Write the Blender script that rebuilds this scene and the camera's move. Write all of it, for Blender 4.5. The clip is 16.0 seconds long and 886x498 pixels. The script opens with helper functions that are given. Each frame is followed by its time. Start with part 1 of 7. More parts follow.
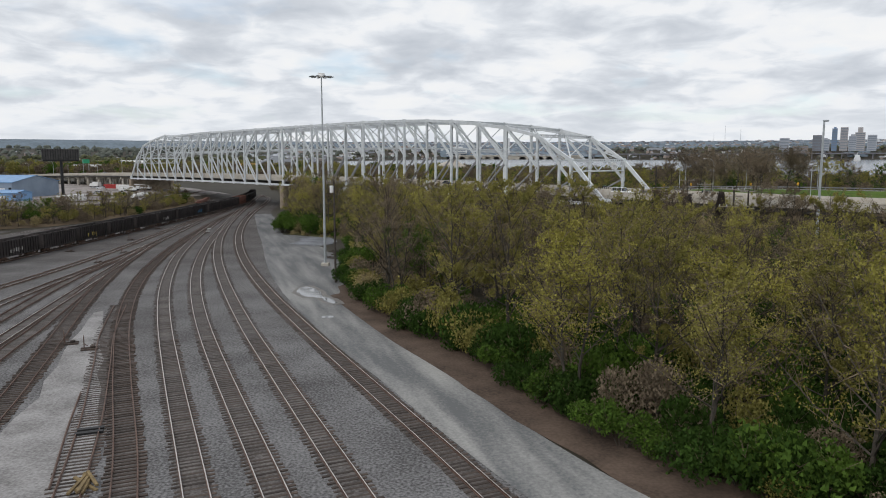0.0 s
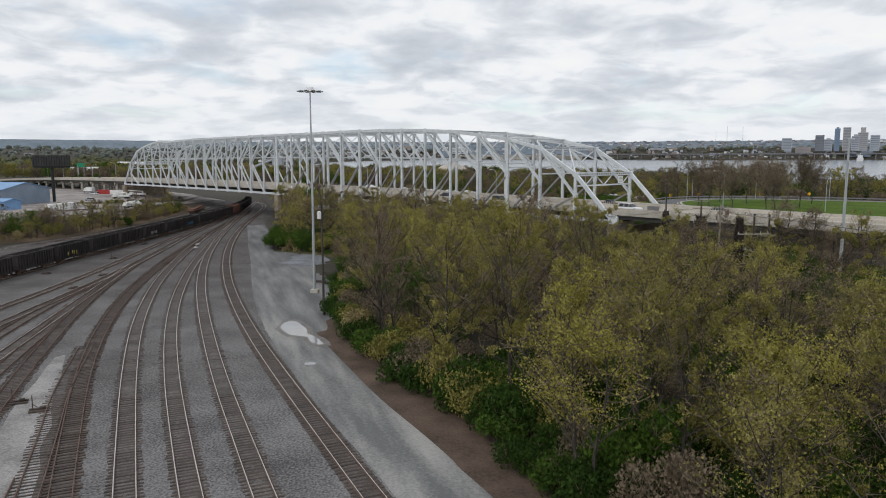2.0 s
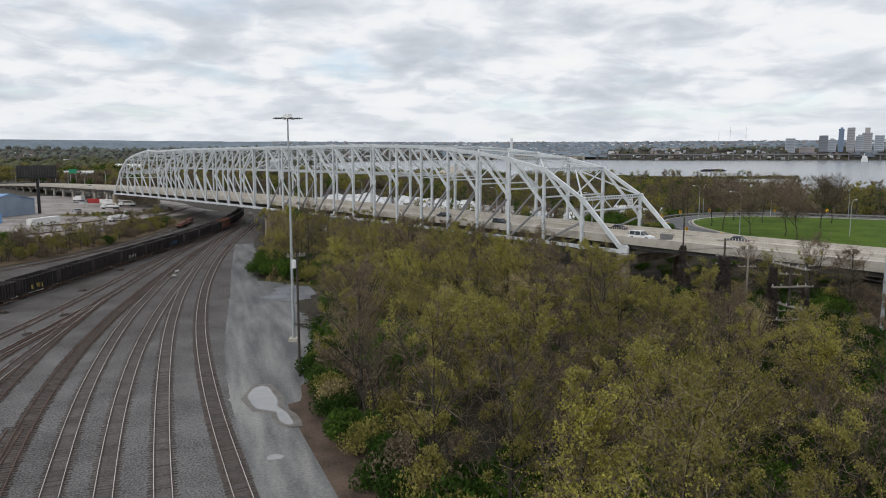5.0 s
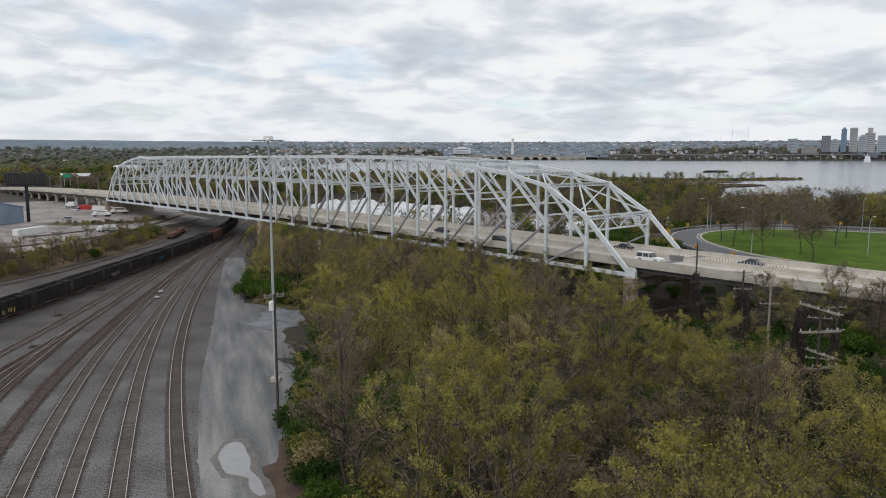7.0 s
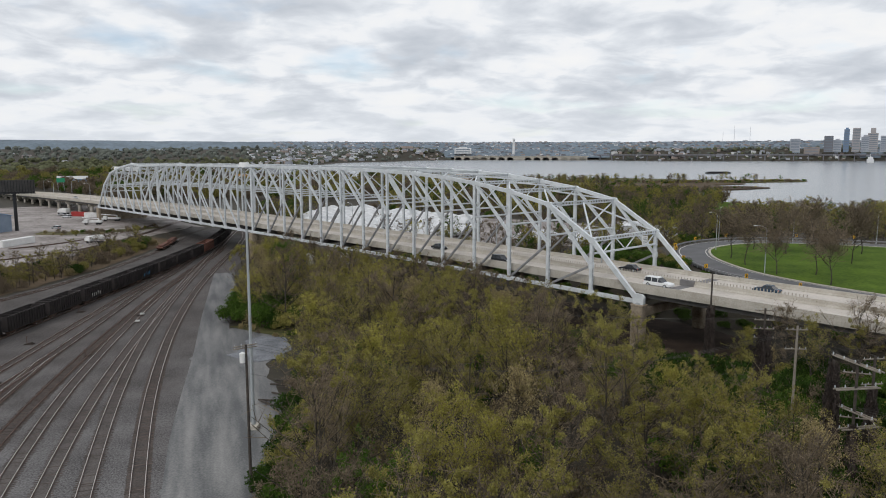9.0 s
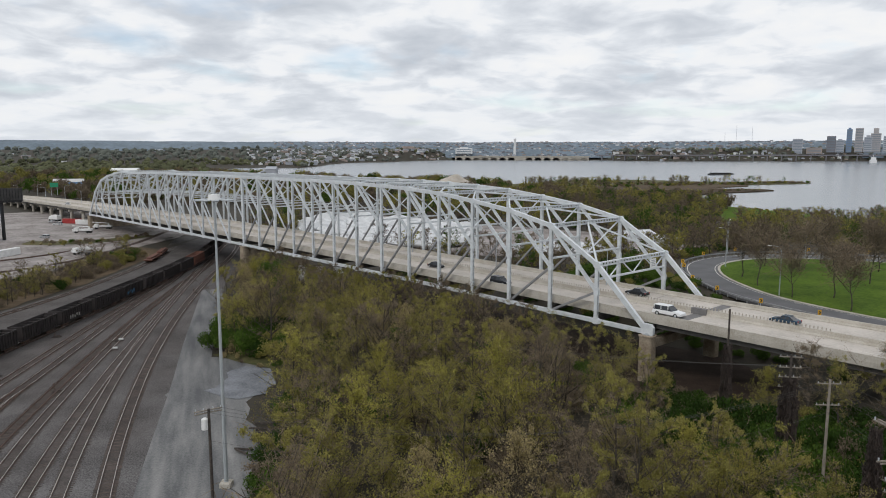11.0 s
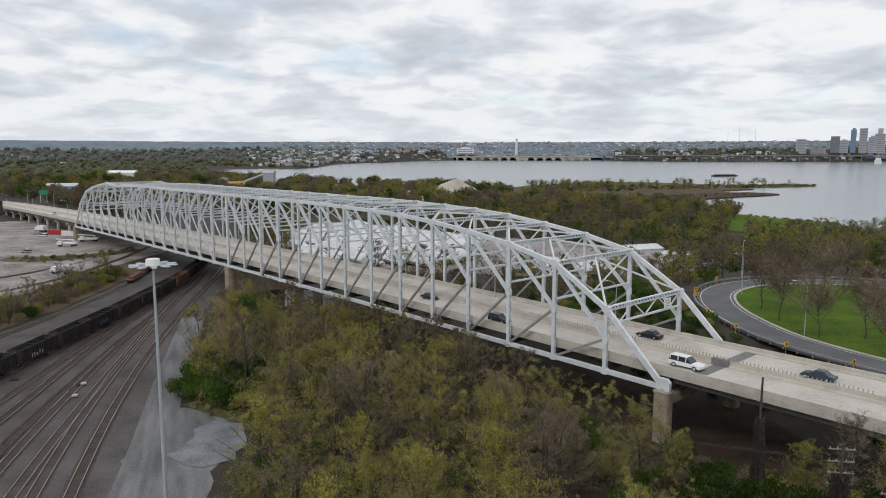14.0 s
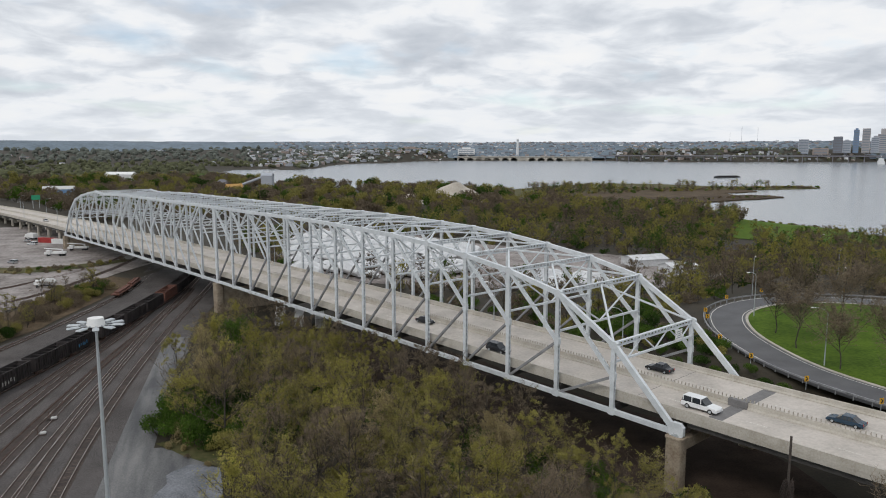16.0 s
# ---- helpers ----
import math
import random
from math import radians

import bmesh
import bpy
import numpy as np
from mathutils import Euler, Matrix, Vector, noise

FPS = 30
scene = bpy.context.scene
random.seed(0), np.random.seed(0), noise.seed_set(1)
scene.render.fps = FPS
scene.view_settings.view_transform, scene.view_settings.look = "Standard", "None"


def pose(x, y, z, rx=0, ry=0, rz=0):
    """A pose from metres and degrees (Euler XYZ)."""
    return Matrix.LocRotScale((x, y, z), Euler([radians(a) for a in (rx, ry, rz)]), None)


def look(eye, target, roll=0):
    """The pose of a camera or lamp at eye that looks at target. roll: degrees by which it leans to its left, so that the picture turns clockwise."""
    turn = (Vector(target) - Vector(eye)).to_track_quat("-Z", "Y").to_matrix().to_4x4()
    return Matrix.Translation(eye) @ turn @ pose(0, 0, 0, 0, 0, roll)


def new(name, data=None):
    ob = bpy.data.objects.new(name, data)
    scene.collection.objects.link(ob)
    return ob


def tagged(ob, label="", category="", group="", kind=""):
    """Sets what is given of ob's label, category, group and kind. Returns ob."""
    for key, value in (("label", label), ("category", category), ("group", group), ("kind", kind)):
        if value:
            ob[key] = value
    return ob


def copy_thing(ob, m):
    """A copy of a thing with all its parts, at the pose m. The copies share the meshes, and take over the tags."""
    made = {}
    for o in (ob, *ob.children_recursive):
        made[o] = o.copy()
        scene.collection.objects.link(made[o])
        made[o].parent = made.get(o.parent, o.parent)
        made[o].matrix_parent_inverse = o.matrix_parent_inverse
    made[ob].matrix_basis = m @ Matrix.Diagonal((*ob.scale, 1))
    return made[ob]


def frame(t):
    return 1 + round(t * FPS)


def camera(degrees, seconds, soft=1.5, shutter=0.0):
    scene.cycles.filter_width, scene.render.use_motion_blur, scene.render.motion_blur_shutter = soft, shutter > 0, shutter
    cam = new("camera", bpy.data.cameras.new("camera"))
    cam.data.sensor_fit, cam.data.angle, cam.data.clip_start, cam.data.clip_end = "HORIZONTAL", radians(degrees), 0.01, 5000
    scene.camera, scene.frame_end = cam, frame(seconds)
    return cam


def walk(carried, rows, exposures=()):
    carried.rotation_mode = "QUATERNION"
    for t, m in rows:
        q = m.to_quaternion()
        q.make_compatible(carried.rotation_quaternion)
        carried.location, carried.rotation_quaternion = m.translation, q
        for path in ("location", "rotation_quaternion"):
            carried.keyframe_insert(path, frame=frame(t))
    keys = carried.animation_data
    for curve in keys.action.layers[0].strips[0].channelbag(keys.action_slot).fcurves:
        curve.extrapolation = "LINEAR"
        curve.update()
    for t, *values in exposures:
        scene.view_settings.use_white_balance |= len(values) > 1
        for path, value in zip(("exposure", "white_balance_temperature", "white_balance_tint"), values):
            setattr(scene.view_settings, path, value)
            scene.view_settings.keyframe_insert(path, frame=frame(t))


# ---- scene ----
cam = camera(64.76, 16.0, soft=1.0)
PATH = [
    (0, pose(0.000, 0.000, 20.000, 82.682, -0.015, -0.007)),
    (2, pose(0.691, 8.839, 23.569, 82.621, -0.015, 0.087)),
    (4, pose(1.498, 17.804, 27.193, 82.560, -0.015, 0.180)),
    (6, pose(2.398, 26.891, 30.854, 82.500, -0.015, 0.273)),
    (8, pose(3.370, 36.093, 34.536, 82.439, -0.015, 0.366)),
    (10, pose(4.389, 45.407, 38.222, 82.378, -0.015, 0.460)),
    (12, pose(5.433, 54.827, 41.896, 82.318, -0.015, 0.553)),
    (14, pose(6.479, 64.348, 45.541, 82.257, -0.015, 0.646)),
    (16, pose(7.505, 73.964, 49.140, 82.196, -0.015, 0.740)),
]
walk(cam, PATH)


# ---- light ----
SUN_EL, SUN_ROT = radians(48), radians(215)
world = bpy.data.worlds.new("overcast_sky")
scene.world = world
world.use_nodes = True
wn, wl = world.node_tree.nodes, world.node_tree.links
wn.clear()


def wnode(kind, **values):
    n = wn.new(kind)
    for k, v in values.items():
        n.inputs[k].default_value = v
    return n


sky = wn.new("ShaderNodeTexSky")
sky.sky_type, sky.sun_disc, sky.sun_elevation, sky.sun_rotation = "NISHITA", False, SUN_EL, SUN_ROT
coord = wn.new("ShaderNodeTexCoord")
split = wn.new("ShaderNodeSeparateXYZ")
wl.new(coord.outputs["Generated"], split.inputs[0])
lift = wn.new("ShaderNodeMath"); lift.operation = "ADD"; lift.inputs[1].default_value = 0.20
clampz = wn.new("ShaderNodeMath"); clampz.operation = "MAXIMUM"; clampz.inputs[1].default_value = 0.0
wl.new(split.outputs[2], clampz.inputs[0]); wl.new(clampz.outputs[0], lift.inputs[0])
dx = wn.new("ShaderNodeMath"); dx.operation = "DIVIDE"
dy = wn.new("ShaderNodeMath"); dy.operation = "DIVIDE"
wl.new(split.outputs[0], dx.inputs[0]); wl.new(lift.outputs[0], dx.inputs[1])
wl.new(split.outputs[1], dy.inputs[0]); wl.new(lift.outputs[0], dy.inputs[1])
flat = wn.new("ShaderNodeCombineXYZ")
wl.new(dx.outputs[0], flat.inputs[0]); wl.new(dy.outputs[0], flat.inputs[1])
big = wnode("ShaderNodeTexNoise", Scale=1.9, Detail=7.0, Roughness=0.5, Distortion=0.2)
wl.new(flat.outputs[0], big.inputs["Vector"])
puff = wnode("ShaderNodeTexNoise", Scale=5.2, Detail=6.0, Roughness=0.52, Distortion=0.5)
wl.new(flat.outputs[0], puff.inputs["Vector"])
heap_up = wn.new("ShaderNodeMix"); heap_up.data_type = "FLOAT"; heap_up.inputs[0].default_value = 0.33
wl.new(big.outputs["Fac"], heap_up.inputs[2]); wl.new(puff.outputs["Fac"], heap_up.inputs[3])
ramp = wn.new("ShaderNodeValToRGB")
for e, (at_, col) in zip((ramp.color_ramp.elements[0], ramp.color_ramp.elements[1]), ((0.35, (0.585, 0.63, 0.695, 1)), (0.62, (0.99, 0.995, 1.0, 1)))):
    e.position, e.color = at_, col
for at_, col in ((0.44, (0.70, 0.74, 0.80, 1)), (0.50, (0.83, 0.868, 0.92, 1)), (0.54, (0.94, 0.96, 0.99, 1))):
    ramp.color_ramp.elements.new(at_).color = col
wl.new(heap_up.outputs[0], ramp.inputs[0])
# blue gaps, few and pale
gaps = wnode("ShaderNodeTexNoise", Scale=1.8, Detail=4.0, Roughness=0.5)
gmove = wn.new("ShaderNodeVectorMath"); gmove.inputs[1].default_value = (3.1, 1.7, 5.0)
wl.new(flat.outputs[0], gmove.inputs[0]); wl.new(gmove.outputs[0], gaps.inputs["Vector"])
gramp = wn.new("ShaderNodeMapRange"); gramp.inputs["From Min"].default_value = 0.56; gramp.inputs["From Max"].default_value = 0.70
gramp.inputs["To Max"].default_value = 0.55
wl.new(gaps.outputs["Fac"], gramp.inputs["Value"])
skyamp = wn.new("ShaderNodeVectorMath"); skyamp.operation = "SCALE"; skyamp.inputs["Scale"].default_value = 0.16
wl.new(sky.outputs[0], skyamp.inputs[0])
mix = wn.new("ShaderNodeMix"); mix.data_type = "RGBA"
wl.new(gramp.outputs[0], mix.inputs[0]); wl.new(ramp.outputs[0], mix.inputs[6]); wl.new(skyamp.outputs[0], mix.inputs[7])
# brighter band low over the horizon
hz = wn.new("ShaderNodeMapRange"); hz.inputs["From Min"].default_value = 0.0; hz.inputs["From Max"].default_value = 0.10
hz.inputs["To Min"].default_value = 0.6; hz.inputs["To Max"].default_value = 0.0
wl.new(split.outputs[2], hz.inputs["Value"])
haze = wn.new("ShaderNodeMix"); haze.data_type = "RGBA"; haze.inputs[7].default_value = (0.86, 0.90, 0.95, 1)
wl.new(hz.outputs[0], haze.inputs[0]); wl.new(mix.outputs[2], haze.inputs[6])
bg = wnode("ShaderNodeBackground", Strength=0.92)
wo = wn.new("ShaderNodeOutputWorld")
wl.new(haze.outputs[2], bg.inputs[0]); wl.new(bg.outputs[0], wo.inputs[0])

sun = new("sun", bpy.data.lights.new("sun", "SUN"))
sun.data.energy, sun.data.angle, sun.data.color = 1.0, radians(18), (1.0, 0.96, 0.9)
sd = Vector((math.sin(SUN_ROT) * math.cos(SUN_EL), math.cos(SUN_ROT) * math.cos(SUN_EL), math.sin(SUN_EL)))
sun.matrix_basis = look(sd * 300, (0, 0, 0))


# ---- materials ----
def mat(name, base, other=None, rough=0.85, metal=0.0, scale=1.0, fine=12.0, bump=0.3, spread=(0.35, 0.65), island=0.0, random_object=0.0, spec=0.4, thin=0.0, grain=0.4, fouled=None, streak=None):
    """Two-scale mottling between base and other in object space, with fine relief."""
    m = bpy.data.materials.new(name)
    m.use_nodes = True
    n, l = m.node_tree.nodes, m.node_tree.links
    b = n["Principled BSDF"]
    b.inputs["Roughness"].default_value, b.inputs["Metallic"].default_value = rough, metal
    b.inputs["Specular IOR Level"].default_value = spec
    other = other or tuple(v * 0.6 for v in base)
    geo = n.new("ShaderNodeNewGeometry")
    pos = n.new("ShaderNodeTexCoord")
    src = pos.outputs["Object"]
    t1 = n.new("ShaderNodeTexNoise"); t1.inputs["Scale"].default_value = scale; t1.inputs["Detail"].default_value = 5
    t2 = n.new("ShaderNodeTexNoise"); t2.inputs["Scale"].default_value = fine; t2.inputs["Detail"].default_value = 3
    l.new(src, t1.inputs["Vector"]); l.new(src, t2.inputs["Vector"])
    if streak:
        # drawn out along the way that wheels pass
        turn = n.new("ShaderNodeVectorRotate"); turn.rotation_type = "Z_AXIS"; turn.inputs["Angle"].default_value = radians(streak[0])
        squeeze = n.new("ShaderNodeVectorMath"); squeeze.operation = "MULTIPLY"; squeeze.inputs[1].default_value = (1, 1 / streak[1], 1)
        l.new(src, turn.inputs["Vector"]); l.new(turn.outputs[0], squeeze.inputs[0]); l.new(squeeze.outputs[0], t1.inputs["Vector"])
    add = n.new("ShaderNodeMix"); add.data_type = "FLOAT"; add.inputs[0].default_value = grain
    l.new(t1.outputs["Fac"], add.inputs[2]); l.new(t2.outputs["Fac"], add.inputs[3])
    r = n.new("ShaderNodeValToRGB")
    r.color_ramp.elements[0].position, r.color_ramp.elements[1].position = spread
    r.color_ramp.elements[0].color, r.color_ramp.elements[1].color = (*other, 1), (*base, 1)
    l.new(add.outputs[0], r.inputs[0])
    out = r.outputs[0]
    for amount, node, sock in ((island, geo, "Random Per Island"), (random_object, n.new("ShaderNodeObjectInfo"), "Random")):
        if amount:
            hs = n.new("ShaderNodeHueSaturation")
            mr = n.new("ShaderNodeMapRange"); mr.inputs["To Min"].default_value = 1 - amount; mr.inputs["To Max"].default_value = 1 + amount
            l.new(node.outputs[sock], mr.inputs["Value"]); l.new(mr.outputs[0], hs.inputs["Value"]); l.new(out, hs.inputs["Color"])
            out = hs.outputs[0]
    if fouled:
        # oil and rust dust lie thicker towards the throat of the yard
        xyz = n.new("ShaderNodeSeparateXYZ"); l.new(src, xyz.inputs[0])
        t3 = n.new("ShaderNodeTexNoise"); t3.inputs["Scale"].default_value = 0.045; t3.inputs["Detail"].default_value = 5; l.new(src, t3.inputs["Vector"])
        ma = n.new("ShaderNodeMath"); ma.operation = "MULTIPLY_ADD"; ma.inputs[1].default_value = 130.0; l.new(t3.outputs["Fac"], ma.inputs[0]); l.new(xyz.outputs[1], ma.inputs[2])
        mr = n.new("ShaderNodeMapRange"); mr.inputs["From Min"].default_value = 120.0; mr.inputs["From Max"].default_value = 245.0; l.new(ma.outputs[0], mr.inputs["Value"])
        fm = n.new("ShaderNodeMix"); fm.data_type = "RGBA"; fm.blend_type = "MULTIPLY"; fm.inputs[7].default_value = (*fouled, 1)
        l.new(mr.outputs[0], fm.inputs[0]); l.new(out, fm.inputs[6]); out = fm.outputs[2]
    l.new(out, b.inputs["Base Color"])
    if thin:
        tr = n.new("ShaderNodeBsdfTranslucent"); mx = n.new("ShaderNodeMixShader"); mx.inputs[0].default_value = thin
        l.new(out, tr.inputs[0]); l.new(b.outputs[0], mx.inputs[1]); l.new(tr.outputs[0], mx.inputs[2])
        l.new(mx.outputs[0], n["Material Output"].inputs[0])
    if bump:
        bp = n.new("ShaderNodeBump"); bp.inputs["Strength"].default_value = bump; bp.inputs["Distance"].default_value = 0.05
        l.new(t2.outputs["Fac"], bp.inputs["Height"]); l.new(bp.outputs[0], b.inputs["Normal"])
    return m


M = {}
M["ballast"] = mat("ballast", (0.225, 0.222, 0.225), (0.065, 0.062, 0.062), spec=0.15, scale=0.12, fine=5.0, bump=0.9, spread=(0.38, 0.62), grain=0.66, fouled=(0.58, 0.535, 0.51))
M["litter"] = mat("leaf_litter", (0.045, 0.036, 0.022), (0.02, 0.017, 0.01), scale=0.15, fine=2.2, bump=0.8)
M["dirt"] = mat("brown_dirt", (0.135, 0.098, 0.076), (0.06, 0.044, 0.035), spec=0.1, scale=0.3, fine=4, bump=0.6)
M["track_bed"] = mat("track_bed", (0.125, 0.109, 0.10), (0.042, 0.036, 0.033), scale=0.4, fine=5.5, bump=0.8, spread=(0.38, 0.64), grain=0.55, fouled=(0.48, 0.40, 0.36))
M["clean_bed"] = mat("clean_track_bed", (0.158, 0.144, 0.136), (0.055, 0.048, 0.045), scale=0.4, fine=5.5, bump=0.8, spread=(0.38, 0.64), grain=0.55, fouled=(0.46, 0.385, 0.35))
M["pale_gravel"] = mat("pale_gravel", (0.33, 0.32, 0.315), (0.15, 0.143, 0.14), scale=0.3, fine=5, bump=0.6, spread=(0.36, 0.62), grain=0.5)
M["gravel_road"] = mat("gravel_road", (0.33, 0.325, 0.31), (0.125, 0.128, 0.131), scale=0.42, fine=4.5, bump=0.5, spread=(0.40, 0.66), grain=0.30, fouled=(0.58, 0.58, 0.60), streak=(-19, 8.0))
M["mud"] = mat("damp_mud", (0.17, 0.155, 0.14), (0.085, 0.076, 0.068), rough=0.5, scale=0.6, fine=4, bump=0.4)
M["bluestone"] = mat("blue_grey_crushed_stone", (0.23, 0.24, 0.26), (0.10, 0.105, 0.115), spec=0.15, scale=0.25, fine=4.5, bump=0.8, spread=(0.36, 0.64), grain=0.5)
# bare soil, its brown darkened to deepen the shade below the bridge
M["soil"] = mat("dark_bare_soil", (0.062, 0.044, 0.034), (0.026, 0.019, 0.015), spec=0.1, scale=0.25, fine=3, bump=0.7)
M["vine"] = mat("dead_creeper", (0.062, 0.047, 0.04), (0.026, 0.02, 0.018), scale=0.8, fine=5, bump=0, island=0.4)
M["lot"] = mat("lot_ground", (0.33, 0.30, 0.285), (0.12, 0.10, 0.09), scale=0.075, fine=0.7, bump=0.3, spread=(0.36, 0.6))
M["concrete"] = mat("weathered_concrete", (0.50, 0.47, 0.42), (0.34, 0.31, 0.26), scale=0.35, fine=4, bump=0.25)
M["deck"] = mat("deck_concrete", (0.54, 0.495, 0.45), (0.37, 0.34, 0.305), scale=0.16, fine=2.2, bump=0.15, spread=(0.33, 0.62))
M["pier"] = mat("stained_concrete", (0.40, 0.34, 0.26), (0.20, 0.15, 0.105), scale=0.45, fine=3, bump=0.4)
M["steel"] = mat("grey_white_painted_steel", (0.66, 0.69, 0.715), (0.50, 0.53, 0.55), rough=0.5, scale=0.6, fine=7, bump=0.08, random_object=0.05)
M["mid_grey_steel"] = mat("weathered_grey_steel", (0.30, 0.305, 0.315), (0.19, 0.19, 0.195), rough=0.6, scale=0.5, fine=6, bump=0.1)
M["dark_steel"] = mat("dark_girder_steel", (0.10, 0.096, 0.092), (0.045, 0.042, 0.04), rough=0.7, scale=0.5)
M["rail"] = mat("rusty_rail", (0.17, 0.105, 0.08), (0.09, 0.055, 0.043), rough=0.6, metal=0.3, scale=0.6)
M["rail_top"] = mat("polished_rail_top", (0.66, 0.62, 0.59), (0.45, 0.41, 0.38), rough=0.38, metal=0.8, scale=0.5, bump=0)
M["tie"] = mat("creosoted_timber", (0.085, 0.063, 0.052), (0.035, 0.027, 0.023), scale=1.5, fine=9, random_object=0.35, island=0.3)
M["asphalt"] = mat("asphalt", (0.125, 0.125, 0.13), (0.085, 0.085, 0.09), scale=0.2, fine=6, bump=0.3)
M["line"] = mat("road_paint", (0.7, 0.69, 0.64), (0.5, 0.49, 0.45), scale=1.5)
M["grass"] = mat("lawn_grass", (0.095, 0.15, 0.018), (0.042, 0.078, 0.010), spec=0.06, scale=0.12, fine=1.6, bump=0.8, spread=(0.36, 0.64), grain=0.5)
M["meadow"] = mat("rough_grass", (0.13, 0.112, 0.058), (0.05, 0.058, 0.022), spec=0.08, scale=0.05, fine=0.8, bump=0.6)
M["reed"] = mat("dry_reeds", spec=0.08, base=(0.128, 0.094, 0.062), other=(0.06, 0.046, 0.03), scale=0.06, fine=0.9, bump=0.6, island=0.3)
M["bark"] = mat("grey_brown_bark", (0.08, 0.068, 0.054), (0.03, 0.026, 0.021), scale=1.2, fine=9, random_object=0.25)
M["galv"] = mat("galvanised_steel", (0.46, 0.49, 0.51), (0.36, 0.385, 0.40), rough=0.55, metal=0.3, scale=0.5, bump=0.1)
M["white"] = mat("white_paint", (0.78, 0.78, 0.77), (0.66, 0.66, 0.65), rough=0.45, scale=0.7, bump=0.05)
M["yellow"] = mat("sign_yellow", (0.75, 0.42, 0.02), (0.62, 0.34, 0.02), rough=0.5)
M["black"] = mat("black_paint", (0.02, 0.02, 0.021), (0.012, 0.012, 0.013), rough=0.6)
M["pole_wood"] = mat("weathered_pole_wood", (0.085, 0.07, 0.06), (0.035, 0.03, 0.027), scale=2, fine=10)
M["pole_grey"] = mat("greyed_pole_wood", (0.30, 0.27, 0.23), (0.2, 0.17, 0.14), scale=2, fine=10)
M["coal_car"] = mat("dark_rail_car_paint", (0.042, 0.034, 0.033), (0.02, 0.017, 0.017), rough=0.75, scale=0.8, fine=5, random_object=0.3)
M["rust_car"] = mat("rusty_rail_car_paint", (0.20, 0.085, 0.06), (0.09, 0.045, 0.035), rough=0.8, scale=0.8)
M["blue_roof"] = mat("blue_metal_roof", (0.20, 0.36, 0.60), (0.15, 0.28, 0.48), rough=0.45, scale=0.3, bump=0)
M["wall_pale"] = mat("pale_wall", (0.55, 0.55, 0.54), (0.44, 0.44, 0.43), scale=0.2)
M["wall_tan"] = mat("tan_wall", (0.42, 0.34, 0.28), (0.32, 0.26, 0.21), scale=0.05)
M["glass_dark"] = mat("dark_window_glass", (0.03, 0.035, 0.042), (0.02, 0.024, 0.03), rough=0.12, bump=0, spec=0.6)
M["rubber"] = mat("tyre_rubber", (0.025, 0.025, 0.025), rough=0.8)
# city colours are paled and greyed to carry the haze of distance
M["city_blue"] = mat("blue_glass_tower", (0.17, 0.25, 0.38), (0.13, 0.2, 0.31), rough=0.3, scale=0.02)
M["city_grey"] = mat("grey_tower", (0.42, 0.44, 0.48), (0.32, 0.34, 0.38), scale=0.02)
M["city_brown"] = mat("brown_tower", (0.20, 0.195, 0.215), (0.15, 0.15, 0.165), scale=0.02)
# blue-grey of distant haze is mixed into the hills' base colour
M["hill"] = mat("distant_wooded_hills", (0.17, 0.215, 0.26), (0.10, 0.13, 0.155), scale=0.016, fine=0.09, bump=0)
M["salt"] = mat("grey_mineral_heap", (0.50, 0.46, 0.40), (0.36, 0.32, 0.27), scale=0.06, fine=0.6)
M["orange"] = mat("orange_paint", (0.55, 0.33, 0.12), (0.4, 0.23, 0.08))
M["red"] = mat("red_paint", (0.42, 0.05, 0.045), (0.3, 0.03, 0.03), rough=0.5)
M["green_sign"] = mat("green_sign_face", (0.03, 0.30, 0.16), (0.02, 0.24, 0.12), rough=0.5)
M["car_blue"] = mat("dark_blue_car_paint", (0.03, 0.06, 0.095), (0.025, 0.05, 0.08), rough=0.25, bump=0)
M["car_black"] = mat("black_car_paint", (0.018, 0.02, 0.024), (0.014, 0.016, 0.02), rough=0.25, bump=0)
M["car_white"] = mat("white_car_paint", (0.75, 0.76, 0.77), (0.68, 0.69, 0.7), rough=0.3, bump=0)
M["car_silver"] = mat("silver_car_paint", (0.5, 0.51, 0.52), (0.45, 0.46, 0.47), rough=0.3, metal=0.3, bump=0)
LEAF = {}
for key, base, other in (("olive", (0.366, 0.33, 0.098), (0.2, 0.187, 0.055)), ("yellow", (0.42, 0.385, 0.092), (0.275, 0.25, 0.06)), ("buff", (0.43, 0.355, 0.18), (0.29, 0.235, 0.12)),
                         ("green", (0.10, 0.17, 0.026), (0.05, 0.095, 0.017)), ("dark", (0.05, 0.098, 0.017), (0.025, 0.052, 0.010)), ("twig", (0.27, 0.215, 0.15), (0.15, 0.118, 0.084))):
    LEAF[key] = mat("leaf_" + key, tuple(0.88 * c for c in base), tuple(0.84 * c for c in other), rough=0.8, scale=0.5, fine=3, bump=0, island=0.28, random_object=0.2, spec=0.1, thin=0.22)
m = bpy.data.materials.new("river_water"); m.use_nodes = True
b = m.node_tree.nodes["Principled BSDF"]
b.inputs["Base Color"].default_value = (0.21, 0.23, 0.25, 1); b.inputs["Roughness"].default_value = 0.22
b.inputs["IOR"].default_value = 1.33
wt = m.node_tree.nodes.new("ShaderNodeTexNoise"); wt.inputs["Scale"].default_value = 0.35; wt.inputs["Detail"].default_value = 6
wb = m.node_tree.nodes.new("ShaderNodeBump"); wb.inputs["Strength"].default_value = 0.35; wb.inputs["Distance"].default_value = 0.3
wc = m.node_tree.nodes.new("ShaderNodeTexCoord")
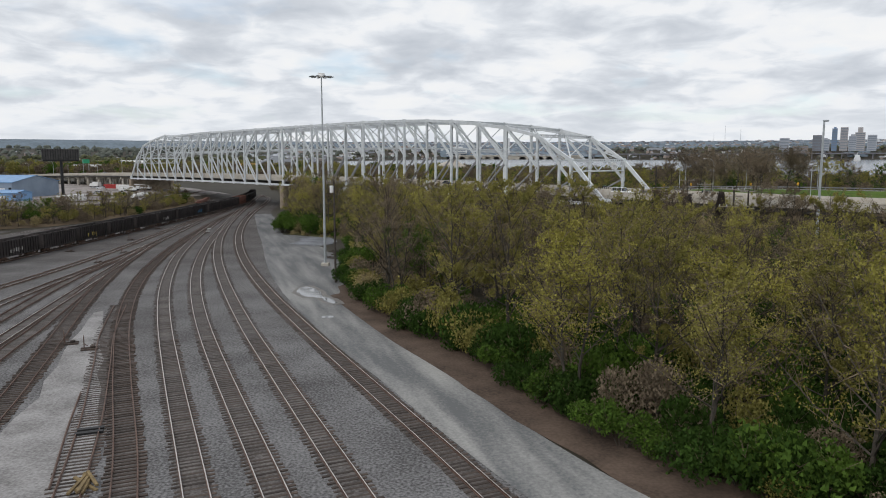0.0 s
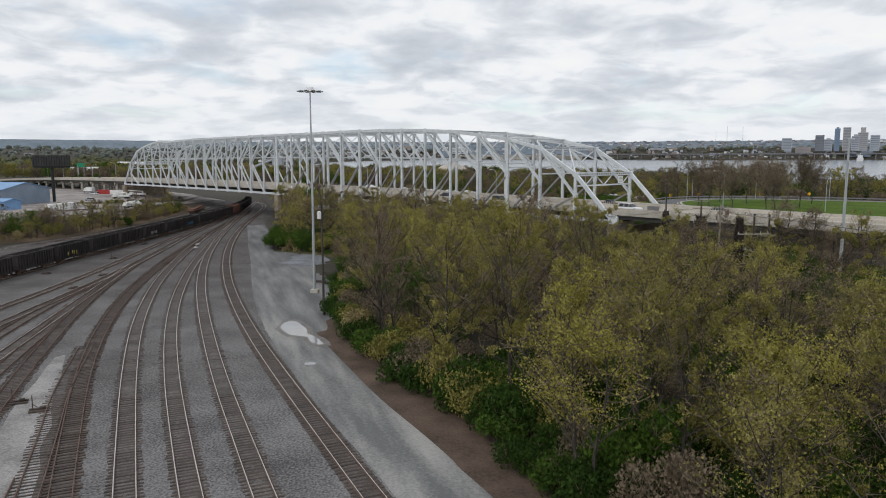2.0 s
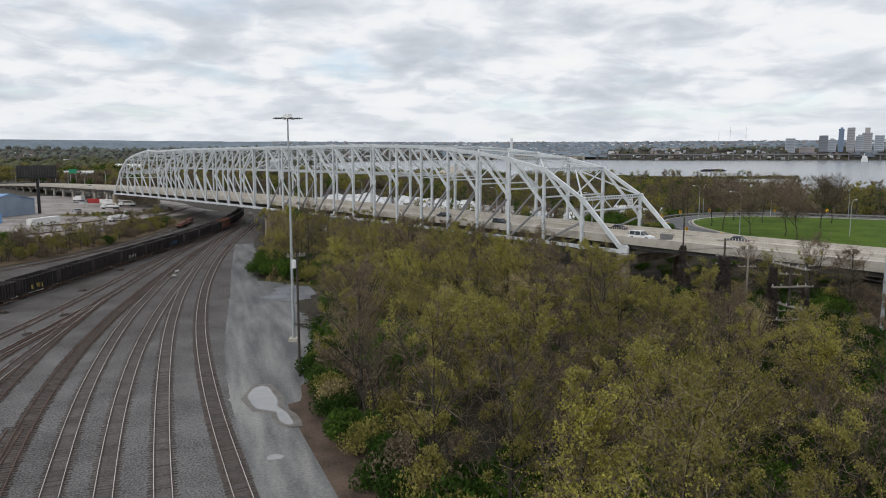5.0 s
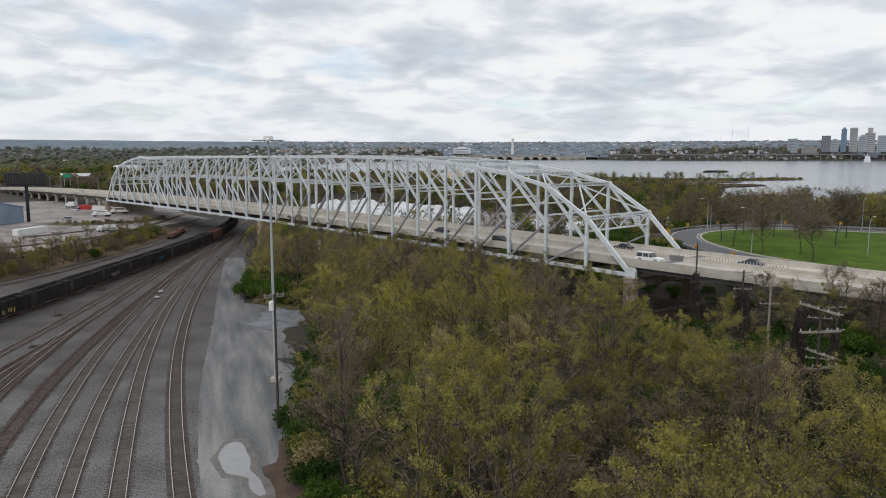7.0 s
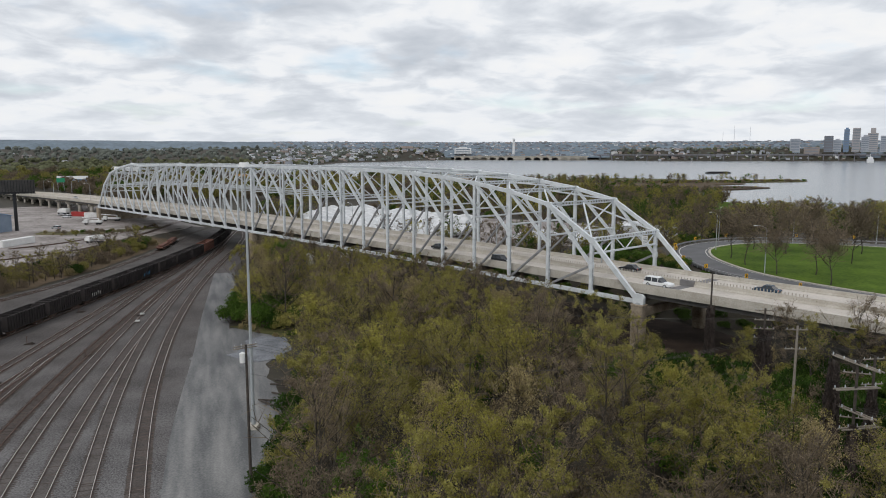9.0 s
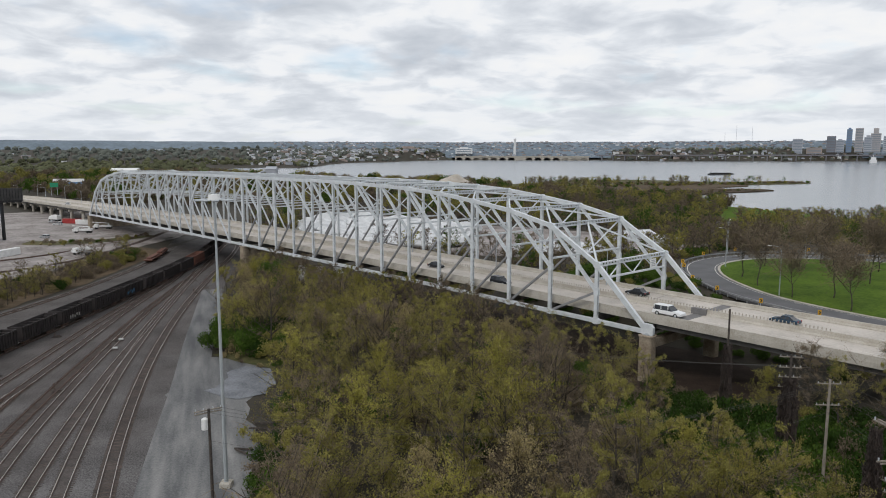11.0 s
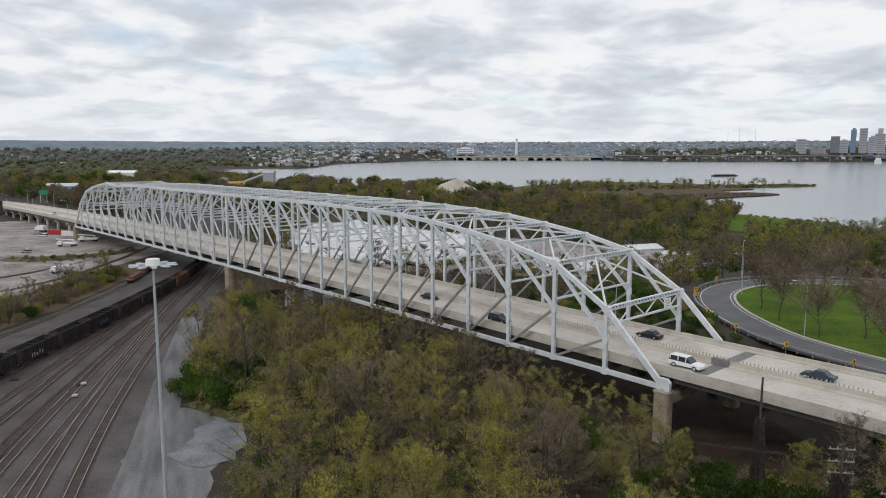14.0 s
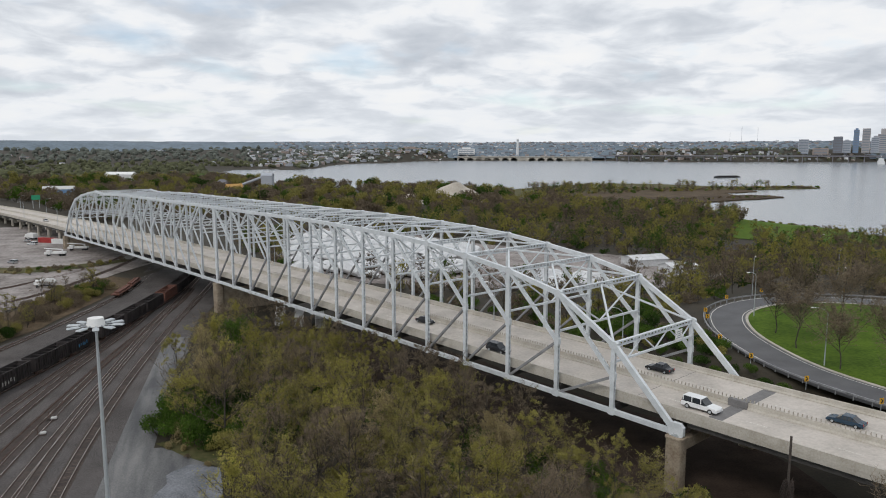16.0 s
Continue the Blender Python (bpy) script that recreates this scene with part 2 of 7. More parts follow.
m.node_tree.links.new(wc.outputs["Object"], wt.inputs["Vector"]); m.node_tree.links.new(wt.outputs["Fac"], wb.inputs["Height"]); m.node_tree.links.new(wb.outputs[0], b.inputs["Normal"])
M["water"] = m


# ---- helpers for building ----
def finish(bm, name, material, parent=None, label="", smooth=False):
    me = bpy.data.meshes.new(name)
    bm.to_mesh(me); bm.free()
    for mm in (material if isinstance(material, (list, tuple)) else [material]):
        me.materials.append(mm)
    if smooth:
        me.polygons.foreach_set("use_smooth", [True] * len(me.polygons))
    ob = new(name, me)
    ob.parent = parent
    if label:
        ob["label"] = label
    return ob


def part(name, bm, material, parent, label=""):
    return finish(bm, name, material, parent, label)


def shared(name, me, parent, m=None):
    """Another object on an existing mesh."""
    ob = new(name, me)
    ob.parent = parent
    if m is not None:
        ob.matrix_basis = m
    return ob


def empty(name, m=None, **tags):
    ob = new(name)
    if m is not None:
        ob.matrix_basis = m
    return tagged(ob, **tags)


def box(bm, cx, cy, cz, sx, sy, sz, m=None, mi=0, bevel=0.0):
    """A box by its centre and sizes, its edges chamfered by bevel."""
    r = bmesh.ops.create_cube(bm, size=1.0, matrix=(m or Matrix()) @ Matrix.Translation((cx, cy, cz)) @ Matrix.Diagonal((sx, sy, sz, 1)))
    fs = {f for v in r["verts"] for f in v.link_faces}
    if bevel:
        es = list({e for v in r["verts"] for e in v.link_edges})
        g = bmesh.ops.bevel(bm, geom=es, offset=bevel, segments=1, affect="EDGES")
        fs = {f for f in fs if f.is_valid} | set(g["faces"])
    for f in fs:
        f.material_index = mi


def boxes(*rows, bevel=0.0):
    bm = bmesh.new()
    for r in rows:
        box(bm, *r, bevel=bevel)
    return bm


def rod(bm, a, b, r0, r1=None, sides=8, mi=0, caps=True):
    """A tapered round bar from a to b."""
    a, b = Vector(a), Vector(b)
    r1 = r0 if r1 is None else r1
    d = b - a
    if d.length < 1e-6:
        return
    q = d.to_track_quat("Z", "Y").to_matrix()
    ring = []
    for p, r in ((a, r0), (b, r1)):
        ring.append([bm.verts.new(p + q @ Vector((r * math.cos(k * math.tau / sides), r * math.sin(k * math.tau / sides), 0))) for k in range(sides)])
    for k in range(sides):
        f = bm.faces.new((ring[0][k], ring[0][(k + 1) % sides], ring[1][(k + 1) % sides], ring[1][k])); f.material_index = mi
    if caps:
        bm.faces.new(list(reversed(ring[0]))).material_index = mi
        bm.faces.new(ring[1]).material_index = mi


def prism(bm, outline, z0, z1, mi=0):
    """A flat outline in x and y, raised from z0 to z1."""
    lo = [bm.verts.new((x, y, z0)) for x, y in outline]
    hi = [bm.verts.new((x, y, z1)) for x, y in outline]
    n = len(outline)
    fs = [bm.faces.new(hi), bm.faces.new(list(reversed(lo)))]
    for k in range(n):
        fs.append(bm.faces.new((lo[k], lo[(k + 1) % n], hi[(k + 1) % n], hi[k])))
    for f in fs:
        f.material_index = mi


def smooth_line(points, step=2.0):
    """A Catmull-Rom line through a few plan points, resampled evenly; gives places and headings."""
    P = [Vector((*p, 0)[:3]) for p in points]
    P = [2 * P[0] - P[1]] + P + [2 * P[-1] - P[-2]]
    fine = []
    for i in range(1, len(P) - 2):
        for k in range(24):
            t = k / 24
            a, b, c, d = P[i - 1], P[i], P[i + 1], P[i + 2]
            fine.append(0.5 * ((2 * b) + (c - a) * t + (2 * a - 5 * b + 4 * c - d) * t * t + (3 * b - a - 3 * c + d) * t ** 3))
    fine.append(P[-2])
    out, gone = [fine[0]], 0.0
    for a, b in zip(fine, fine[1:]):
        seg = (b - a).length
        while seg > 0 and gone + seg >= step:
            a = a + (b - a).normalized() * (step - gone)
            out.append(a.copy()); seg = (b - a).length; gone = 0.0
        gone += seg
    res = []
    for i, p in enumerate(out):
        d = (out[min(i + 1, len(out) - 1)] - out[max(i - 1, 0)])
        d.z = 0
        res.append((p, d.normalized() if d.length else Vector((0, 1, 0))))
    return res


def sweep(bm, line, profile, closed=False, mi=0):
    """A profile of (sideways, up) points carried along a line from smooth_line; sideways is to the right."""
    rows = []
    for p, d in line:
        side = Vector((d.y, -d.x, 0))
        rows.append([bm.verts.new(p + side * u + Vector((0, 0, v))) for u, v in profile])
    n = len(profile)
    for a, b in zip(rows, rows[1:]):
        for k in range(n if closed else n - 1):
            f = bm.faces.new((a[k], a[(k + 1) % n], b[(k + 1) % n], b[k])); f.material_index = mi
    if closed:
        bm.faces.new(rows[0]).material_index = mi
        bm.faces.new(list(reversed(rows[-1]))).material_index = mi


def sstep(x, a, b):
    t = min(max((x - a) / (b - a), 0.0), 1.0)
    return t * t * (3 - 2 * t)


# ---- the plan ----
# bridge axis: s runs from the near end along the bridge, v across it, away from the yard
BP = Vector((40.24, 171.45, 0))
BA = Vector((math.cos(radians(132.42)), math.sin(radians(132.42)), 0))
BN = Vector((BA.y, -BA.x, 0))
PANEL, WIDTH, NPAN = 11.17, 23.6, 30


def chord_z(s):
    return 8.9 + 0.0095 * s - 0.51e-4 * s * s * 0.6


def deck_z(s):
    return 11.15 + 0.0095 * max(s, 0) - 0.31e-4 * max(s, 0) ** 2 + (0.004 * s if s < 0 else 0)


def bridge_at(s, v, z=0.0):
    p = BP + BA * s + BN * v
    return Vector((p.x, p.y, z))


def sv(x, y):
    d = Vector((x, y, 0)) - BP
    return d.dot(BA), d.dot(BN)


BED = (NPAN * PANEL)


BANK = ((-900, 200), (-400, 300), (0, 410), (95, 424), (142, 439), (207, 476), (330, 467), (450, 515), (600, 560), (700, 560), (835, 495), (912, 478), (1052, 452), (1400, 546), (1746, 698), (1900, 760), (6000, 2400))
FAR_BANK = ((-180, 0), (-20, 1900), (-17.9, 2029), (-11.6, 2001), (-7.8, 2465), (1.5, 2960), (10, 2990), (17, 2753), (24, 2800), (30.6, 2900), (60, 3000), (180, 3000))


def table(rows, x):
    for (a, fa), (b, fb) in zip(rows, rows[1:]):
        if x <= b:
            return fa + (fb - fa) * sstep((x - a) / (b - a), 0, 1)
    return rows[-1][1]


def shore_d(x, y):
    """Metres inland of the river bank; negative is river."""
    s, v = sv(x, y)
    near_side = table(BANK, s) + 9 * math.sin(s * 0.05 + 1) - v
    az = math.degrees(math.atan2(x, y))
    far_side = math.hypot(x, y) - table(FAR_BANK, az) - 25 * math.sin(az * 1.7)
    if az < -20:
        far_side = 200
    return max(near_side, far_side)


def gz(x, y):
    """Height of the land."""
    s, v = sv(x, y)
    z = 0.0
    left = sstep(-x, 112, 130) * sstep(y, 60, 180)
    z += 1.6 * left
    z += 8.2 * sstep(v, 27, 40) * (1 - sstep(s, 40, 75)) * (1 - sstep(v, 150, 230))
    z += 8.0 * sstep(-s, 22, 46) * sstep(v, -14, 2) * (1 - sstep(v, 24, 40))
    d = shore_d(x, y)
    z -= 6.0 * (1 - sstep(d, -15, 45))
    z += 0.25 * noise.noise(Vector((x * 0.03, y * 0.03, 3.0))) * sstep(abs(x + 60), 40, 90)
    return z


# ---- ground ----
def axis_steps(lo, hi, dense_lo, dense_hi, step, grow=1.16, mid_step=32.0, mid=1500):
    v = [dense_lo + step * k for k in range(int((dense_hi - dense_lo) / step) + 1)]
    for sgn in (1, -1):
        d, end, q = step, (hi if sgn > 0 else lo), (v[-1] if sgn > 0 else v[0])
        while q * sgn < end * sgn:
            d = min(d * grow, mid_step) if abs(q) < mid else d * 1.06
            q += d * sgn
            v.append(q) if sgn > 0 else v.insert(0, q)
    return v


def sheet(name, xs, ys, height, material, keep=None):
    verts = [(x, y, height(x, y)) for y in ys for x in xs]
    w = len(xs)
    faces = []
    for j in range(len(ys) - 1):
        for i in range(w - 1):
            if keep is None or keep(0.5 * (xs[i] + xs[i + 1]), 0.5 * (ys[j] + ys[j + 1])):
                faces.append((j * w + i, j * w + i + 1, (j + 1) * w + i + 1, (j + 1) * w + i))
    me = bpy.data.meshes.new(name)
    me.from_pydata(verts, [], faces)
    me.materials.append(material)
    me.polygons.foreach_set("use_smooth", [True] * len(me.polygons))
    return new(name, me)


def far_lift(x, y):
    """The far reaches of river and land rise a little with distance."""
    r = math.hypot(x, y)
    return 24 * sstep(r, 1100, 3100) if r < 3100 else 24.0


def land_z(x, y):
    r = math.hypot(x, y)
    z = gz(x, y)
    if r > 700:
        d = shore_d(x, y)
        rise = sstep(d, 20, 150) * sstep(r, 2000, 3250) * (40 + 10 * noise.noise(Vector((x * 0.002, y * 0.002, 0))))
        z += far_lift(x, y) + (rise if y > -500 else 0)
    return z


ground = sheet("ground", axis_steps(-3600, 3600, -240, 280, 6.0), axis_steps(-900, 4300, -60, 560, 6.0), land_z, M["litter"])
tagged(ground, "brown leaf litter and bare soil under spring woods", "ground", kind="structure")
water = sheet("water", axis_steps(-2600, 4200, -200, 700, 60.0), axis_steps(250, 4400, 250, 1100, 60.0), lambda x, y: -4.0 + far_lift(x, y), M["water"])
tagged(water, "pale grey river water reflecting the clouds", "river", kind="structure")


def inside(x, y, poly):
    hit = False
    for (x0, y0), (x1, y1) in zip(poly, poly[1:] + poly[:1]):
        if (y0 > y) != (y1 > y) and x < (x1 - x0) * (y - y0) / (y1 - y0) + x0:
            hit = not hit
    return hit


def patch(name, outline, dz, material, label, category, cell=5.0, ragged=0.0, kind="structure"):
    """An area of ground cover lying on the land, cut to an outline with a slightly ragged edge."""
    line = [(p.x, p.y) for p, d in smooth_line(outline + outline[:1], cell)][:-1]
    if ragged:
        line = [(x + ragged * noise.noise(Vector((x * 0.4, y * 0.4, 1))), y + ragged * noise.noise(Vector((x * 0.4, y * 0.4, 7)))) for x, y in line]
    bm = bmesh.new()
    f = bm.faces.new([bm.verts.new((x, y, 0)) for x, y in line])
    bmesh.ops.triangulate(bm, faces=[f])
    xs, ys = [p[0] for p in line], [p[1] for p in line]
    for ax, lo, hi in ((Vector((1, 0, 0)), min(xs), max(xs)), (Vector((0, 1, 0)), min(ys), max(ys))):
        for k in range(1, int((hi - lo) / cell)):
            bmesh.ops.bisect_plane(bm, geom=bm.verts[:] + bm.edges[:] + bm.faces[:], plane_co=ax * (lo + k * cell), plane_no=ax)
    for v in bm.verts:
        v.co.z = gz(v.co.x, v.co.y) + dz
    bmesh.ops.recalc_face_normals(bm, faces=bm.faces)
    for f in bm.faces:
        if f.normal.z < 0:
            f.normal_flip()
    return tagged(finish(bm, name, material), label, category, kind=kind)


patch("rail_yard_ballast", [(24, 8), (7, 42), (-5, 63), (-16, 88), (-26, 117), (-37, 154), (-44, 178), (-51, 208), (-60, 245), (-66, 268), (-78, 330), (-112, 390), (-124, 380), (-113, 330), (-109, 290), (-108, 255), (-111, 225), (-117, 195), (-128, 160), (-130, 80), (-120, 8)], 0.03, M["ballast"],
      "grey crushed-stone ballast of the rail yard", "ballast", 9.0, 0.6)
patch("pale_gravel_area", [(-15, 22), (-22.5, 42), (-27, 52), (-33.5, 66), (-40, 80), (-44.8, 91), (-46, 91), (-41.5, 77), (-37.5, 66), (-34.6, 57.6), (-31.5, 46), (-26, 22)], 0.06, M["pale_gravel"], "pale bleached gravel between two tracks", "gravel", 5.0, 0.8)
patch("dirt_verge", [(22, 20), (11, 42), (5, 53), (-1, 66), (-8, 79), (-13, 91), (-18, 103), (-15, 110), (-6, 94), (1.5, 79), (9, 63), (18, 46), (32, 22)], 0.05, M["dirt"], "reddish brown dirt verge beside the gravel road", "dirt", 4.0, 0.8)
patch("gravel_pad", [(-20, 94), (-28.4, 117), (-39.2, 153.5), (-46.5, 178), (-53.5, 208), (-64, 245), (-60, 245), (-50, 211), (-45.5, 188), (-39, 183.5), (-32, 180), (-28.5, 170), (-27.5, 158), (-21.5, 142), (-17.5, 122), (-16, 104)], 0.06, M["gravel_road"],
      "grey gravel pad with pale wheel marks beside the tracks", "gravel", 2.5, 1.8)
patch("dry_grass_strip", [(-43, 187), (-36, 181.5), (-29, 178), (-24, 172), (-20, 178), (-26, 187), (-38, 190)], 0.10, M["meadow"], "dry yellow grass at the edge of the gravel", "grass", 4.0, 0.8)
patch("ballast_spill", [(-37, 165), (-35, 171), (-36, 177), (-30, 178.5), (-26.5, 172), (-26, 164), (-31, 161)], 0.13, M["bluestone"], "spill of blue grey crushed stone", "gravel", 2.5, 1.6)
patch("meadow_bank", [(150, 520), (165, 590), (200, 622), (235, 620), (262, 565), (282, 512), (262, 470), (225, 452), (180, 470)], 0.4, M["grass"], "green grassy bank beside the river", "grass", 14.0, 3)
patch("contractor_lot", [(-118, 392), (-135, 405), (-170, 458), (-260, 530), (-320, 440), (-240, 345), (-192, 352), (-160, 372)], 0.12, M["lot"], "grey brown dusty ground of a contractor's lot", "lot", 9.0, 1.5)
patch("service_lane", [(-150, 255), (-141, 290), (-139, 330), (-141, 372), (-146, 372), (-147, 330), (-150, 290), (-160, 258)], 0.16, M["lot"], "dusty gravel lane beside the siding", "lane", 6.0, 0.8)
patch("siding_gravel", [(-130, 262), (-127, 300), (-126, 345), (-124, 385), (-134, 385), (-138, 330), (-142, 280)], 0.13, M["lot"], "grey gravel along the siding", "gravel", 7.0, 1.5)
patch("lot_apron", [(-134, 258), (-133, 300), (-136, 345), (-124, 390), (-160, 374), (-192, 354), (-240, 347), (-235, 262), (-180, 240)], 0.10, M["lot"], "grey dusty gravel apron beside the siding", "lot", 9.0, 1.5)
patch("lot_grass", [(-182, 358), (-166, 360), (-150, 372), (-140, 384), (-136, 378), (-146, 358), (-160, 346), (-178, 346)], 0.2, M["meadow"], "strip of rough green and brown grass in the lot", "grass", 3.0, 2.0)
patch("reed_bed", [(-121, 190), (-113.5, 212), (-110.5, 240), (-109, 262), (-111, 300), (-115, 335), (-124, 342), (-127, 318), (-126, 280), (-132, 240), (-142, 200), (-138, 160)], 0.15, M["reed"], "tawny dry reeds and brush beside the track", "reeds", 7.0, 1.5)
patch("bare_ground_under_bridge", [(30, 172), (10, 200), (-20, 232), (-40, 262), (-20, 272), (10, 240), (40, 205), (60, 185), (62, 165), (48, 158)], 0.08, M["soil"], "bare soil under the bridge, its colour darkened for the bridge's shade", "dirt", 6.0, 1.2)
patch("boat_yard_ground", [(-90, 450), (-54, 346), (-16, 334), (60, 322), (115, 346), (112, 392), (30, 448), (-28, 505), (-78, 530)], 0.2, M["lot"], "mottled ground of the storage yard behind the bridge", "lot", 12.0, 2)

UP_ = Vector((0, 0, 1))
# access road of fine gravel along the yard
road_line = smooth_line([(28, 4), (14.5, 30), (8.2, 40), (2.6, 51), (-2.9, 63), (-8.4, 74), (-13.2, 85), (-17.4, 95), (-22.4, 108), (-28.6, 126), (-33.6, 143), (-40.6, 168), (-48.4, 194), (-57.5, 226), (-66, 256)], 2.0)
bm = bmesh.new()
sweep(bm, road_line, [(-3.1, 0.065), (-1.2, 0.10), (0.6, 0.11), (3.1, 0.065)])
tagged(finish(bm, "access_road", M["gravel_road"]), "compacted pale grey gravel road curving beside the tracks", "road", kind="structure")
# a puddle and the wet rim round it
patch("wet_mud", [(-22.7, 103.4), (-22.6, 109), (-20.6, 109.2), (-18.0, 104.6), (-16.6, 100.6), (-14.2, 97), (-13.9, 94), (-16.8, 96), (-18.2, 98.9), (-20, 98.9)], 0.12, M["mud"], "damp grey mud round the puddle", "mud", 2.0, 0.5)
M["puddle"] = mat("still_puddle_water", (0.24, 0.24, 0.24), (0.2, 0.2, 0.2), rough=0.03, bump=0, spec=1.0)
patch("puddle", [(-22.1, 104.1), (-22.2, 107.6), (-21.0, 108.4), (-18.8, 104.3), (-17.5, 100.8), (-15.1, 96.8), (-14.7, 94.9), (-16.5, 96.6), (-17.9, 99.5), (-19.8, 99.9)], 0.135, M["puddle"], "bright sky-reflecting puddle on the gravel road", "puddle", 1.5, 0.3)
patch("puddle", [(-15.2, 86.2), (-15.4, 87.4), (-14.2, 87.8), (-13.8, 86.8)], 0.135, M["puddle"], "small puddle in the gravel road", "puddle", 1.0, 0.2)


# ---- highway ramp ----
def strip(name, pts, half, up, material, label, category, step=3.0, lift=0.0):
    line = smooth_line(pts, step)
    line = [(Vector((p.x, p.y, gz(p.x, p.y) * 0 + lift)), d) for p, d in line]
    bm = bmesh.new()
    sweep(bm, line, [(-half, -0.5), (-half, up), (half, up), (half, -0.5)])
    return tagged(finish(bm, name, material), label, category, kind="structure"), line


RZ = 9.0
RAMP = [(150, 108), (118, 138), (96, 163), (82, 182), (73.5, 200), (71.2, 218), (72.5, 234), (78, 249), (88, 259.5), (101, 265), (116, 264), (136, 256), (165, 238), (205, 208)]
ramp_road, ramp_line = strip("ramp_road", RAMP, 4.3, 0.0, M["asphalt"], "grey asphalt ramp curving in a loop", "road", lift=RZ)
for off, nm in ((-3.6, "edge_line"), (3.6, "edge_line")):
    bm = bmesh.new()
    sweep(bm, ramp_line, [(off - 0.09, 0.012), (off + 0.09, 0.012)])
    part(nm, bm, M["line"], ramp_road, "worn white painted line")
bm = bmesh.new()
sweep(bm, ramp_line, [(4.3, -0.3), (4.3, 0.14), (4.95, 0.14), (4.95, -0.3)])
lawn_bm = bmesh.new()
lawn_edge = [p + Vector((d.y, -d.x, 0)) * 4.97 for p, d in ramp_line]
lawn_bm.faces.new([lawn_bm.verts.new((p.x, p.y, RZ + 0.09)) for p in lawn_edge])
bmesh.ops.triangulate(lawn_bm, faces=lawn_bm.faces)
for f in lawn_bm.faces:
    if f.normal.z < 0:
        f.normal_flip()
tagged(finish(lawn_bm, "lawn", M["grass"]), "bright green mown lawn inside the ramp loop", "lawn", kind="structure")
tagged(finish(bm, "kerb", M["concrete"]), "pale concrete kerb round the inside of the ramp", "kerb", kind="structure")


# ---- truss bridge ----
def perforated(bm, L, w, y, flip, hole, pitch):
    """A plate in the plane y, from 0 to L along x and w wide in z, with oblong holes down its middle."""
    n = max(1, int(L / pitch))
    step = L / n
    hl, hw, c = step * 0.36, hole / 2, hole * 0.28
    for k in range(n):
        x0, x1, xm = k * step, (k + 1) * step, (k + 0.5) * step
        o = [(x0, -w / 2), (xm, -w / 2), (x1, -w / 2), (x1, 0), (x1, w / 2), (xm, w / 2), (x0, w / 2), (x0, 0)]
        i = [(xm - hl, -hw + c), (xm - hl + c, -hw), (xm + hl - c, -hw), (xm + hl, -hw + c), (xm + hl, hw - c), (xm + hl - c, hw), (xm - hl + c, hw), (xm - hl, hw - c)]
        ov = [bm.verts.new((a, y, b)) for a, b in o]
        iv = [bm.verts.new((a, y, b)) for a, b in i]
        for fs in ((ov[0], ov[1], iv[2], iv[1]), (ov[1], ov[2], iv[2]), (ov[2], ov[3], iv[3], iv[2]), (ov[3], ov[4], iv[5], iv[4]), (ov[3], iv[4], iv[3]), (ov[4], ov[5], iv[5]), (ov[5], ov[6], iv[6], iv[5]),
                   (ov[6], ov[7], iv[7], iv[6]), (ov[7], iv[0], iv[7]), (ov[7], ov[0], iv[1], iv[0]), (ov[1], iv[2], iv[1], ov[0])[:0] or (ov[5], iv[6], iv[5])):
            if len(set(fs)) > 2:
                try:
                    bm.faces.new(fs if flip else tuple(reversed(fs)))
                except ValueError:
                    pass


MEMBERS = {}


def member_mesh(L, w, d, holes, steel):
    """A built-up box member along x: solid webs w deep in z and, where holed, perforated cover plates."""
    key = (round(L, 1), w, d, holes, steel)
    if key in MEMBERS:
        return MEMBERS[key]
    bm = bmesh.new()
    L = key[0]
    if not holes:
        box(bm, L / 2, 0, 0, L, d, w, bevel=0.03)
    else:
        t = 0.05
        box(bm, L / 2, 0, w / 2 - t / 2, L, d, t)
        box(bm, L / 2, 0, -w / 2 + t / 2, L, d, t)
        perforated(bm, L, w - 2 * t, d / 2 - 0.01, True, w * 0.52, 0.95)
        perforated(bm, L, w - 2 * t, -d / 2 + 0.01, False, w * 0.52, 0.95)
    me = bpy.data.meshes.new("member")
    bm.to_mesh(me); bm.free()
    me.materials.append(M[steel])
    MEMBERS[key] = me
    return me


def member(name, a, b, w, d, holes, parent, up, steel="steel"):
    """A member from a to b, whose webs face along up."""
    a, b = Vector(a), Vector(b)
    x = (b - a).normalized()
    z = (Vector(up) - x * x.dot(Vector(up))).normalized()
    y = z.cross(x)
    L = (b - a).length
    m3 = Matrix((x, y, z)).transposed().to_4x4()
    m3.translation = a
    k = L / round(L, 1)
    return shared(name, member_mesh(L, w, d, holes, steel), parent, m3 @ Matrix.Diagonal((k, 1, 1, 1)))


HEIGHTS = [0, 10.7, 17.1, 19.4, 20.8, 21.9, 22.5, 22.8, 23.0, 23.1, 23.1, 23.0, 23.0, 23.0, 23.0, 23.0]


def truss_h(k):
    return HEIGHTS[min(k, NPAN - k, 15)] + (1.4 if k > 24 else 0) * (k < NPAN)


bridge = empty("truss_bridge")
tagged(bridge, "long grey-white riveted steel through-truss highway bridge over the tracks", "bridge")
UPZ = Vector((0, 0, 1))


def nodes(side, k):
    s = k * PANEL
    lo = bridge_at(s, side * WIDTH, chord_z(s))
    h = truss_h(k)
    return lo, lo + UPZ * h, lo + UPZ * h * 0.52


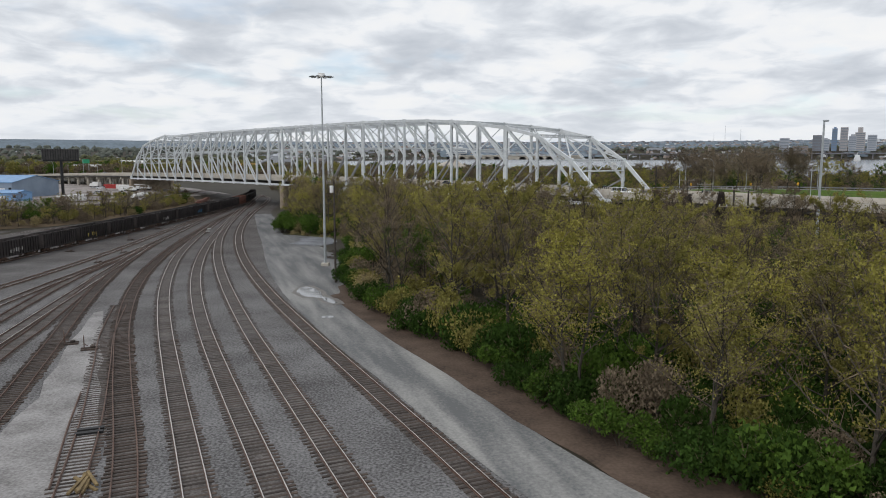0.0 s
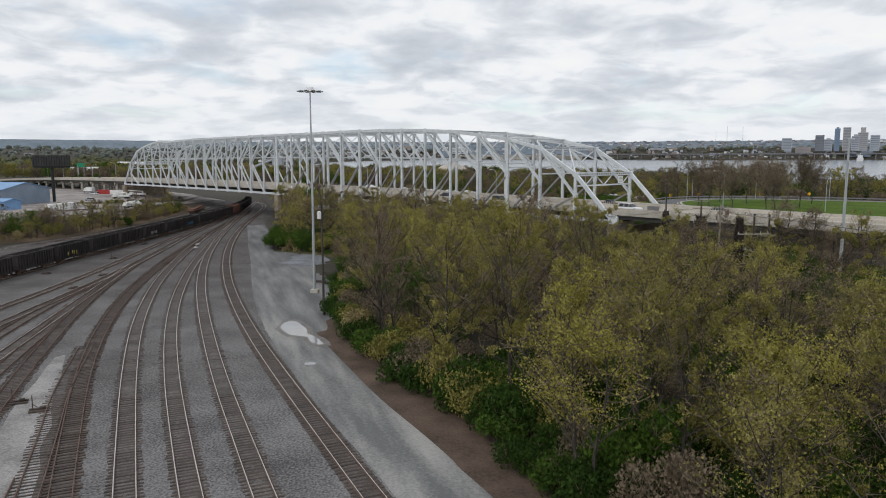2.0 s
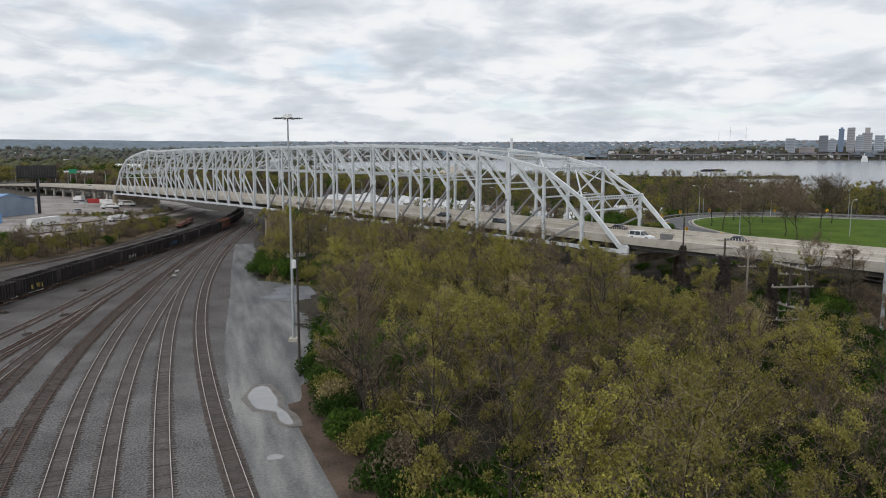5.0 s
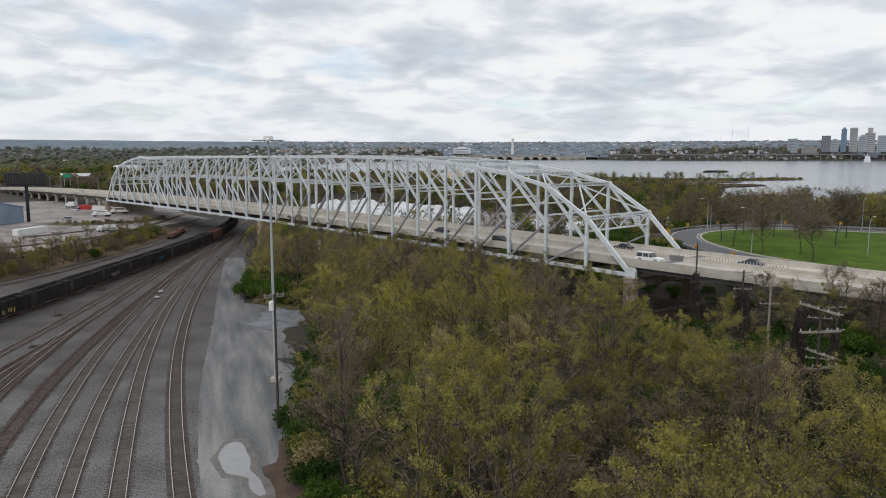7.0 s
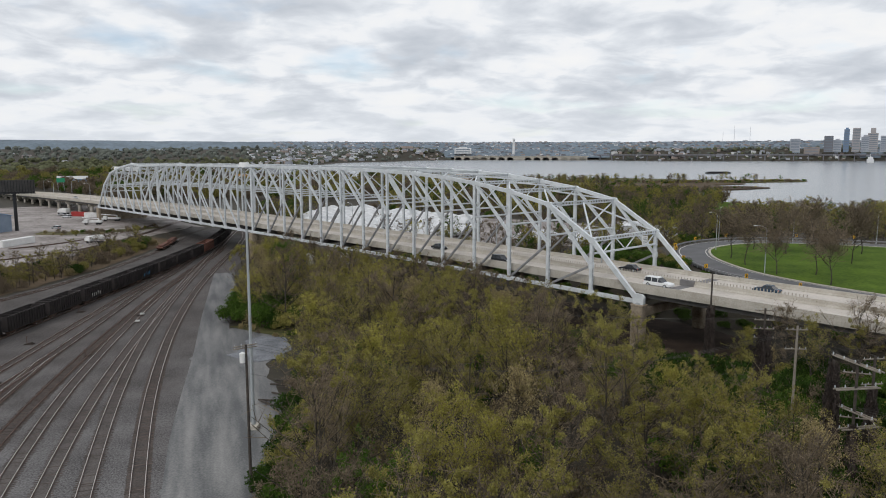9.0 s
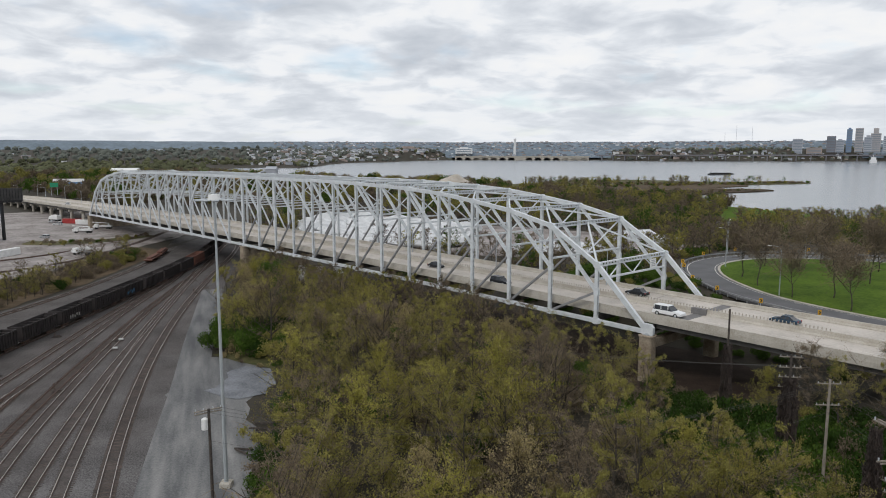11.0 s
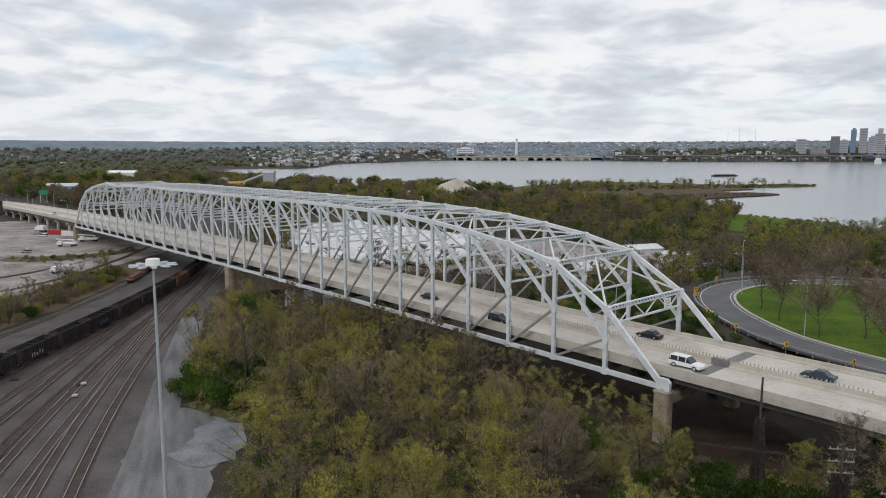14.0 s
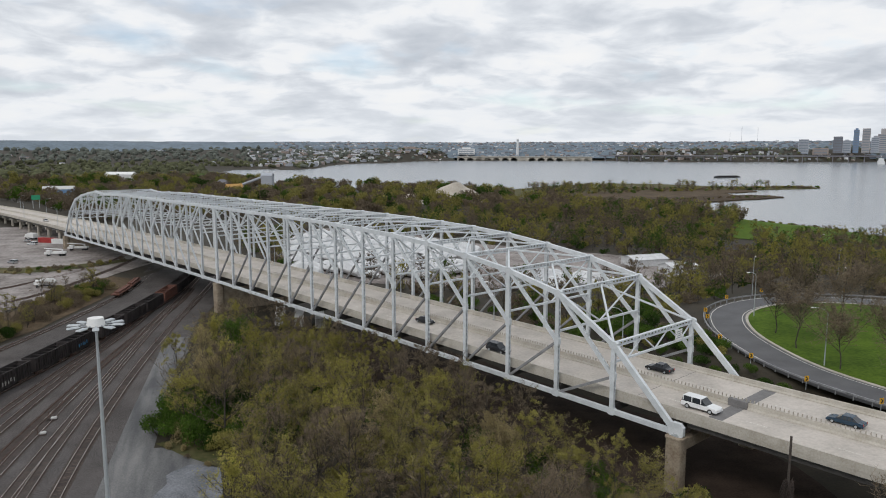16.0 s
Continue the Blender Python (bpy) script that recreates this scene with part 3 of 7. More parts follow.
def gusset(p, w, h):
    bm = bmesh.new()
    o = [(-w / 2, -h * 0.28), (-w * 0.28, -h / 2), (w * 0.28, -h / 2), (w / 2, -h * 0.28), (w / 2, h * 0.28), (w * 0.28, h / 2), (-w * 0.28, h / 2), (-w / 2, h * 0.28)]
    prism(bm, o, -0.33, 0.33)
    me = bpy.data.meshes.new("gusset")
    bm.to_mesh(me); bm.free(); me.materials.append(M["steel"])
    return me


gus_big, gus_small = gusset(None, 1.5, 1.15), gusset(None, 0.95, 1.7)
mtruss = Matrix((BA, UPZ, BA.cross(UPZ))).transposed().to_4x4()
for side in (0, 1):
    for k in range(NPAN):
        a, b = nodes(side, k), nodes(side, k + 1)
        member("lower_chord", a[0], b[0], 0.62, 0.78, False, bridge, BN)
        if k == 0:
            member("end_post", a[0], b[1], 0.62, 0.95, False, bridge, BN)
        elif k == NPAN - 1:
            member("end_post", b[0], a[1], 0.62, 0.95, False, bridge, BN)
        else:
            member("upper_chord", a[1], b[1], 0.62, 0.85, False, bridge, BN)
    for k in range(1, NPAN):
        lo, up, mid_ = nodes(side, k)
        member("vertical", lo, up, 0.52, 0.74 if k != 14 else 1.3, True, bridge, BN)
        # the two legs of each K open away from the near end up to the river pier, and mirror beyond it
        if 1 <= k < 14:
            far = nodes(side, k + 1)
        elif k > 15:
            far = nodes(side, k - 1)
        else:
            far = None
        if far:
            member("upper_diagonal", mid_, far[1], 0.46, 0.62, True, bridge, BN)
            # lower legs before the river pier are solid and a darker grey
            member("lower_diagonal", mid_, far[0], 0.44, 0.44, k > 15, bridge, BN, "steel" if k > 15 else "mid_grey_steel")
            shared("gusset", gus_small, bridge, Matrix.Translation(mid_) @ mtruss)
        for p in (lo, up):
            shared("gusset", gus_big, bridge, Matrix.Translation(p) @ mtruss)
for k in range(1, NPAN):
    a, b = nodes(0, k), nodes(1, k)
    member("top_strut", a[1], b[1], 0.85, 0.5, True, bridge, UPZ)
    sway = 0.62 if k not in (1, NPAN - 1) else 0.74
    la, lb = a[0] + (a[1] - a[0]) * sway, b[0] + (b[1] - b[0]) * sway
    mt, ml = (a[1] + b[1]) / 2, (la + lb) / 2
    member("sway_strut", la, lb, 0.36, 0.36, False, bridge, BA)
    if k in (1, NPAN - 1):
        for q in range(6):
            f0, f1 = q / 6, (q + 1) / 6
            up0, lo0 = a[1].lerp(b[1], f0), la.lerp(lb, f0)
            up1, lo1 = a[1].lerp(b[1], f1), la.lerp(lb, f1)
            member("portal_lacing", lo0 if q % 2 else up0, up1 if q % 2 else lo1, 0.22, 0.22, False, bridge, BA)
    else:
        member("sway_brace", a[1], ml, 0.26, 0.26, False, bridge, BA)
        member("sway_brace", b[1], ml, 0.26, 0.26, False, bridge, BA)
    if k + 1 < NPAN:
        na, nb = nodes(0, k + 1)[1], nodes(1, k + 1)[1]
        mid2 = (na + nb) / 2
        if k < 15:
            member("lateral_brace", mid2, a[1], 0.34, 0.34, False, bridge, UPZ)
            member("lateral_brace", mid2, b[1], 0.34, 0.34, False, bridge, UPZ)
        else:
            member("lateral_brace", mt, na, 0.34, 0.34, False, bridge, UPZ)
            member("lateral_brace", mt, nb, 0.34, 0.34, False, bridge, UPZ)
for side in (0, 1):
    for k in (0, NPAN):
        shared("end_gusset", gusset(None, 2.3, 2.3), bridge, Matrix.Translation(nodes(side, k)[0] + UPZ * 0.35) @ mtruss)
# floor beams and stringers
fb = bmesh.new()
box(fb, 0, WIDTH / 2, 0, 0.45, WIDTH - 0.9, 1.3)
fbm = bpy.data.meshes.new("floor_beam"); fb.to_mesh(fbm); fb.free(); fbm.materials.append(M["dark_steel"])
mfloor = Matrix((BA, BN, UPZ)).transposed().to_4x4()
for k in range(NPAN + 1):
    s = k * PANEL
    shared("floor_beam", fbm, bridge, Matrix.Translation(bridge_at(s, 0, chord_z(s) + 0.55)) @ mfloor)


def along(s0, s1, profile, lift=0.0, n=30):
    """A profile of (across, up from the deck) carried along the bridge line."""
    bm = bmesh.new()
    rows = []
    for i in range(n + 1):
        s = s0 + (s1 - s0) * i / n
        rows.append([bm.verts.new(bridge_at(s, v, deck_z(s) + u + lift)) for v, u in profile])
    m_ = len(profile)
    for a, b in zip(rows, rows[1:]):
        for k in range(m_):
            bm.faces.new((a[k], b[k], b[(k + 1) % m_], a[(k + 1) % m_]))
    bm.faces.new(list(reversed(rows[0]))); bm.faces.new(rows[-1])
    bmesh.ops.recalc_face_normals(bm, faces=bm.faces)
    return bm


for j in range(6):
    v = 3.2 + j * (WIDTH - 6.4) / 5
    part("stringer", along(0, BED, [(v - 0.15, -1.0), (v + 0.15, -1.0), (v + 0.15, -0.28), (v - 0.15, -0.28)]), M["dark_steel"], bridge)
E0, E1 = 1.3, WIDTH - 1.3


deck = tagged(finish(along(-150, BED + 430, [(E0, -0.28), (E1, -0.28), (E1, 0), (E0, 0)], n=80), "bridge_deck", M["deck"]), "pale tan worn concrete highway deck", "road", kind="structure")
for v0, nm in ((E0, "near"), (E1, "far")):
    sg = 1 if nm == "near" else -1
    prof = [(v0 - sg * 0.25, -0.75), (v0 + sg * 0.5, -0.2), (v0 + sg * 0.5, 0.12), (v0 + sg * 0.22, 0.35), (v0 + sg * 0.14, 0.92), (v0 - sg * 0.14, 0.95), (v0 - sg * 0.25, 0.0)]
    tagged(finish(along(-150, BED + 430, prof, n=80), "parapet", M["concrete"]), "weathered concrete parapet along the highway deck", "parapet", kind="structure")
mv = 11.0
median = tagged(finish(along(-150, BED + 430, [(mv - 0.42, 0.0), (mv + 0.42, 0.0), (mv + 0.40, 0.10), (mv + 0.16, 0.4), (mv + 0.10, 1.05), (mv - 0.10, 1.05), (mv - 0.16, 0.4), (mv - 0.40, 0.10)], n=80), "median_barrier", M["concrete"]),
                "stained concrete median barrier with glare blades on top", "barrier", kind="structure")
# glare blades on the median
bm = bmesh.new(); box(bm, 0, 0, 0.25, 0.035, 0.2, 0.5)
blade = bpy.data.meshes.new("glare_blade"); bm.to_mesh(blade); bm.free(); blade.materials.append(M["concrete"])
for i in range(270):
    s = -26 + i * 0.62
    shared("glare_blade", blade, median, Matrix.Translation(bridge_at(s, mv + 0.02, deck_z(s) + 1.04)) @ mfloor @ pose(0, 0, 0, 0, 0, 25))
# lane lines and joints
def deck_strip(name, s0, s1, v0, v1, material, label, up=0.006):
    bm = bmesh.new()
    n = max(1, int(abs(s1 - s0) / 12))
    for i in range(n):
        a, b = s0 + (s1 - s0) * i / n, s0 + (s1 - s0) * (i + 1) / n
        bm.faces.new([bm.verts.new(bridge_at(s, v, deck_z(s) + up)) for s, v in ((a, v0), (b, v0), (b, v1), (a, v1))])
    bmesh.ops.recalc_face_normals(bm, faces=bm.faces)
    for f in bm.faces:
        if f.normal.z < 0:
            f.normal_flip()
    return part(name, bm, material, deck, label)


M["joint"] = mat("dark_joint_patch", (0.20, 0.195, 0.195), (0.14, 0.135, 0.135), scale=1.2, fine=6)
deck_strip("joint_patch", -4.9, -2.8, E0 + 0.5, mv - 0.45, M["joint"], "dark asphalt patch over the deck joint")
deck_strip("joint_patch", -4.9, -2.8, mv + 0.45, E1 - 0.5, M["joint"], "dark asphalt patch over the deck joint")
deck_strip("joint", 9.0, 9.12, E0 + 0.5, E1 - 0.5, M["joint"], "dark deck joint", 0.009)
for i in range(32):
    s = -120 + i * 12.2
    for v in (E0 + 0.5 + (mv - E0 - 0.9) / 2, mv + 0.45 + (mv - E0 - 0.9) / 2):
        deck_strip("lane_dash", s, s + 3, v - 0.06, v + 0.06, M["line"], "faded white lane dash")
bm = bmesh.new(); box(bm, 0, 0, 0.55, 3.0, 0.95, 1.1, bevel=0.05)
pb = finish(bm, "barrier_patch", M["joint"], median, "dark patched length of barrier"); pb.matrix_basis = Matrix.Translation(bridge_at(-3.8, mv, deck_z(0))) @ mfloor

# approach spans: steel girders and concrete bents
for j in range(6):
    v = E0 + 0.6 + j * (E1 - E0 - 1.2) / 5
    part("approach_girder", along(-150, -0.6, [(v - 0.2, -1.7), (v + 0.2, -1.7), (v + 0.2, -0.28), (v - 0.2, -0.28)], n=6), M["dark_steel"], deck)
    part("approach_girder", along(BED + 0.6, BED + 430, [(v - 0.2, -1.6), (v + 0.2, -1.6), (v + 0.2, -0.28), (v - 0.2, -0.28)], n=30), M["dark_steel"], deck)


def pier_wall(s, name, label, base=-1.0, thick=2.6, top_drop=0.75, col=3.0, web=True):
    """A concrete pier across the bridge: two shafts with rounded ends joined by a recessed wall."""
    th = empty(name)
    tagged(th, label, "pier")
    top = chord_z(s) - top_drop
    for v in (0, WIDTH):
        bm = bmesh.new()
        o = []
        for a in range(16):
            an = a * math.tau / 16
            o.append((math.copysign(abs(math.cos(an)) ** 0.5, math.cos(an)) * col / 2, math.copysign(abs(math.sin(an)) ** 0.5, math.sin(an)) * thick / 2))
        prism(bm, o, base, top)
        prism(bm, [(x * 1.1, y * 1.1) for x, y in o], top, top + 0.25)
        ob = part("shaft", bm, M["pier"], th)
        ob.matrix_basis = Matrix.Translation(bridge_at(s, v)) @ mfloor
        bm = bmesh.new()
        box(bm, 0, 0, top + 0.33, 1.1, 1.1, 0.16); box(bm, 0, 0, top + 0.5, 0.7, 0.8, 0.25, bevel=0.05)
        ob = part("bearing", bm, M["galv"], th, "grey steel bearing shoe"); ob.matrix_basis = Matrix.Translation(bridge_at(s, v)) @ mfloor
    if not web:
        bm = bmesh.new(); box(bm, 0, WIDTH / 2, top - 1.4, thick * 0.55, WIDTH - col * 0.9, 1.6, bevel=0.06)
        ob = part("tie_beam", bm, M["pier"], th); ob.matrix_basis = Matrix.Translation(bridge_at(s, 0)) @ mfloor
        return th
    bm = bmesh.new()
    box(bm, 0, WIDTH / 2, (base + top - 1.5) / 2, thick * 0.6, WIDTH - col * 0.9, top - 1.5 - base)
    box(bm, 0, WIDTH / 2, top - 0.9, thick * 0.8, WIDTH - col * 0.9, 1.2)
    ob = part("web_wall", bm, M["pier"], th); ob.matrix_basis = Matrix.Translation(bridge_at(s, 0)) @ mfloor
    return th


pier_wall(14 * PANEL, "river_pier", "brown-stained concrete pier under the middle of the truss")
pier_wall(0.0, "end_pier", "water-stained concrete pier under the near end of the truss", web=False, thick=2.4, col=2.6)
pier_wall(BED, "end_pier", "stained concrete pier under the far end of the truss")


def bent(s, cap=1.9):
    th = empty("approach_bent"); tagged(th, "concrete bent of round columns under the approach viaduct", "bent", group="bents of the approach viaduct")
    zt = deck_z(s) - 1.7
    bm = bmesh.new(); box(bm, 0, WIDTH / 2, zt - 0.6, 1.3, E1 - E0, 1.2, bevel=0.08)
    ob = part("cap", bm, M["concrete"], th); ob.matrix_basis = Matrix.Translation(bridge_at(s, 0)) @ mfloor
    for j in range(4):
        bm = bmesh.new(); rod(bm, (0, 0, -1), (0, 0, zt - 1.15), 0.85, sides=14)
        ob = part("column", bm, M["concrete"], th); ob.matrix_basis = Matrix.Translation(bridge_at(s, E0 + 1.6 + j * (E1 - E0 - 3.2) / 3))


for s in [BED + 24 * i for i in range(1, 17)]:
    bent(s)

# white notice board hung on the portal
sg = empty("portal_sign", Matrix.Translation(bridge_at(PANEL - 0.5, WIDTH * 0.78, chord_z(PANEL) + truss_h(1) * 0.86)) @ mfloor)
tagged(sg, "white notice board hung on the bridge portal", "sign")
bm = bmesh.new(); box(bm, 0, 0, 0, 0.06, 2.2, 1.9, bevel=0.02); part("board", bm, M["white"], sg)
bm = bmesh.new()
for j, w in enumerate((1.5, 1.7, 1.3, 1.6)):
    box(bm, -0.035, 0, 0.55 - j * 0.36, 0.012, w, 0.14)
part("lettering", bm, mat("grey_lettering", (0.35, 0.37, 0.4)), sg, "rows of small grey lettering")


# ---- railway ----
GAUGE = 1.507
rail_prof = [(-0.07, 0.16), (-0.07, 0.20), (-0.012, 0.22), (-0.012, 0.29), (-0.037, 0.30), (-0.037, 0.335), (0.037, 0.335), (0.037, 0.30), (0.012, 0.29), (0.012, 0.22), (0.07, 0.20), (0.07, 0.16)]
tie_bm = bmesh.new(); box(tie_bm, 0, 0, 0.10, 2.55, 0.23, 0.16, bevel=0.015)
TIE = bpy.data.meshes.new("tie"); tie_bm.to_mesh(TIE); tie_bm.free(); TIE.materials.append(M["tie"])
TIE_LATER = []


def track(points, label, sunk=0.09, polished=True, bed=True, z0=0.0, tie_pitch=0.56):
    th = empty("railway_track"); tagged(th, label, "railway track", group="tracks of the yard")
    line = smooth_line(points, 1.5)
    line = [(Vector((p.x, p.y, z0)), d) for p, d in line]
    for sgn in (-1, 1):
        bm = bmesh.new()
        off = sgn * GAUGE / 2
        sweep(bm, line, [(u + off, v - 0.10) for u, v in rail_prof])
        r = part("rail", bm, M["rail"], th)
        bm = bmesh.new()
        sweep(bm, line, [(off - 0.034, 0.2385), (off + 0.034, 0.2385)])
        part("running_surface", bm, M["rail_top"] if polished else M["rail"], r, "polished rail head" if polished else "rusted rail head")
    if bed:
        bm, W0 = bmesh.new(), 1.3 if label == DARK else 1.0
        sweep(bm, line, [(-W0, 0.034), (-0.8, 0.055), (0, 0.06), (0.8, 0.055), (W0, 0.034)])
        part("bed", bm, M["track_bed"] if label == DARK else M["clean_bed"], th, "dark stained track bed" if label == DARK else "brown-stained track bed")
    TIE_LATER.append((th, smooth_line(points, tie_pitch), sunk, z0))
    return th


DARK = "curved track of polished rails on dark oil-stained timber ties"
GOOD = "curved yard track with polished rails on dark timber ties"
OLD = "old yard track with rusty rails on weathered timber ties"
track([(10.6, 22.0), (2.0, 41.6), (-7.2, 61.3), (-16.3, 80.9), (-25.0, 100.5), (-33.0, 120.2), (-40.3, 139.8), (-46.8, 159.4), (-52.7, 179.1), (-57.9, 198.7), (-62.6, 218.3), (-66.8, 237.9), (-70.6, 257.6), (-74.1, 277.2), (-77.3, 296.8), (-80.6, 316.5), (-84.2, 336.1), (-88.7, 355.7), (-94.9, 375.4), (-104.0, 395.0)], DARK)
track([(2.6, 22.0), (-5.8, 41.3), (-14.3, 60.6), (-22.7, 79.9), (-30.6, 99.3), (-38.0, 118.6), (-44.9, 137.9), (-51.1, 157.2), (-56.7, 176.5), (-61.7, 195.8), (-66.4, 215.2), (-70.6, 234.5), (-74.7, 253.8), (-78.6, 273.1), (-82.5, 292.4), (-86.3, 311.7), (-90.2, 331.1), (-94.1, 350.4), (-97.7, 369.7), (-101.0, 389.0)], GOOD, sunk=0.10)
track([(-2.3, 22.0), (-10.9, 41.6), (-19.8, 61.3), (-28.3, 80.9), (-36.1, 100.6), (-43.0, 120.2), (-49.0, 139.9), (-54.3, 159.5), (-59.1, 179.1), (-63.5, 198.8), (-67.8, 218.4), (-72.2, 238.1), (-76.6, 257.7), (-80.7, 277.4), (-84.0, 297.0)], GOOD, sunk=0.10)
track([(-7.0, 22.0), (-16.0, 42.4), (-25.1, 62.8), (-33.9, 83.2), (-42.0, 103.6), (-49.0, 124.0), (-55.1, 144.4), (-60.2, 164.8), (-64.8, 185.2), (-69.0, 205.6), (-73.0, 226.0)], GOOD, sunk=0.10)
track([(-12.1, 22.0), (-20.2, 42.2), (-29.6, 62.4), (-38.7, 82.6), (-46.5, 102.8), (-52.9, 123.0), (-58.1, 143.2), (-62.5, 163.4), (-66.4, 183.6), (-69.9, 203.8), (-73.2, 224.0), (-76.1, 244.2), (-78.7, 264.4), (-81.1, 284.6), (-83.8, 304.8), (-88.0, 325.0)], OLD, polished=False, sunk=0.05)
track([(-29.0, 30.0), (-34.2, 49.7), (-40.8, 69.4), (-47.8, 89.1), (-54.4, 108.9), (-60.2, 128.6), (-65.1, 148.3), (-69.5, 168.0)], OLD, polished=False, sunk=0.06)
track([(-40.5, 52), (-45.8, 71.3), (-47.8, 79.8), (-50.6, 89.8), (-56, 109), (-60, 122)], OLD, polished=False)
track([(-43.0, 50.0), (-46.8, 66.1), (-50.6, 82.3), (-54.3, 98.4), (-58.0, 114.6), (-61.6, 130.7), (-65.2, 146.9), (-68.9, 163.0)], OLD)
track([(-50, 62), (-55.6, 86), (-58.2, 97), (-60.7, 108.5), (-63.2, 122), (-65.2, 138), (-67.4, 154)], OLD, polished=False)
track([(-53.0, 50.0), (-57.3, 69.5), (-60.6, 89.0), (-62.9, 108.5), (-64.7, 128.0), (-66.7, 147.5), (-69.2, 167.0), (-72.2, 186.5), (-75.5, 206.0), (-78.6, 225.5), (-81.0, 245.0), (-83.2, 264.5), (-86.5, 284.0)], DARK)
track([(-69.0, 60.0), (-69.5, 80.4), (-69.3, 100.7), (-69.8, 121.1), (-71.2, 141.4), (-73.4, 161.8), (-76.0, 182.1), (-78.6, 202.5), (-81.0, 222.9), (-83.0, 243.2), (-85.1, 263.6), (-87.5, 283.9), (-90.4, 304.3), (-94.1, 324.6), (-98.0, 345.0)], DARK)
track([(-86.2, 60), (-86.4, 130), (-86.2, 200), (-86, 260), (-89, 310), (-98, 360), (-112, 405)], OLD)
track([(-128.0, 150.0), (-121.1, 170.2), (-114.4, 190.3), (-109.6, 210.5), (-106.9, 230.7), (-105.9, 250.8), (-105.9, 271.0), (-106.6, 291.2), (-108.3, 311.3), (-111.1, 331.5), (-115.4, 351.7), (-121.0, 371.8), (-126.0, 392.0)], OLD)
track([(-156, 255), (-138.2, 283), (-134.7, 292), (-132.2, 304), (-131.3, 321), (-132.4, 345), (-133.8, 365), (-141, 420)], OLD, polished=False, z0=1.7)
track([(-160, 298), (-150.5, 316), (-145.4, 338), (-143.4, 356), (-142.8, 372), (-148, 412)], OLD, polished=False, z0=1.72)
# old point blades between the two weathered tracks
track([(-21.5, 37), (-26.8, 51), (-33.2, 66), (-38.4, 78), (-44.6, 95)], OLD, polished=False)


def switch_stand(x, y, turn):
    th = empty("switch_stand", pose(x, y, 0.06, 0, 0, turn)); tagged(th, "rusty switch stand with a machine box beside the rails", "switch stand", group="switch stands")
    part("base", boxes((0, 0, 0.09, 1.7, 0.34, 0.16), (0, 0.7, 0.09, 1.7, 0.34, 0.16), bevel=0.02), M["tie"], th)
    if 186 < y < 199:
        part("machine_box", boxes((0.35, 0.35, 0.34, 1.0, 0.7, 0.36), bevel=0.06), M["wall_pale"], th, "pale painted machine box")
    else:
        part("machine_box", boxes((0.3, 0.35, 0.28, 0.5, 0.42, 0.26), bevel=0.05), M["tie"], th, "rusty machine box")
    bm = bmesh.new(); rod(bm, (-0.5, 0.35, 0.1), (-0.5, 0.35, 1.35), 0.05); rod(bm, (-0.5, 0.35, 0.7), (-0.1, 0.35, 0.35), 0.035)
    part("lever", bm, M["rail"], th)
    part("target", boxes((-0.5, 0.35, 1.45, 0.05, 0.35, 0.3), bevel=0.02), M["rail"], th)


for x, y, a in ((-66.6, 197, 20), (-64.6, 190, 20), (-61.7, 164, 20), (-40.4, 73.7, 25), (-37.2, 71.6, 25), (-69.2, 250, 12), (-77.4, 172, 5), (-68.2, 148, 10), (-66.8, 134, 5), (-81, 150, 0), (-82, 200, 8)):
    switch_stand(x, y, a)
# loose rail on the pale gravel and a stack of old ties
bm = bmesh.new(); sweep(bm, smooth_line([(-23.9, 40.2), (-27.9, 49.8), (-31.3, 58.5)], 1.0), [(u, v - 0.08) for u, v in rail_prof]); tagged(finish(bm, "loose_rail", M["rail"]), "rusty length of rail lying on the gravel", "rail")
pile = empty("scrap_timber_pile", pose(-21.9, 40.6, 0.05, 0, 0, 30)); tagged(pile, "pile of splintered yellowed old ties", "timber pile")
rnd = random.Random(5)
M["old_wood"] = mat("split_yellow_wood", (0.26, 0.19, 0.09), (0.12, 0.085, 0.045), scale=1.5, fine=9)
for i in range(7):
    bm = bmesh.new(); box(bm, rnd.uniform(-.5, .5), rnd.uniform(-.4, .4), 0.12 + 0.1 * (i % 3), 0.2, rnd.uniform(1.6, 2.5), 0.16, m=pose(0, 0, 0, rnd.uniform(-8, 8), rnd.uniform(-6, 6), rnd.uniform(-35, 35)), bevel=0.02)
    part("plank", bm, M["old_wood"], pile)
box_lid = empty("pit_cover", pose(-26.0, 49.3, 0.06, 0, 0, 20)); tagged(box_lid, "two black timber covers over a pit beside the track", "pit cover")
part("board", boxes((0, 0.45, 0.1, 1.9, 0.42, 0.16), bevel=0.02), M["black"], box_lid); part("board", boxes((0, -0.3, 0.1, 1.9, 0.42, 0.16), bevel=0.02), M["black"], box_lid)


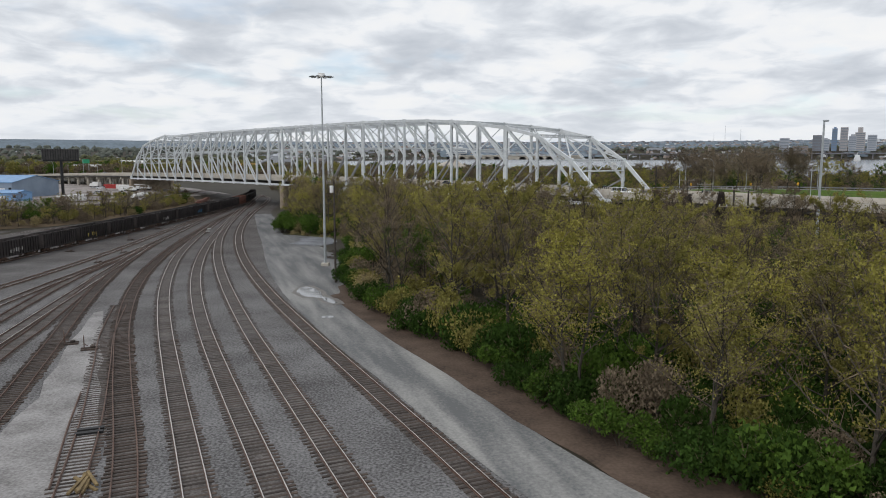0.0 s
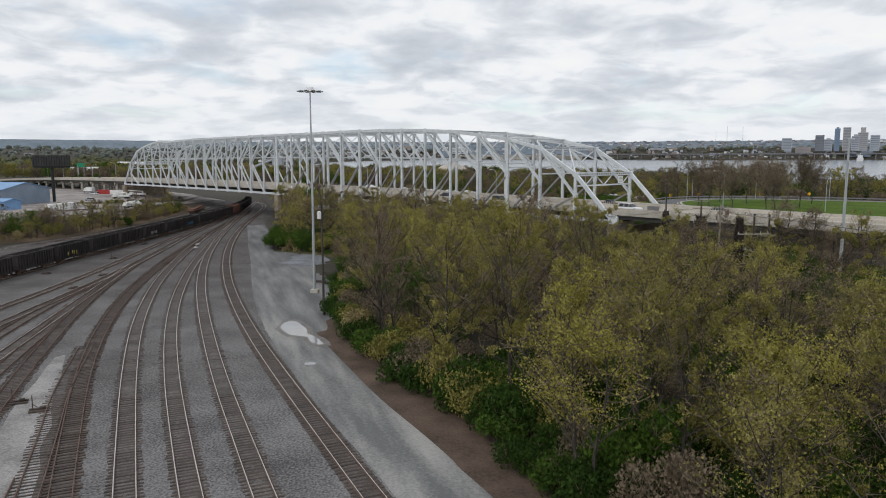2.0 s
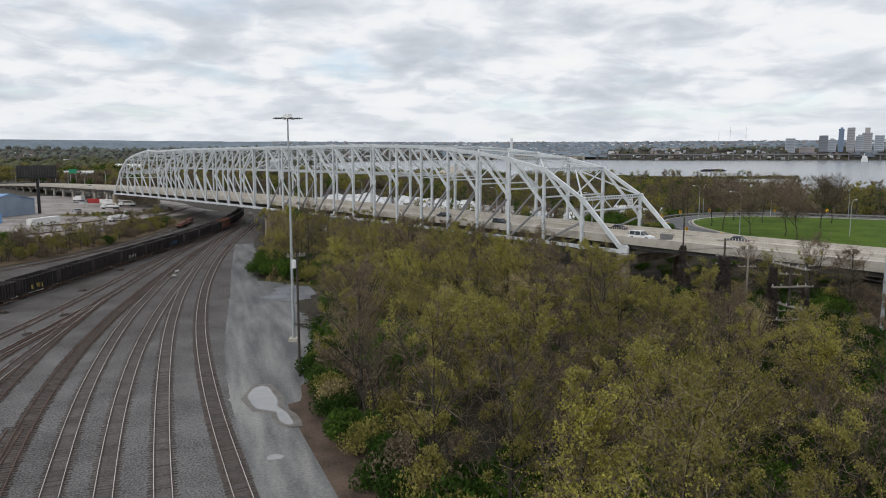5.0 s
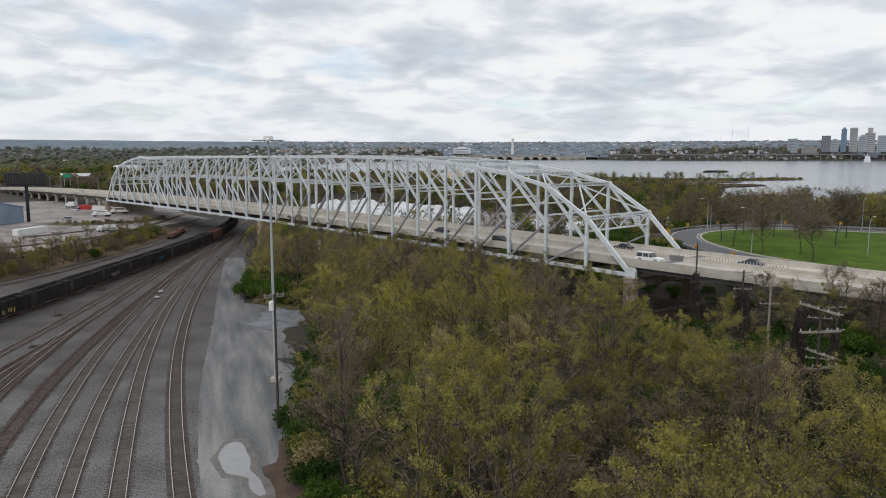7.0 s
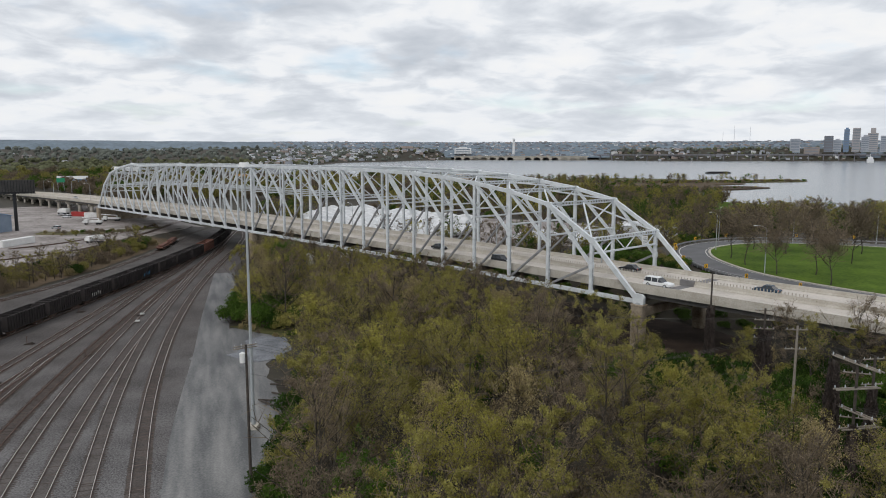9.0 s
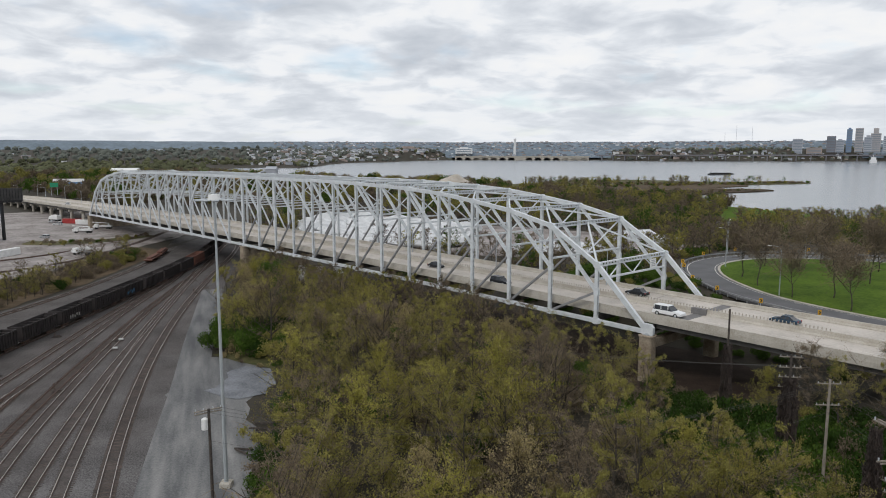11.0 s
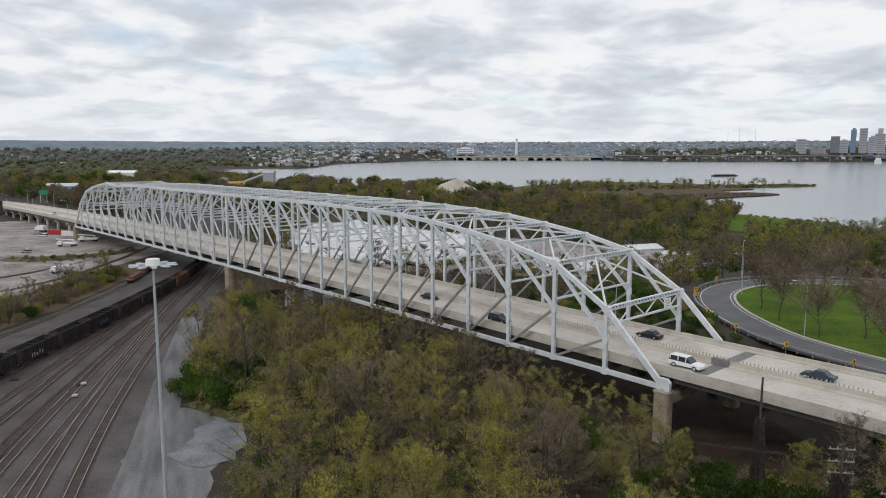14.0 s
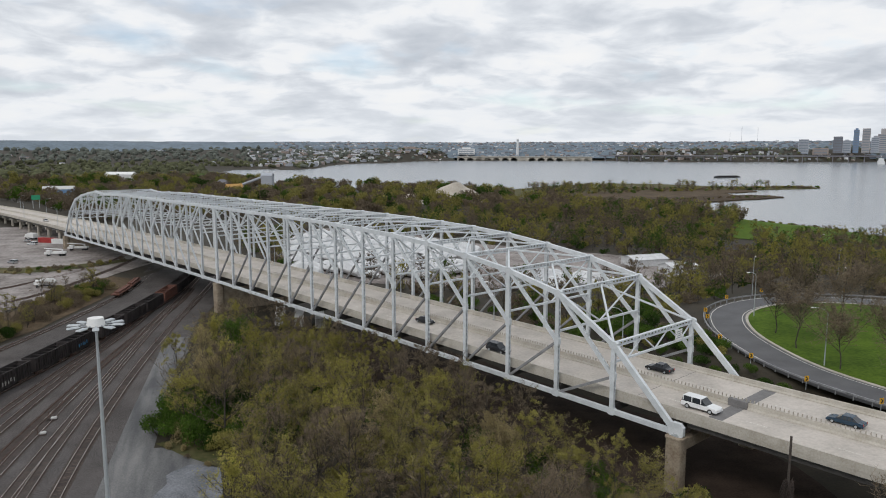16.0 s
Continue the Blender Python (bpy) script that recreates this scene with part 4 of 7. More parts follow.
# ---- freight cars ----
def gondola(body, label, x, y, turn):
    """An open coal gondola: ribbed steel tub on two bogies."""
    th = empty("coal_gondola", pose(x, y, 0.24, 0, 0, turn)); tagged(th, label, "rail car", group="train of coal gondolas")
    L, W_, h0, h1 = 13.3, 3.25, 0.95, 3.95
    bm = bmesh.new()
    o, w = (W_ / 2, L / 2), 0.1
    ring = [[bm.verts.new((sx * (o[0] - d), sy * (o[1] - d), z)) for sx, sy in ((-1, -1), (1, -1), (1, 1), (-1, 1))] for d, z in ((0.12, h0 - 0.1), (0, h0), (0, h0 + 0.2), (0.06, h0 + 0.24), (0.06, h1 - 0.12), (0, h1 - 0.08), (0, h1 + 0.08), (0.2, h1 + 0.08), (0.2, h0 + 0.15))]
    for ra, rb in zip(ring, ring[1:]):
        for k in range(4):
            bm.faces.new((ra[k], ra[(k + 1) % 4], rb[(k + 1) % 4], rb[k]))
    bm.faces.new(ring[-1]); bm.faces.new(list(reversed(ring[0])))
    part("tub", bm, body, th)
    rib = bmesh.new(); box(rib, 0, 0, (h0 + h1) / 2, 0.17, 0.13, h1 - h0 - 0.1)
    rme = bpy.data.meshes.new("rib"); rib.to_mesh(rme); rib.free(); rme.materials.append(body)
    for sgn in (-1, 1):
        for i in range(15):
            shared("rib", rme, th, pose(sgn * (W_ / 2 + 0.06), -L / 2 + 0.35 + i * (L - 0.7) / 14, 0))
    for i in range(5):
        part("cross_tie", boxes((0, -L / 2 + L * (i + 0.5) / 5, h1 - 0.35, W_ - 0.2, 0.12, 0.18)), body, th)
    for yb in (-L / 2 + 2.1, L / 2 - 2.1):
        bm = bmesh.new()
        for sgn in (-1, 1):
            box(bm, sgn * 1.0, yb, 0.55, 0.2, 2.3, 0.35, bevel=0.05)
            for wy in (-0.85, 0.85):
                rod(bm, (sgn * 0.68, yb + wy, 0.42), (sgn * 0.86, yb + wy, 0.42), 0.42, sides=14)
        box(bm, 0, yb, 0.62, 2.0, 0.4, 0.3)
        part("bogie", bm, M["rail"], th)
    part("coupler", boxes((0, L / 2 + 0.35, 0.75, 0.25, 0.8, 0.25), (0, -L / 2 - 0.35, 0.75, 0.25, 0.8, 0.25)), M["rail"], th)
    return th


train_line = smooth_line([(-86.3, 70), (-86.4, 130), (-86.2, 200), (-86, 260), (-89, 310), (-98, 360), (-112, 405)], 1.0)
M["tag_blue"] = mat("blue_spray_paint", (0.08, 0.30, 0.52), (0.05, 0.2, 0.4), bump=0)
M["tag_yellow"] = mat("yellow_spray_paint", (0.65, 0.5, 0.12), (0.5, 0.38, 0.1), bump=0)
M["tag_white"] = mat("white_spray_paint", (0.5, 0.48, 0.46), (0.35, 0.33, 0.32), bump=0)
for i in range(20):
    j = min(int(10 + i * 14.9), len(train_line) - 1)
    p, d = train_line[j]
    rusty = i == 15
    car = gondola(M["rust_car"] if rusty else M["coal_car"], "rusty red-brown coal gondola" if rusty else "black ribbed steel coal gondola in a long train", p.x, p.y, math.degrees(math.atan2(-d.x, d.y)))
    if i in (4, 6, 9, 11):
        for k in range(7):
            bm = bmesh.new(); box(bm, 1.605, -3.0 + k * 0.62 + rnd.uniform(-.1, .1), 1.9 + rnd.uniform(-.15, .15), 0.02, 0.34, rnd.uniform(0.6, 1.0))
            part("paint_tag", bm, {4: M["tag_white"], 6: M["tag_yellow"], 9: M["tag_white"], 11: M["tag_blue"]}[i], car, "spray-painted block of colour")
# flat cars with rusty steel on the next line
for i in range(2):
    th = empty("flat_car", pose(-108.6 - 3.4 * i, 314 + i * 16.5, 0.24, 0, 0, 9 + 4 * i)); tagged(th, "flat rail car loaded with rusty steel", "rail car")
    part("deck_frame", boxes((0, 0, 1.0, 2.8, 15, 0.35), bevel=0.05), M["rust_car"], th)
    part("load", boxes((0.5, 0, 1.5, 0.9, 13, 0.6), (-0.6, 0.5, 1.45, 0.8, 11, 0.5), bevel=0.1), M["rust_car"], th)
    part("bogie", boxes((0, 5, 0.5, 2.2, 2.4, 0.6), bevel=0.1), M["rail"], th); part("bogie", boxes((0, -5, 0.5, 2.2, 2.4, 0.6), bevel=0.1), M["rail"], th)


# ---- poles ----
mast = empty("light_mast", pose(-22.2, 130.5, 0)); tagged(mast, "tall galvanised high-mast lamp with a ring of floodlights", "light mast")
bm = bmesh.new(); rod(bm, (0, 0, 0), (0, 0, 17), 0.27, 0.19, 12); rod(bm, (0, 0, 17), (0, 0, 35.0), 0.19, 0.11, 12)
part("shaft", bm, M["galv"], mast)
part("foundation", boxes((0, 0, 0.3, 1.4, 1.4, 0.7), bevel=0.08), M["concrete"], mast)
bm = bmesh.new(); rod(bm, (0, 0, 34.9), (0, 0, 35.55), 0.75, 0.62, 20); part("hub", bm, M["white"], mast, "white drum at the mast head")
for k in range(10):
    a = k * math.tau / 10
    lamp = bmesh.new()
    rod(lamp, (0.6, 0, 34.95), (1.25, 0, 34.95), 0.05)
    box(lamp, 1.75, 0, 34.93, 1.0, 0.52, 0.16, bevel=0.07)
    ob = part("floodlight", lamp, M["galv"], mast); ob.matrix_basis = Matrix.Rotation(a + 0.15, 4, "Z")


def utility_pole(x, y, h, arms, label, wood, turn=0, transformer=False, lean=0.0, base=0.0):
    th = empty("utility_pole", pose(x, y, base, lean, 0, turn)); tagged(th, label, "utility pole")
    bm = bmesh.new(); rod(bm, (0, 0, -0.3), (0, 0, h), 0.19, 0.13, 10); part("pole", bm, wood, th)
    for z in arms:
        arm = part("crossarm", boxes((0, 0.16, z, 2.6, 0.1, 0.13), bevel=0.015), M["pole_grey"], th)
        for u in (-1.15, -0.45, 0.45, 1.15):
            bm = bmesh.new(); rod(bm, (u, 0.16, z + 0.06), (u, 0.16, z + 0.26), 0.05, 0.03, 6)
            part("insulator", bm, M["galv"], arm)
    if transformer:
        bm = bmesh.new(); rod(bm, (-0.42, 0, h - 1.9), (-0.42, 0, h - 0.9), 0.3, 0.3, 14); rod(bm, (-0.42, 0, h - 0.9), (-0.42, 0, h - 0.78), 0.3, 0.12, 14)
        part("transformer", bm, M["white"], th, "pale grey transformer can")
    return th


utility_pole(-17.5, 112.5, 16.6, (16.2, 16.45), "dark wooden pole with a transformer can and two crossarms", M["pole_wood"], 35, True)
tall = empty("light_mast", pose(66.7, 124, 0)); tagged(tall, "tall slim grey lighting mast above the wood", "light mast")
bm = bmesh.new(); rod(bm, (0, 0, 0), (0, 0, 26.8), 0.3, 0.16, 10); part("shaft", bm, M["galv"], tall)
part("lamp_head", boxes((0.3, 0, 26.7, 0.9, 0.5, 0.3), bevel=0.06), M["galv"], tall)
utility_pole(46.0, 123.2, 16.1, (15.6, 13.2), "grey wooden pole with two crossarms", M["pole_grey"], -4)
vine_pole = utility_pole(45.9, 131.6, 16.4, (16.1, 14.8, 13.6, 12.4), "dark wooden pole wrapped in vines with crossarms", M["pole_wood"], -8)
bare_pole = utility_pole(44.8, 147.6, 18.4, (), "bare dark wooden pole with vines climbing its foot", M["pole_wood"], 0)
corner_pole = utility_pole(46.0, 110.6, 15.6, (14.2, 9.4), "wooden pole crowded with pale crossarms", M["pole_wood"], -20)
far_pole = utility_pole(49.6, 113.6, 15.2, (14.8, 12.0), "wooden pole crowded with pale crossarms", M["pole_wood"], 8)
twin_pole = utility_pole(44.9, 113.0, 14.9, (), "dark wooden pole wrapped in vines to its top", M["pole_wood"], 0)
for z, a, u0, u1 in ((15.25, 101, -3.2, 3.4), (12.6, 8, -2.4, 2.6), (10.1, 105, -2.6, 2.8), (8.3, 12, -1.6, 3.0)):
    for off in (-0.24, 0.24):
        arm = part("crossarm", boxes(((u0 + u1) / 2, off, z, u1 - u0, 0.12, 0.15), bevel=0.02), M["pole_grey"], corner_pole, "pale weathered double crossarm")
        arm.matrix_basis = pose(0, 0, 0, 0, 0, a + 20)
    for k in range(5):
        bm = bmesh.new(); u = u0 + 0.2 + (u1 - u0 - 0.4) * k / 4
        for q in range(3):
            rod(bm, (u, 0.24, z + 0.08 + q * 0.1), (u, 0.24, z + 0.16 + q * 0.1), 0.08, 0.05, 7)
        ins = part("insulator", bm, M["galv"], corner_pole); ins.matrix_basis = pose(0, 0, 0, 0, 0, a + 20)


def cable(a, b, sag, r=0.013):
    bm = bmesh.new()
    a, b = Vector(a), Vector(b)
    side = Vector((b.y - a.y, a.x - b.x, 0)).normalized()
    rows = []
    for i in range(17):
        p = a.lerp(b, i / 16) - UPZ * sag * 4 * (i / 16) * (1 - i / 16)
        rows.append([bm.verts.new(p + side * r * math.cos(k * math.tau / 4) + UPZ * r * math.sin(k * math.tau / 4)) for k in range(4)])
    for p, q in zip(rows, rows[1:]):
        for k in range(4):
            bm.faces.new((p[k], p[(k + 1) % 4], q[(k + 1) % 4], q[k]))
    tagged(finish(bm, "power_line", M["dark_steel"]), "thin sagging overhead wire between poles", "wire", group="overhead wires")


for u, z in ((-1.0, 16.6), (0.0, 16.6), (1.0, 16.6), (0.2, 13.4)):
    cable((-17.5 + u * 0.8, 112.5 + u * 0.5, z), (46.0 + u, 123.3, z - 1.0), 4.0)
for u in (-1.1, 0, 1.1):
    cable((46.0 + u, 123.3, 15.7), (46.0, 110.6 + u, 15.5), 0.5); cable((46.0 + u, 123.3, 13.3), (46.0, 110.6 + u, 12.9), 0.5)
    cable((45.9 + u, 131.7, 16.3), (49.6 + u, 113.7, 15.2), 0.7); cable((46.0, 110.6 + u, 15.5), (88, 74 + u, 13.5), 1.2); cable((46.0, 110.6 + u, 10.4), (92, 84 + u, 9.5), 0.9)
    cable((45.9 + u, 131.7, 15.0), (-10 + u, 178, 9.0), 1.6)


def road_lamp(x, y, z, h, turn, label="tall grey street lamp with a curved arm"):
    th = empty("street_lamp", pose(x, y, z, 0, 0, turn)); tagged(th, label, "street lamp", group="street lamps")
    bm = bmesh.new(); rod(bm, (0, 0, -0.5), (0, 0, h), 0.13, 0.07, 8); part("post", bm, M["galv"], th)
    bm = bmesh.new()
    pts = [Vector((0, 0, h)), Vector((0.5, 0, h + 0.7)), Vector((1.3, 0, h + 1.0)), Vector((2.2, 0, h + 1.05))]
    for p, q in zip(pts, pts[1:]):
        rod(bm, p, q, 0.05, sides=6)
    part("arm", bm, M["galv"], th)
    part("lamp_head", boxes((2.55, 0, h + 1.03, 0.8, 0.32, 0.16), bevel=0.05), M["white"], th)


for x, y, h, a in ((78.5, 203.8, 11, 160), (82.5, 244.6, 11, 200), (112, 259, 10, 250), (95, 275, 10, 60), (140, 262, 10, 250), (118, 150, 11, 140), (150, 330, 9, 30), (190, 420, 8, 30), (105, 200, 9, 40)):
    road_lamp(x, y, gz(x, y), h, a)
for i in range(9):
    s = 24 + i * 34
    p = bridge_at(s, WIDTH - 2.0, deck_z(s))
    road_lamp(p.x, p.y, p.z, 7.5, 130, "slim grey lamp post on the bridge deck")
for i in range(7):
    s = BED + 20 + i * 40
    p = bridge_at(s, WIDTH - 1.4 if i % 2 else 1.4, deck_z(s) + 0.9)
    road_lamp(p.x, p.y, p.z, 8.5, 30 if i % 2 else 200)


def chevron(x, y, z, turn, diamond=False):
    th = empty("chevron_sign", pose(x, y, z, 0, 0, turn)); tagged(th, "yellow curve chevron sign with a black arrow on a post" if not diamond else "yellow diamond warning sign on a post", "road sign", group="ramp signs")
    part("post", boxes((0, 0.05, 0.9, 0.07, 0.07, 2.4)), M["galv"], th)
    bm = bmesh.new()
    if diamond:
        box(bm, 0, 0, 0, 1.0, 0.04, 1.0, m=Matrix.Translation((0, 0, 2.2)) @ Matrix.Rotation(radians(45), 4, "Y"))
    else:
        box(bm, 0, 0, 1.75, 0.8, 0.04, 1.0, bevel=0.015)
    part("panel", bm, M["yellow"], th)
    if not diamond:
        bm = bmesh.new()
        for sgn in (-1, 1):
            box(bm, 0, 0, 0, 0.5, 0.02, 0.2, m=Matrix.Translation((0.02, -0.032, 1.75 + sgn * 0.17)) @ Matrix.Rotation(radians(sgn * 42), 4, "Y"))
        part("arrow", bm, M["black"], th)


for x, y, a in ((65.5, 206, 0), (64.8, 220, -10), (69.0, 239, -20), (71, 246, -10), (82.5, 262, 0), (96, 271.5, 0), (69.2, 192, 10), (75.5, 181, 15), (119, 271, 0)):
    chevron(x, y, max(RZ - 0.4, gz(x, y)), a)
chevron(133, 262.5, RZ - 0.3, 0, True)
# guard rail outside the ramp
gr = empty("guard_rail"); tagged(gr, "steel guard rail along the outside of the ramp", "guard rail")
bm = bmesh.new(); sweep(bm, ramp_line, [(-5.3, 0.45), (-5.38, 0.55), (-5.3, 0.65), (-5.38, 0.75), (-5.3, 0.82), (-5.2, 0.82), (-5.2, 0.45)], closed=True); part("rail", bm, M["mid_grey_steel"], gr)
pbm = bmesh.new(); box(pbm, 0, 0, 0.25, 0.15, 0.15, 1.2); pme = bpy.data.meshes.new("post"); pbm.to_mesh(pme); pbm.free(); pme.materials.append(M["mid_grey_steel"])
for p, d in ramp_line[::1]:
    q = p + Vector((d.y, -d.x, 0)) * -5.12
    shared("post", pme, gr, Matrix.Translation(q))


# ---- plants ----
class Strokes:
    """Collects triangles for one mesh quickly."""

    def __init__(self):
        self.v, self.f, self.m = [], [], []

    def tube(self, a, b, r0, r1, sides, mi=0):
        a, b = Vector(a), Vector(b)
        q = (b - a).to_track_quat("Z", "Y").to_matrix()
        n = len(self.v)
        for p, r in ((a, r0), (b, r1)):
            for k in range(sides):
                an = k * math.tau / sides
                self.v.append(p + q @ Vector((r * math.cos(an), r * math.sin(an), 0)))
        for k in range(sides):
            self.f.append((n + k, n + (k + 1) % sides, n + sides + (k + 1) % sides, n + sides + k)); self.m.append(mi)

    def twig(self, a, b, w, mi=0):
        a, b = Vector(a), Vector(b)
        d = (b - a).cross(Vector((0.3, 0.7, 0.5))).normalized() * w
        e = (b - a).cross(d).normalized() * w
        n = len(self.v)
        self.v += [a + d, a - d * 0.5 + e, a - d * 0.5 - e, b]
        for t in ((0, 1, 3), (1, 2, 3), (2, 0, 3)):
            self.f.append(tuple(n + i for i in t)); self.m.append(mi)

    def leaf(self, p, size, rnd, mi=0):
        q = Euler((rnd.uniform(-1.0, 1.0), rnd.uniform(-1.0, 1.0), rnd.uniform(0, 6.28))).to_matrix()
        n = len(self.v)
        l, w = size * 1.02, size * rnd.uniform(0.4, 0.66)
        for x, y, z in ((-w, 0.2 * l, -0.4 * l), (w, -0.2 * l, -0.4 * l), (0, 0.3 * l, 0.9 * l)):
            self.v.append(p + q @ Vector((x, y, z)))
        self.f.append((n, n + 1, n + 2)); self.m.append(mi)

    def done(self, name, materials):
        me = bpy.data.meshes.new(name)
        me.from_pydata([tuple(v) for v in self.v], [], self.f)
        for m_ in materials:
            me.materials.append(m_)
        if len(materials) > 1:
            me.polygons.foreach_set("material_index", self.m)
        return me


def make_tree(seed, H, spread, leaf, n_leaf, size, stems=1, twigs=4, limbs=24, low=0.2, name="tree"):
    """Meshes of one tree H metres tall: trunk with limbs and twigs, and a crown of leaves."""
    r = random.Random(seed)
    wood, crown, tips = Strokes(), Strokes(), []
    for st in range(stems):
        a = Vector((r.uniform(-.6, .6) * (stems > 1), r.uniform(-.6, .6) * (stems > 1), -0.3))
        lean = Vector((r.uniform(-1, 1), r.uniform(-1, 1), 0)) * (0.2 if stems > 1 else 0.06)
        rad, p, n = H * 0.012 + 0.02, a, 6
        trunk = [(p, rad)]
        for k in range(n):
            q = p + Vector((0, 0, H * 0.9 / n)) + lean * H / n + Vector((r.uniform(-.25, .25), r.uniform(-.25, .25), 0))
            r2 = rad * (1 - 0.14 * (k + 1))
            wood.tube(p, q, trunk[-1][1], r2, 5)
            p = q; trunk.append((p, r2))
        for k in range(limbs // stems):
            f = (low + (0.97 - low) * r.random() ** 0.8) * n
            i = min(int(f), n - 1)
            b0 = trunk[i][0].lerp(trunk[i + 1][0], f - i)
            an = r.uniform(0, math.tau)
            h = f / n
            el = radians(r.uniform(18, 48) + 22 * h)
            ln = spread * r.uniform(0.7, 1.15) * (0.62 + 0.75 * math.sin(math.pi * min(1, 0.25 + h * 0.62)) - 0.55 * h)
            d = Vector((math.cos(an) * math.cos(el), math.sin(an) * math.cos(el), math.sin(el)))
            b1 = b0 + d * ln * 0.55
            b2 = b1 + (d + Vector((r.uniform(-.35, .35), r.uniform(-.35, .35), 0.3))) * ln * 0.5
            wood.tube(b0, b1, trunk[i][1] * 0.5, trunk[i][1] * 0.3, 3)
            wood.tube(b1, b2, trunk[i][1] * 0.3, 0.025, 3)
            for t in range(twigs * 2):
                c0 = b0.lerp(b1, r.uniform(0.4, 1)) if t % 2 else b1.lerp(b2, r.random())
                c1 = c0 + Vector((r.uniform(-1, 1), r.uniform(-1, 1), r.uniform(-0.25, 1.0))).normalized() * ln * r.uniform(0.2, 0.42)
                wood.twig(c0, c1, 0.035, 1)
                for u in range(2):
                    e0 = c0.lerp(c1, r.uniform(0.3, 0.9))
                    e1 = e0 + Vector((r.uniform(-1, 1), r.uniform(-1, 1), r.uniform(-0.2, 1))).normalized() * ln * r.uniform(0.12, 0.25)
                    wood.twig(e0, e1, 0.022, 1)
                    tips.append((e0, e1))
                tips.append((c0, c1))
    keep = [t for t in tips if noise.noise(t[1] * 0.35 + Vector((seed, 0, 0))) > -0.22]
    for k in range(int(n_leaf * 2.5)):
        e0, e1 = keep[(k * 13) % len(keep)]
        p = e0.lerp(e1, r.uniform(0.1, 1.2)) + Vector((r.gauss(0, .16), r.gauss(0, .16), r.gauss(0, .16)))
        crown.leaf(p, size * r.uniform(0.6, 1.35), r)
    return wood.done("trunk", [M["bark"], LEAF["twig"]]), crown.done("crown", [LEAF[leaf]])


def vines(pole, height, r0, r1, seed):
    """Dead brown creeper wound thickly round a pole."""
    r, st = random.Random(seed), Strokes()
    for k in range(2600):
        h = height * r.random() ** 0.85
        rad = (r0 + (r1 - r0) * h / height) * r.uniform(0.35, 1.0) * (1 + 0.35 * noise.noise(Vector((h * 0.9, seed, 0))))
        an = r.uniform(0, math.tau)
        a = Vector((math.cos(an) * rad, math.sin(an) * rad, h))
        st.twig(a, a + Vector((math.cos(an) * r.uniform(0, 0.35), math.sin(an) * r.uniform(0, 0.35), r.uniform(-1.3, 0.7))), r.uniform(0.05, 0.11))
    ob = shared("creeper", st.done("creeper", [M["vine"]]), pole); ob["label"] = "tangle of dead brown creeper"


vines(vine_pole, 13.6, 1.5, 0.9, 3); vines(bare_pole, 13.2, 1.1, 0.5, 4); vines(twin_pole, 14.6, 1.3, 0.5, 5); vines(corner_pole, 8.5, 0.9, 0.3, 6); vines(far_pole, 11.5, 1.1, 0.35, 7)


def joined(name, placed, label, category):
    """Many plants of one kind joined into one object of kind stuff; placed holds (kind, matrix)."""
    V, L, S, Mi, mats, at_ = [], [], [], [], [], 0
    loops = 0
    for kind, m_ in placed:
        for ob in kind.children:
            me = ob.data
            co = np.empty(len(me.vertices) * 3, np.float32); me.vertices.foreach_get("co", co)
            co = co.reshape(-1, 3) @ np.array(m_.to_3x3()).T.astype(np.float32) + np.array(m_.translation, np.float32)
            li = np.empty(len(me.loops), np.int32); me.loops.foreach_get("vertex_index", li)
            ls = np.empty(len(me.polygons), np.int32); me.polygons.foreach_get("loop_start", ls)
            mi = np.empty(len(me.polygons), np.int32); me.polygons.foreach_get("material_index", mi)
            slots = []
            for mt_ in me.materials:
                if mt_ not in mats:
                    mats.append(mt_)
                slots.append(mats.index(mt_))
            V.append(co); L.append(li + at_); S.append(ls + loops); Mi.append(np.array(slots, np.int32)[mi])
            at_ += len(co); loops += len(li)
    V, L, S, Mi = np.concatenate(V), np.concatenate(L), np.concatenate(S), np.concatenate(Mi)
    me = bpy.data.meshes.new(name)
    me.vertices.add(len(V)); me.vertices.foreach_set("co", V.ravel())
    me.loops.add(len(L)); me.loops.foreach_set("vertex_index", L)
    me.polygons.add(len(S)); me.polygons.foreach_set("loop_start", S)
    for mt_ in mats:
        me.materials.append(mt_)
    me.polygons.foreach_set("material_index", Mi)
    me.update(); me.validate()
    return tagged(new(name, me), label, category, kind="stuff")


def thing_of(name, meshes, label, category, group):
    th = empty(name); tagged(th, label, category, group)
    for me in meshes:
        shared(me.name.split(".")[0], me, th)
    th.matrix_basis = Matrix.Translation((0, -60, -40))
    return th


